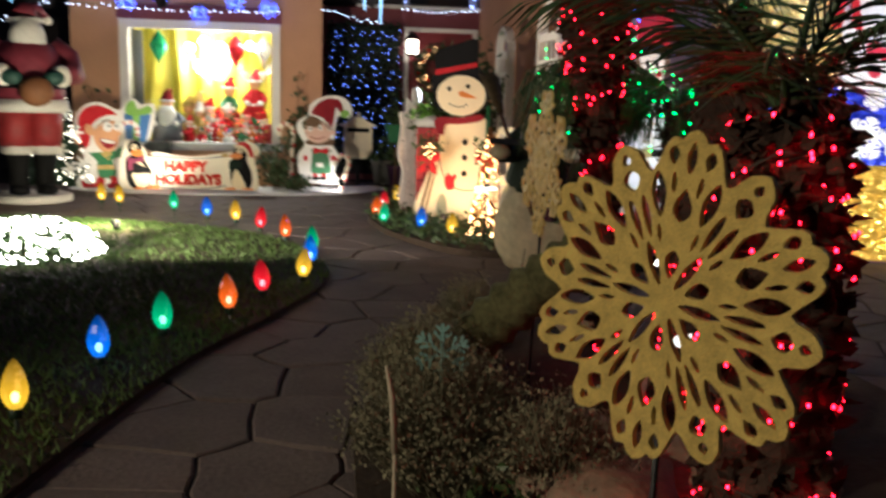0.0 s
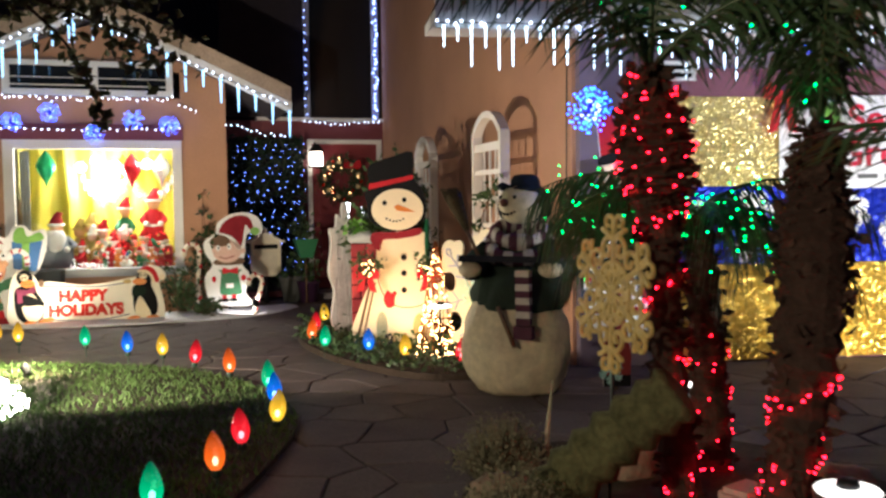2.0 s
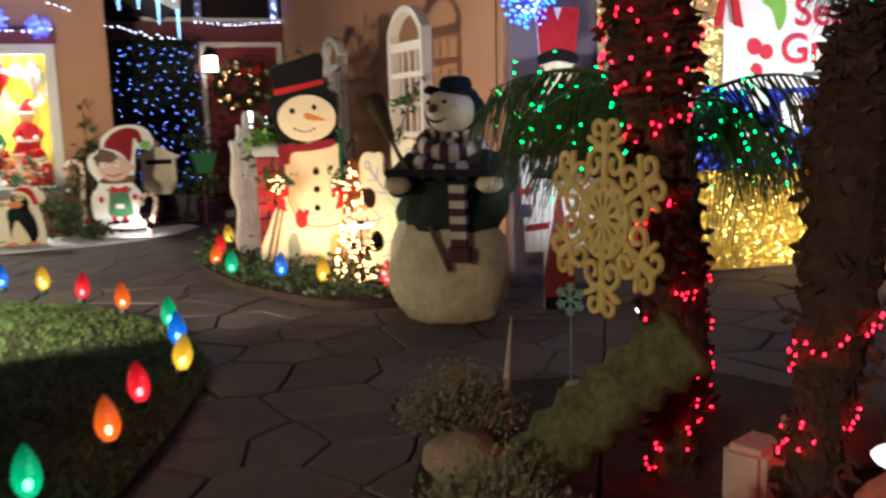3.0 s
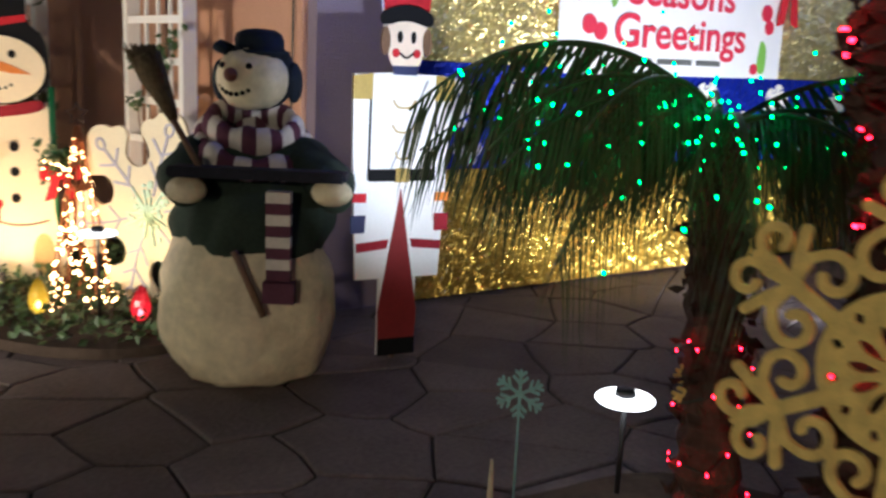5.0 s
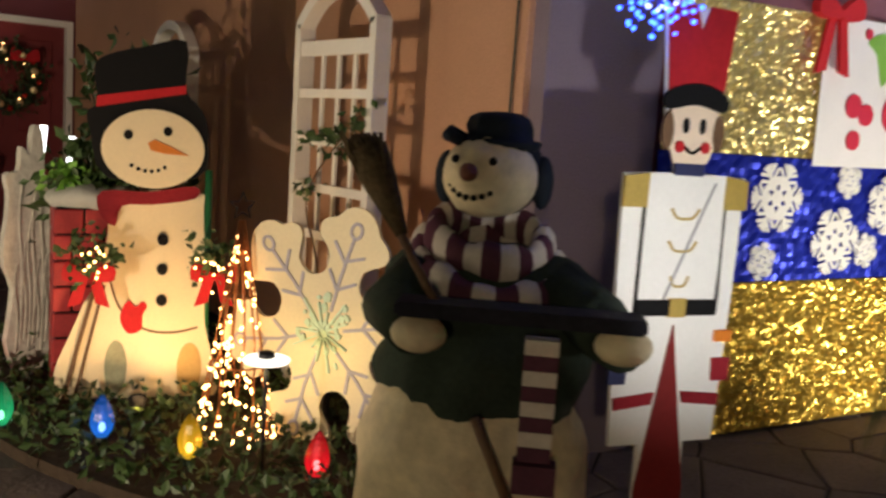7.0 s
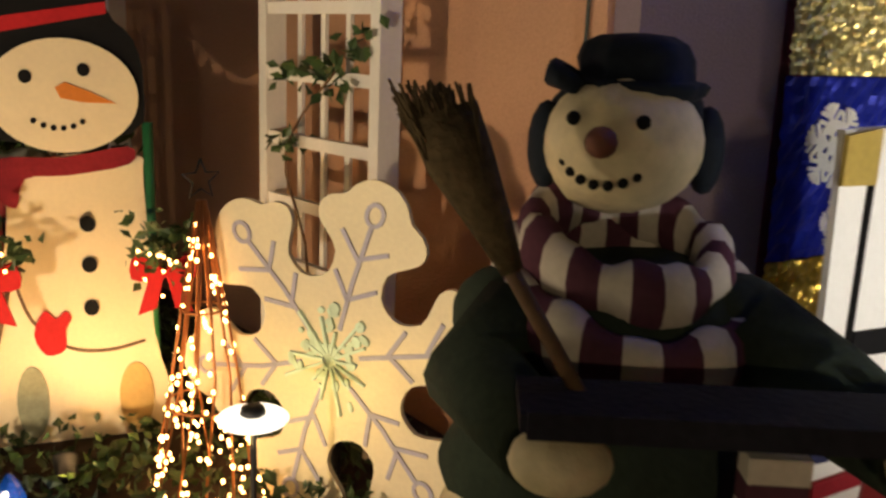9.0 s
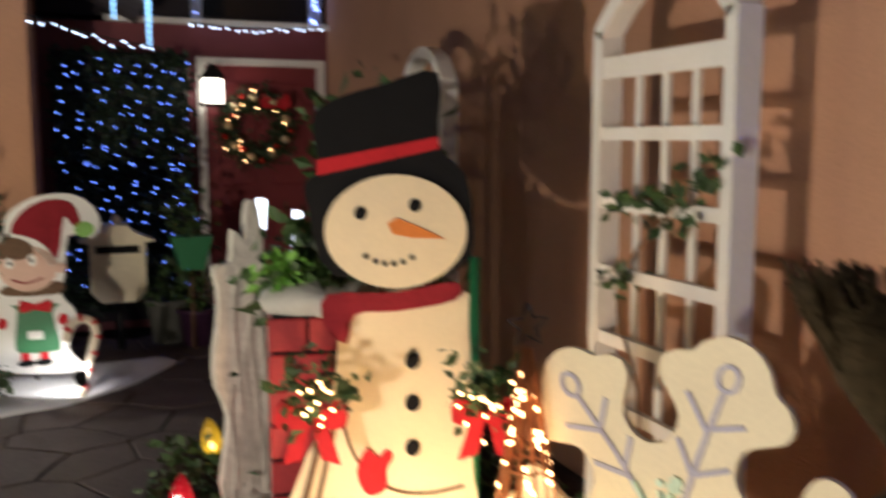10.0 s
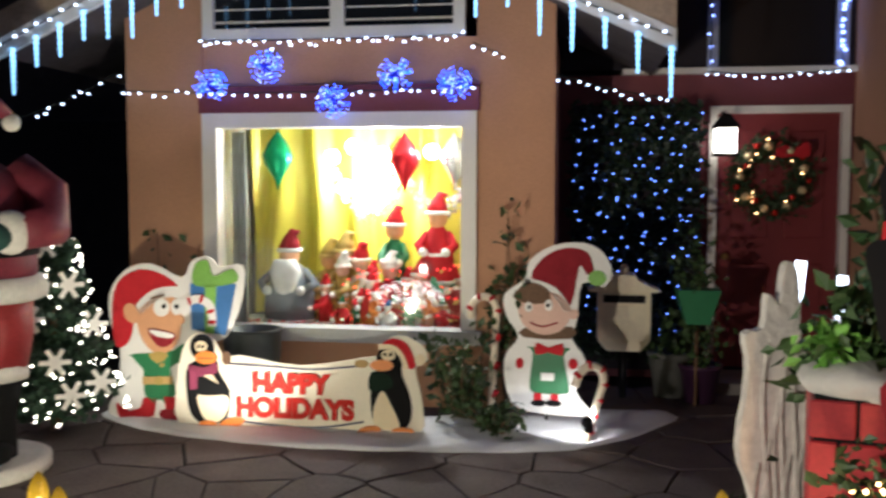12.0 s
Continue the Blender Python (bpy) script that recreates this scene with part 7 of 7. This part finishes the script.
def wispy_shrub(label, at, sx, sz, count, seed):
    """A soft dry bush of fine curved stems with tiny leaflets."""
    t = thing("dry_shrub", label, "shrub", "shrubs", at)
    rnd = random.Random(seed)
    V, F, pts = [], [], []
    for _ in range(count):
        a, u = rnd.uniform(0, 6.283), math.sqrt(rnd.random())
        root = Vector((0.45 * sx * u * math.cos(a) * rnd.random(), 0.45 * sx * u * math.sin(a) * rnd.random(), -0.01))
        tip = Vector((sx * u * math.cos(a) * rnd.uniform(0.8, 1.25), sx * u * math.sin(a) * rnd.uniform(0.8, 1.25), sz * (1.05 - 0.6 * u * u) * rnd.uniform(0.65, 1.15)))
        bend = root.lerp(tip, 0.5) + Vector((rnd.gauss(0, 0.02), rnd.gauss(0, 0.02), sz * 0.16))
        side = Vector((rnd.gauss(0, 1), rnd.gauss(0, 1), 0)).normalized() * 0.0022
        k = len(V)
        V += [root - side, root + side, bend - side, bend + side, tip]
        F += [(k, k + 1, k + 3, k + 2), (k + 2, k + 3, k + 4)]
        pts += [bend.lerp(tip, rnd.uniform(0.0, 1.1)) + Vector((rnd.gauss(0, 0.008), rnd.gauss(0, 0.008), rnd.gauss(0, 0.008))) for _ in range(2)]
    me = bpy.data.meshes.new("branchwork")
    me.from_pydata(V, [], F)
    me.materials.append(DRY)
    ob = new("branchwork", me)
    ob.parent = t
    tagged(ob, kind="stuff")
    leaves(pts, 0.015, DRY, "foliage", t, seed=seed)


wispy_shrub("grey-green dry shrub at the edge of the path", (1.36, 0.82, 0.05), 0.32, 0.40, 4600, 61)
wispy_shrub("grey-green dry shrub under the palms", (1.36, 1.45, 0.05), 0.25, 0.36, 2500, 62)
wispy_shrub("grey-green dry shrub along the bed edge", (1.72, 2.45, 0.05), 0.24, 0.30, 1300, 63)
wispy_shrub("grey-green dry shrub between the boulders", (1.62, 0.55, 0.12), 0.22, 0.30, 1000, 67)
shrub("dry_shrub", "low dark shrub beside the boulders", (1.42, 0.25, 0.05), 0.26, 0.22, 1400, 0.03, LEAF, 64, 26)
shrub("dry_shrub", "low dark shrub beside the snowflake stake", (1.35, -0.30, 0.05), 0.26, 0.22, 900, 0.045, LEAF, 65, 20)
bm = bmesh.new()
tube(bm, [(1.17, 0.49, 0.30), (1.16, 0.49, 0.45), (1.145, 0.50, 0.53)], [0.009, 0.008, 0.004], 6)
tube(bm, [(1.17, 0.49, 0.02), (1.17, 0.49, 0.31)], 0.006, 6)
tagged(part("dead_stalk", bm, mat("dead_stalk", (0.45, 0.40, 0.30), 0.8)), "pale dead plant stalk in the dry shrub", "stalk")
bm = bmesh.new()
tube(bm, [(1.93, 2.46, 0.05), (1.945, 2.49, 0.26), (1.99, 2.53, 0.49)], [0.007, 0.013, 0.004], 7)
tagged(part("dead_stalk", bm, bpy.data.materials["dead_stalk"]), "pale thin stalk beside the palm", "stalk")

# ---- standing figure at the lawn, and the white lit tree ----
SA = [mat("coat_red", (0.30, 0.025, 0.03), 0.55, vary=0.25, bump=0.4), mat("fur_white", (0.72, 0.70, 0.66), 0.9, vary=0.15, bump=0.8, fine=40), BLACK, mat("figure_skin", (0.5, 0.3, 0.2), 0.6), mat("glove_green", (0.02, 0.07, 0.06), 0.6), mat("sack_brown", (0.2, 0.08, 0.03), 0.7, vary=0.3), mat("coat_maroon", (0.20, 0.025, 0.045), 0.6, vary=0.25, bump=0.4)]
bm = bmesh.new()
lathe(bm, [(0.36, 0), (0.40, 0.01), (0.40, 0.07), (0.36, 0.085)], 32, (0, 0, 0), 1)
for s in (-1, 1):
    tube(bm, [(s * 0.13, -0.02, 0.07), (s * 0.13, 0, 0.30), (s * 0.14, 0.0, 0.54)], [0.10, 0.095, 0.13], 16, 2)
    ball(bm, (s * 0.14, -0.13, 0.13), 0.095, 2, 14, (1, 1.6, 0.6))
    lathe(bm, [(0.12, 0.50), (0.155, 0.51), (0.165, 0.55), (0.155, 0.59), (0.12, 0.60)], 18, (s * 0.14, 0, 0), 1, 0.1)
    tube(bm, [(s * 0.14, 0, 0.58), (s * 0.15, 0, 0.75), (s * 0.14, 0.01, 1.0)], [0.15, 0.175, 0.19], 18, 0)
    tube(bm, [(s * 0.24, 0.02, 1.64), (s * 0.40, 0.0, 1.50), (s * 0.43, -0.12, 1.34), (s * 0.30, -0.30, 1.32)], [0.12, 0.135, 0.12, 0.095], 16, 6)
    ball(bm, (s * 0.28, -0.31, 1.32), 0.105, 1, 16, (1.0, 0.7, 1.1))
    ball(bm, (s * 0.20, -0.37, 1.30), 0.085, 4, 14, (1.2, 0.9, 0.9))
lathe(bm, [(0.33, 0.94), (0.385, 0.95), (0.40, 1.01), (0.385, 1.07), (0.33, 1.08)], 30, (0, 0, 0), 1, 0.08)
lathe(bm, [(0.35, 1.05), (0.36, 1.15), (0.345, 1.32), (0.33, 1.48), (0.28, 1.62), (0.14, 1.70)], 30, (0, 0, 0), 6, 0.06)
lathe(bm, [(0.34, 1.18), (0.365, 1.19), (0.365, 1.26), (0.34, 1.27)], 30, (0, 0, 0), 2)
ball(bm, (0, -0.03, 1.80), 0.145, 3, 18)
ball(bm, (0, -0.12, 1.68), 0.18, 1, 20, (1, 0.7, 1.3))
lathe(bm, [(0.14, 0), (0.17, 0.01), (0.175, 0.05), (0.14, 0.06)], 20, (0, 0, 1.85), 1, 0.1)
tube(bm, [(0, 0, 1.90), (0.03, 0.03, 1.98), (0.12, 0.07, 2.02), (0.22, 0.08, 1.93)], [0.15, 0.11, 0.065, 0.03], 14, 6)
ball(bm, (0.23, 0.08, 1.90), 0.05, 1, 12)
ball(bm, (0.02, -0.42, 1.16), 0.14, 5, 16, (1.2, 0.8, 1.1))
sf = tagged(part("santa_statue", bm, SA), "life-size painted statue in red coat with white fur", "statue")
sf.matrix_world = pose(-1.98, 8.46, 0, 0, 0, 24)

xt = thing("christmas_tree", "small green tree covered in white lights and snowflakes", "christmas tree", "", (-2.02, 9.32, 0))
bm = bmesh.new()
tube(bm, [(0, 0, -0.02), (0, 0, 1.5)], [0.035, 0.01], 8)
part("trunk", bm, BROWN, xt)
rnd = random.Random(77)
pts, lts = [], []
for _ in range(4200):
    z = 0.12 + 1.5 * (1 - math.sqrt(rnd.random()))
    r, a = 0.46 * (1 - z / 1.72) * math.sqrt(rnd.uniform(0.35, 1)) * (0.8 + 0.3 * math.sin(z * 28)), rnd.uniform(0, 6.283)
    pts.append((r * math.cos(a), r * math.sin(a), z))
leaves(pts, 0.06, mat("fir_green", (0.025, 0.06, 0.03), 0.6, vary=0.3, bump=0), "needle_foliage", xt)
for _ in range(260):
    z = 0.12 + 1.5 * (1 - math.sqrt(rnd.random()))
    r, a = 0.48 * (1 - z / 1.75), rnd.uniform(0, 6.283)
    lts.append((r * math.cos(a), r * math.sin(a), z))
beads(lts, 0.008, glowing("tree_white", (1.0, 0.88, 0.66), 10), "white_light_chain", xt)
for k, (a, z) in enumerate(((-1.0, 0.5), (-0.6, 0.95), (-1.5, 0.75), (-0.3, 0.35), (-1.2, 1.2), (-0.15, 0.7), (-0.8, 0.3))):
    r = 0.50 * (1 - z / 1.75)
    bm = bmesh.new()
    for i in range(3):
        slab(bm, stroke([(-0.09 * math.cos(i * 1.047), -0.09 * math.sin(i * 1.047)), (0.09 * math.cos(i * 1.047), 0.09 * math.sin(i * 1.047))], 0.028), -0.004 - 0.0006 * i, 0.004)
    slab(bm, oval(0, 0, 0.045, 0.045, 6), -0.003, 0.003)
    bmesh.ops.transform(bm, matrix=pose(r * math.cos(a), r * math.sin(a), z, 0, 0, 30), verts=bm.verts)
    part("snowflake", bm, WHITE_P, xt)

# bright mound of white lights on the lawn
lm = thing("light_mound", "low shrub mound densely covered in white lights", "light mound", "", (-0.95, 4.82, 0.03))
rnd = random.Random(55)
pts = []
for _ in range(850):
    a, u = rnd.uniform(0, 6.283), rnd.random()
    pts.append((0.42 * math.cos(a) * math.cos(u * 1.45) + rnd.gauss(0, 0.03), 0.42 * math.sin(a) * math.cos(u * 1.45) + rnd.gauss(0, 0.03), 0.02 + 0.24 * math.sin(u * 1.45) + 0.02 * rnd.random()))
beads(pts, 0.0115, glowing("mound_white", (1.0, 0.94, 0.80), 18), "white_light_chain", lm)
leaves([(p[0] * 0.9, p[1] * 0.9, p[2] * 0.9) for p in pts * 3], 0.06, LEAF, "greenery", lm)

# leafy tree at the lawn, whose branch hangs before the gable
tr = thing("yard_tree", "broad leafy tree whose branch hangs over the lawn", "tree", "", (-3.0, 3.7, 0))
bm = bmesh.new()
tube(bm, smooth_line([(0, 0, -0.05), (0.05, 0.05, 1.0), (0.2, 0.1, 2.0), (0.4, 0.2, 3.0)], 5, False), [0.15 - 0.005 * i for i in range(16)], 12)
part("trunk", bm, BARK, tr)
TREE_ARMS = [[(0.2, 0.1, 2.0), (1.2, 0.4, 2.6), (2.3, 0.6, 2.55), (3.35, 0.7, 2.22)], [(0.2, 0.1, 2.0), (-0.6, 0.6, 2.8), (-1.3, 0.9, 3.2)], [(0.4, 0.2, 3.0), (0.8, -0.5, 3.6), (1.1, -1.1, 4.0)], [(2.6, 0.6, 2.45), (2.85, 0.6, 2.2), (2.98, 0.6, 1.95), (3.05, 0.6, 1.75)], [(1.2, 0.4, 2.6), (2.2, 0.6, 2.7), (3.2, 0.7, 2.55)]]
rnd = random.Random(66)
pts = []
for k, limb in enumerate(TREE_ARMS):
    ln_ = smooth_line(limb, 8, False)
    bm = bmesh.new()
    tube(bm, ln_, [max(0.006, (0.06 if k != 3 else 0.012) * (1 - i / len(ln_))) for i in range(len(ln_))], 7)
    part("limb", bm, BARK, tr)
    for p in ln_[len(ln_) // 4:]:
        spread = 0.12 if k != 3 else 0.02
        for _ in range(45 if k != 3 else 4):
            pts.append(Vector(p) + Vector((rnd.gauss(0, spread), rnd.gauss(0, spread), rnd.gauss(0, spread * 0.9))))
leaves(pts, 0.075, mat("olive_leaf", (0.09, 0.085, 0.03), 0.6, vary=0.4, scale=3, bump=0), "crown", tr, "olive brown leaves", 9)

# dark neighbours that close the yard
setting("backdrop_fence", boxes(((-9, 12.5, 0), (-1.98, 12.7, 2.2)), ((-9.2, -6, 0), (-9.0, 12.5, 2.2)), ((13, -6, 0), (13.2, 4.5, 2.2)), ((-9, -9, 0), (13.2, -8.8, 1.6))), DARK_WALL, "dark wooden fence around the yard", "fence")

# ---- flagstones ----
def clip(poly, a, b, c):
    """Keeps the part of poly where a x + b y <= c."""
    out = []
    for p, q in zip(poly, poly[1:] + poly[:1]):
        dp, dq = a * p[0] + b * p[1] - c, a * q[0] + b * q[1] - c
        if dp <= 0:
            out.append(p)
        if dp * dq < 0:
            t = dp / (dp - dq)
            out.append((p[0] + t * (q[0] - p[0]), p[1] + t * (q[1] - p[1])))
    return out


rnd = random.Random(101)
step = 0.47
seeds = []
for j in range(-9, 30):
    for i in range(-13, 25):
        seeds.append((i * step + (0.5 * step if j % 2 else 0) + rnd.uniform(-0.22, 0.22), j * step * 0.9 + rnd.uniform(-0.22, 0.22)))
cells = {}
for s in seeds:
    cells.setdefault((int(s[0] // 1), int(s[1] // 1)), []).append(s)
paving = tagged(thing("paving", "irregular grey-brown flagstone paving with dark joints", "paving"), kind="structure")
far = bmesh.new()
near_count = 0
for sx, sy in seeds:
    if any(all(inside(sx + ox, sy + oy, q) for ox, oy in ((0.4, 0), (-0.4, 0), (0, 0.4), (0, -0.4))) for q in (LAWN, PLANTER, BED)) or sy > 11.3 or (sy > 10.3 and sx < 1.0) or (sx > 3.3 and sy > 5.2):
        continue
    poly = [(sx - 0.6, sy - 0.6), (sx + 0.6, sy - 0.6), (sx + 0.6, sy + 0.6), (sx - 0.6, sy + 0.6)]
    for di in (-1, 0, 1):
        for dj in (-1, 0, 1):
            for ox, oy in cells.get((int(sx // 1) + di, int(sy // 1) + dj), ()):
                if (ox, oy) != (sx, sy):
                    a, b = ox - sx, oy - sy
                    poly = clip(poly, a, b, a * (sx + ox) / 2 + b * (sy + oy) / 2)
    if len(poly) < 3:
        continue
    cx, cy = sum(p[0] for p in poly) / len(poly), sum(p[1] for p in poly) / len(poly)
    fine = []
    for p, q in zip(poly, poly[1:] + poly[:1]):
        m_ = ((p[0] + q[0]) / 2 + 0.03 * noise.noise((p[0] + q[0], p[1] + q[1], 0)), (p[1] + q[1]) / 2 + 0.03 * noise.noise((p[0] + q[0], p[1] + q[1], 5)))
        fine += [p, m_]
    h = 0.0 + rnd.uniform(-0.003, 0.004)
    near = -0.6 < sx < 3.2 and 0.0 < sy < 7.4 or (1.0 < sx < 6 and 2 < sy < 5)
    bm = bmesh.new() if near and near_count < 300 else far
    rings = []
    for s, z in ((0.988, -0.03), (0.988, h - 0.006), (0.955, h)):
        g = 0.985
        rings.append([bm.verts.new((cx + (x - cx) * s * g, cy + (y - cy) * s * g, z)) for x, y in fine])
    for r0, r1 in zip(rings, rings[1:]):
        for i in range(len(fine)):
            bm.faces.new((r0[i], r0[(i + 1) % len(fine)], r1[(i + 1) % len(fine)], r1[i]))
    bm.faces.new(rings[-1])
    if bm is not far:
        near_count += 1
        part("flagstone", bm, STONE, paving)
rest = part("flagstones_far", far, STONE, paving)
tagged(rest, kind="stuff")
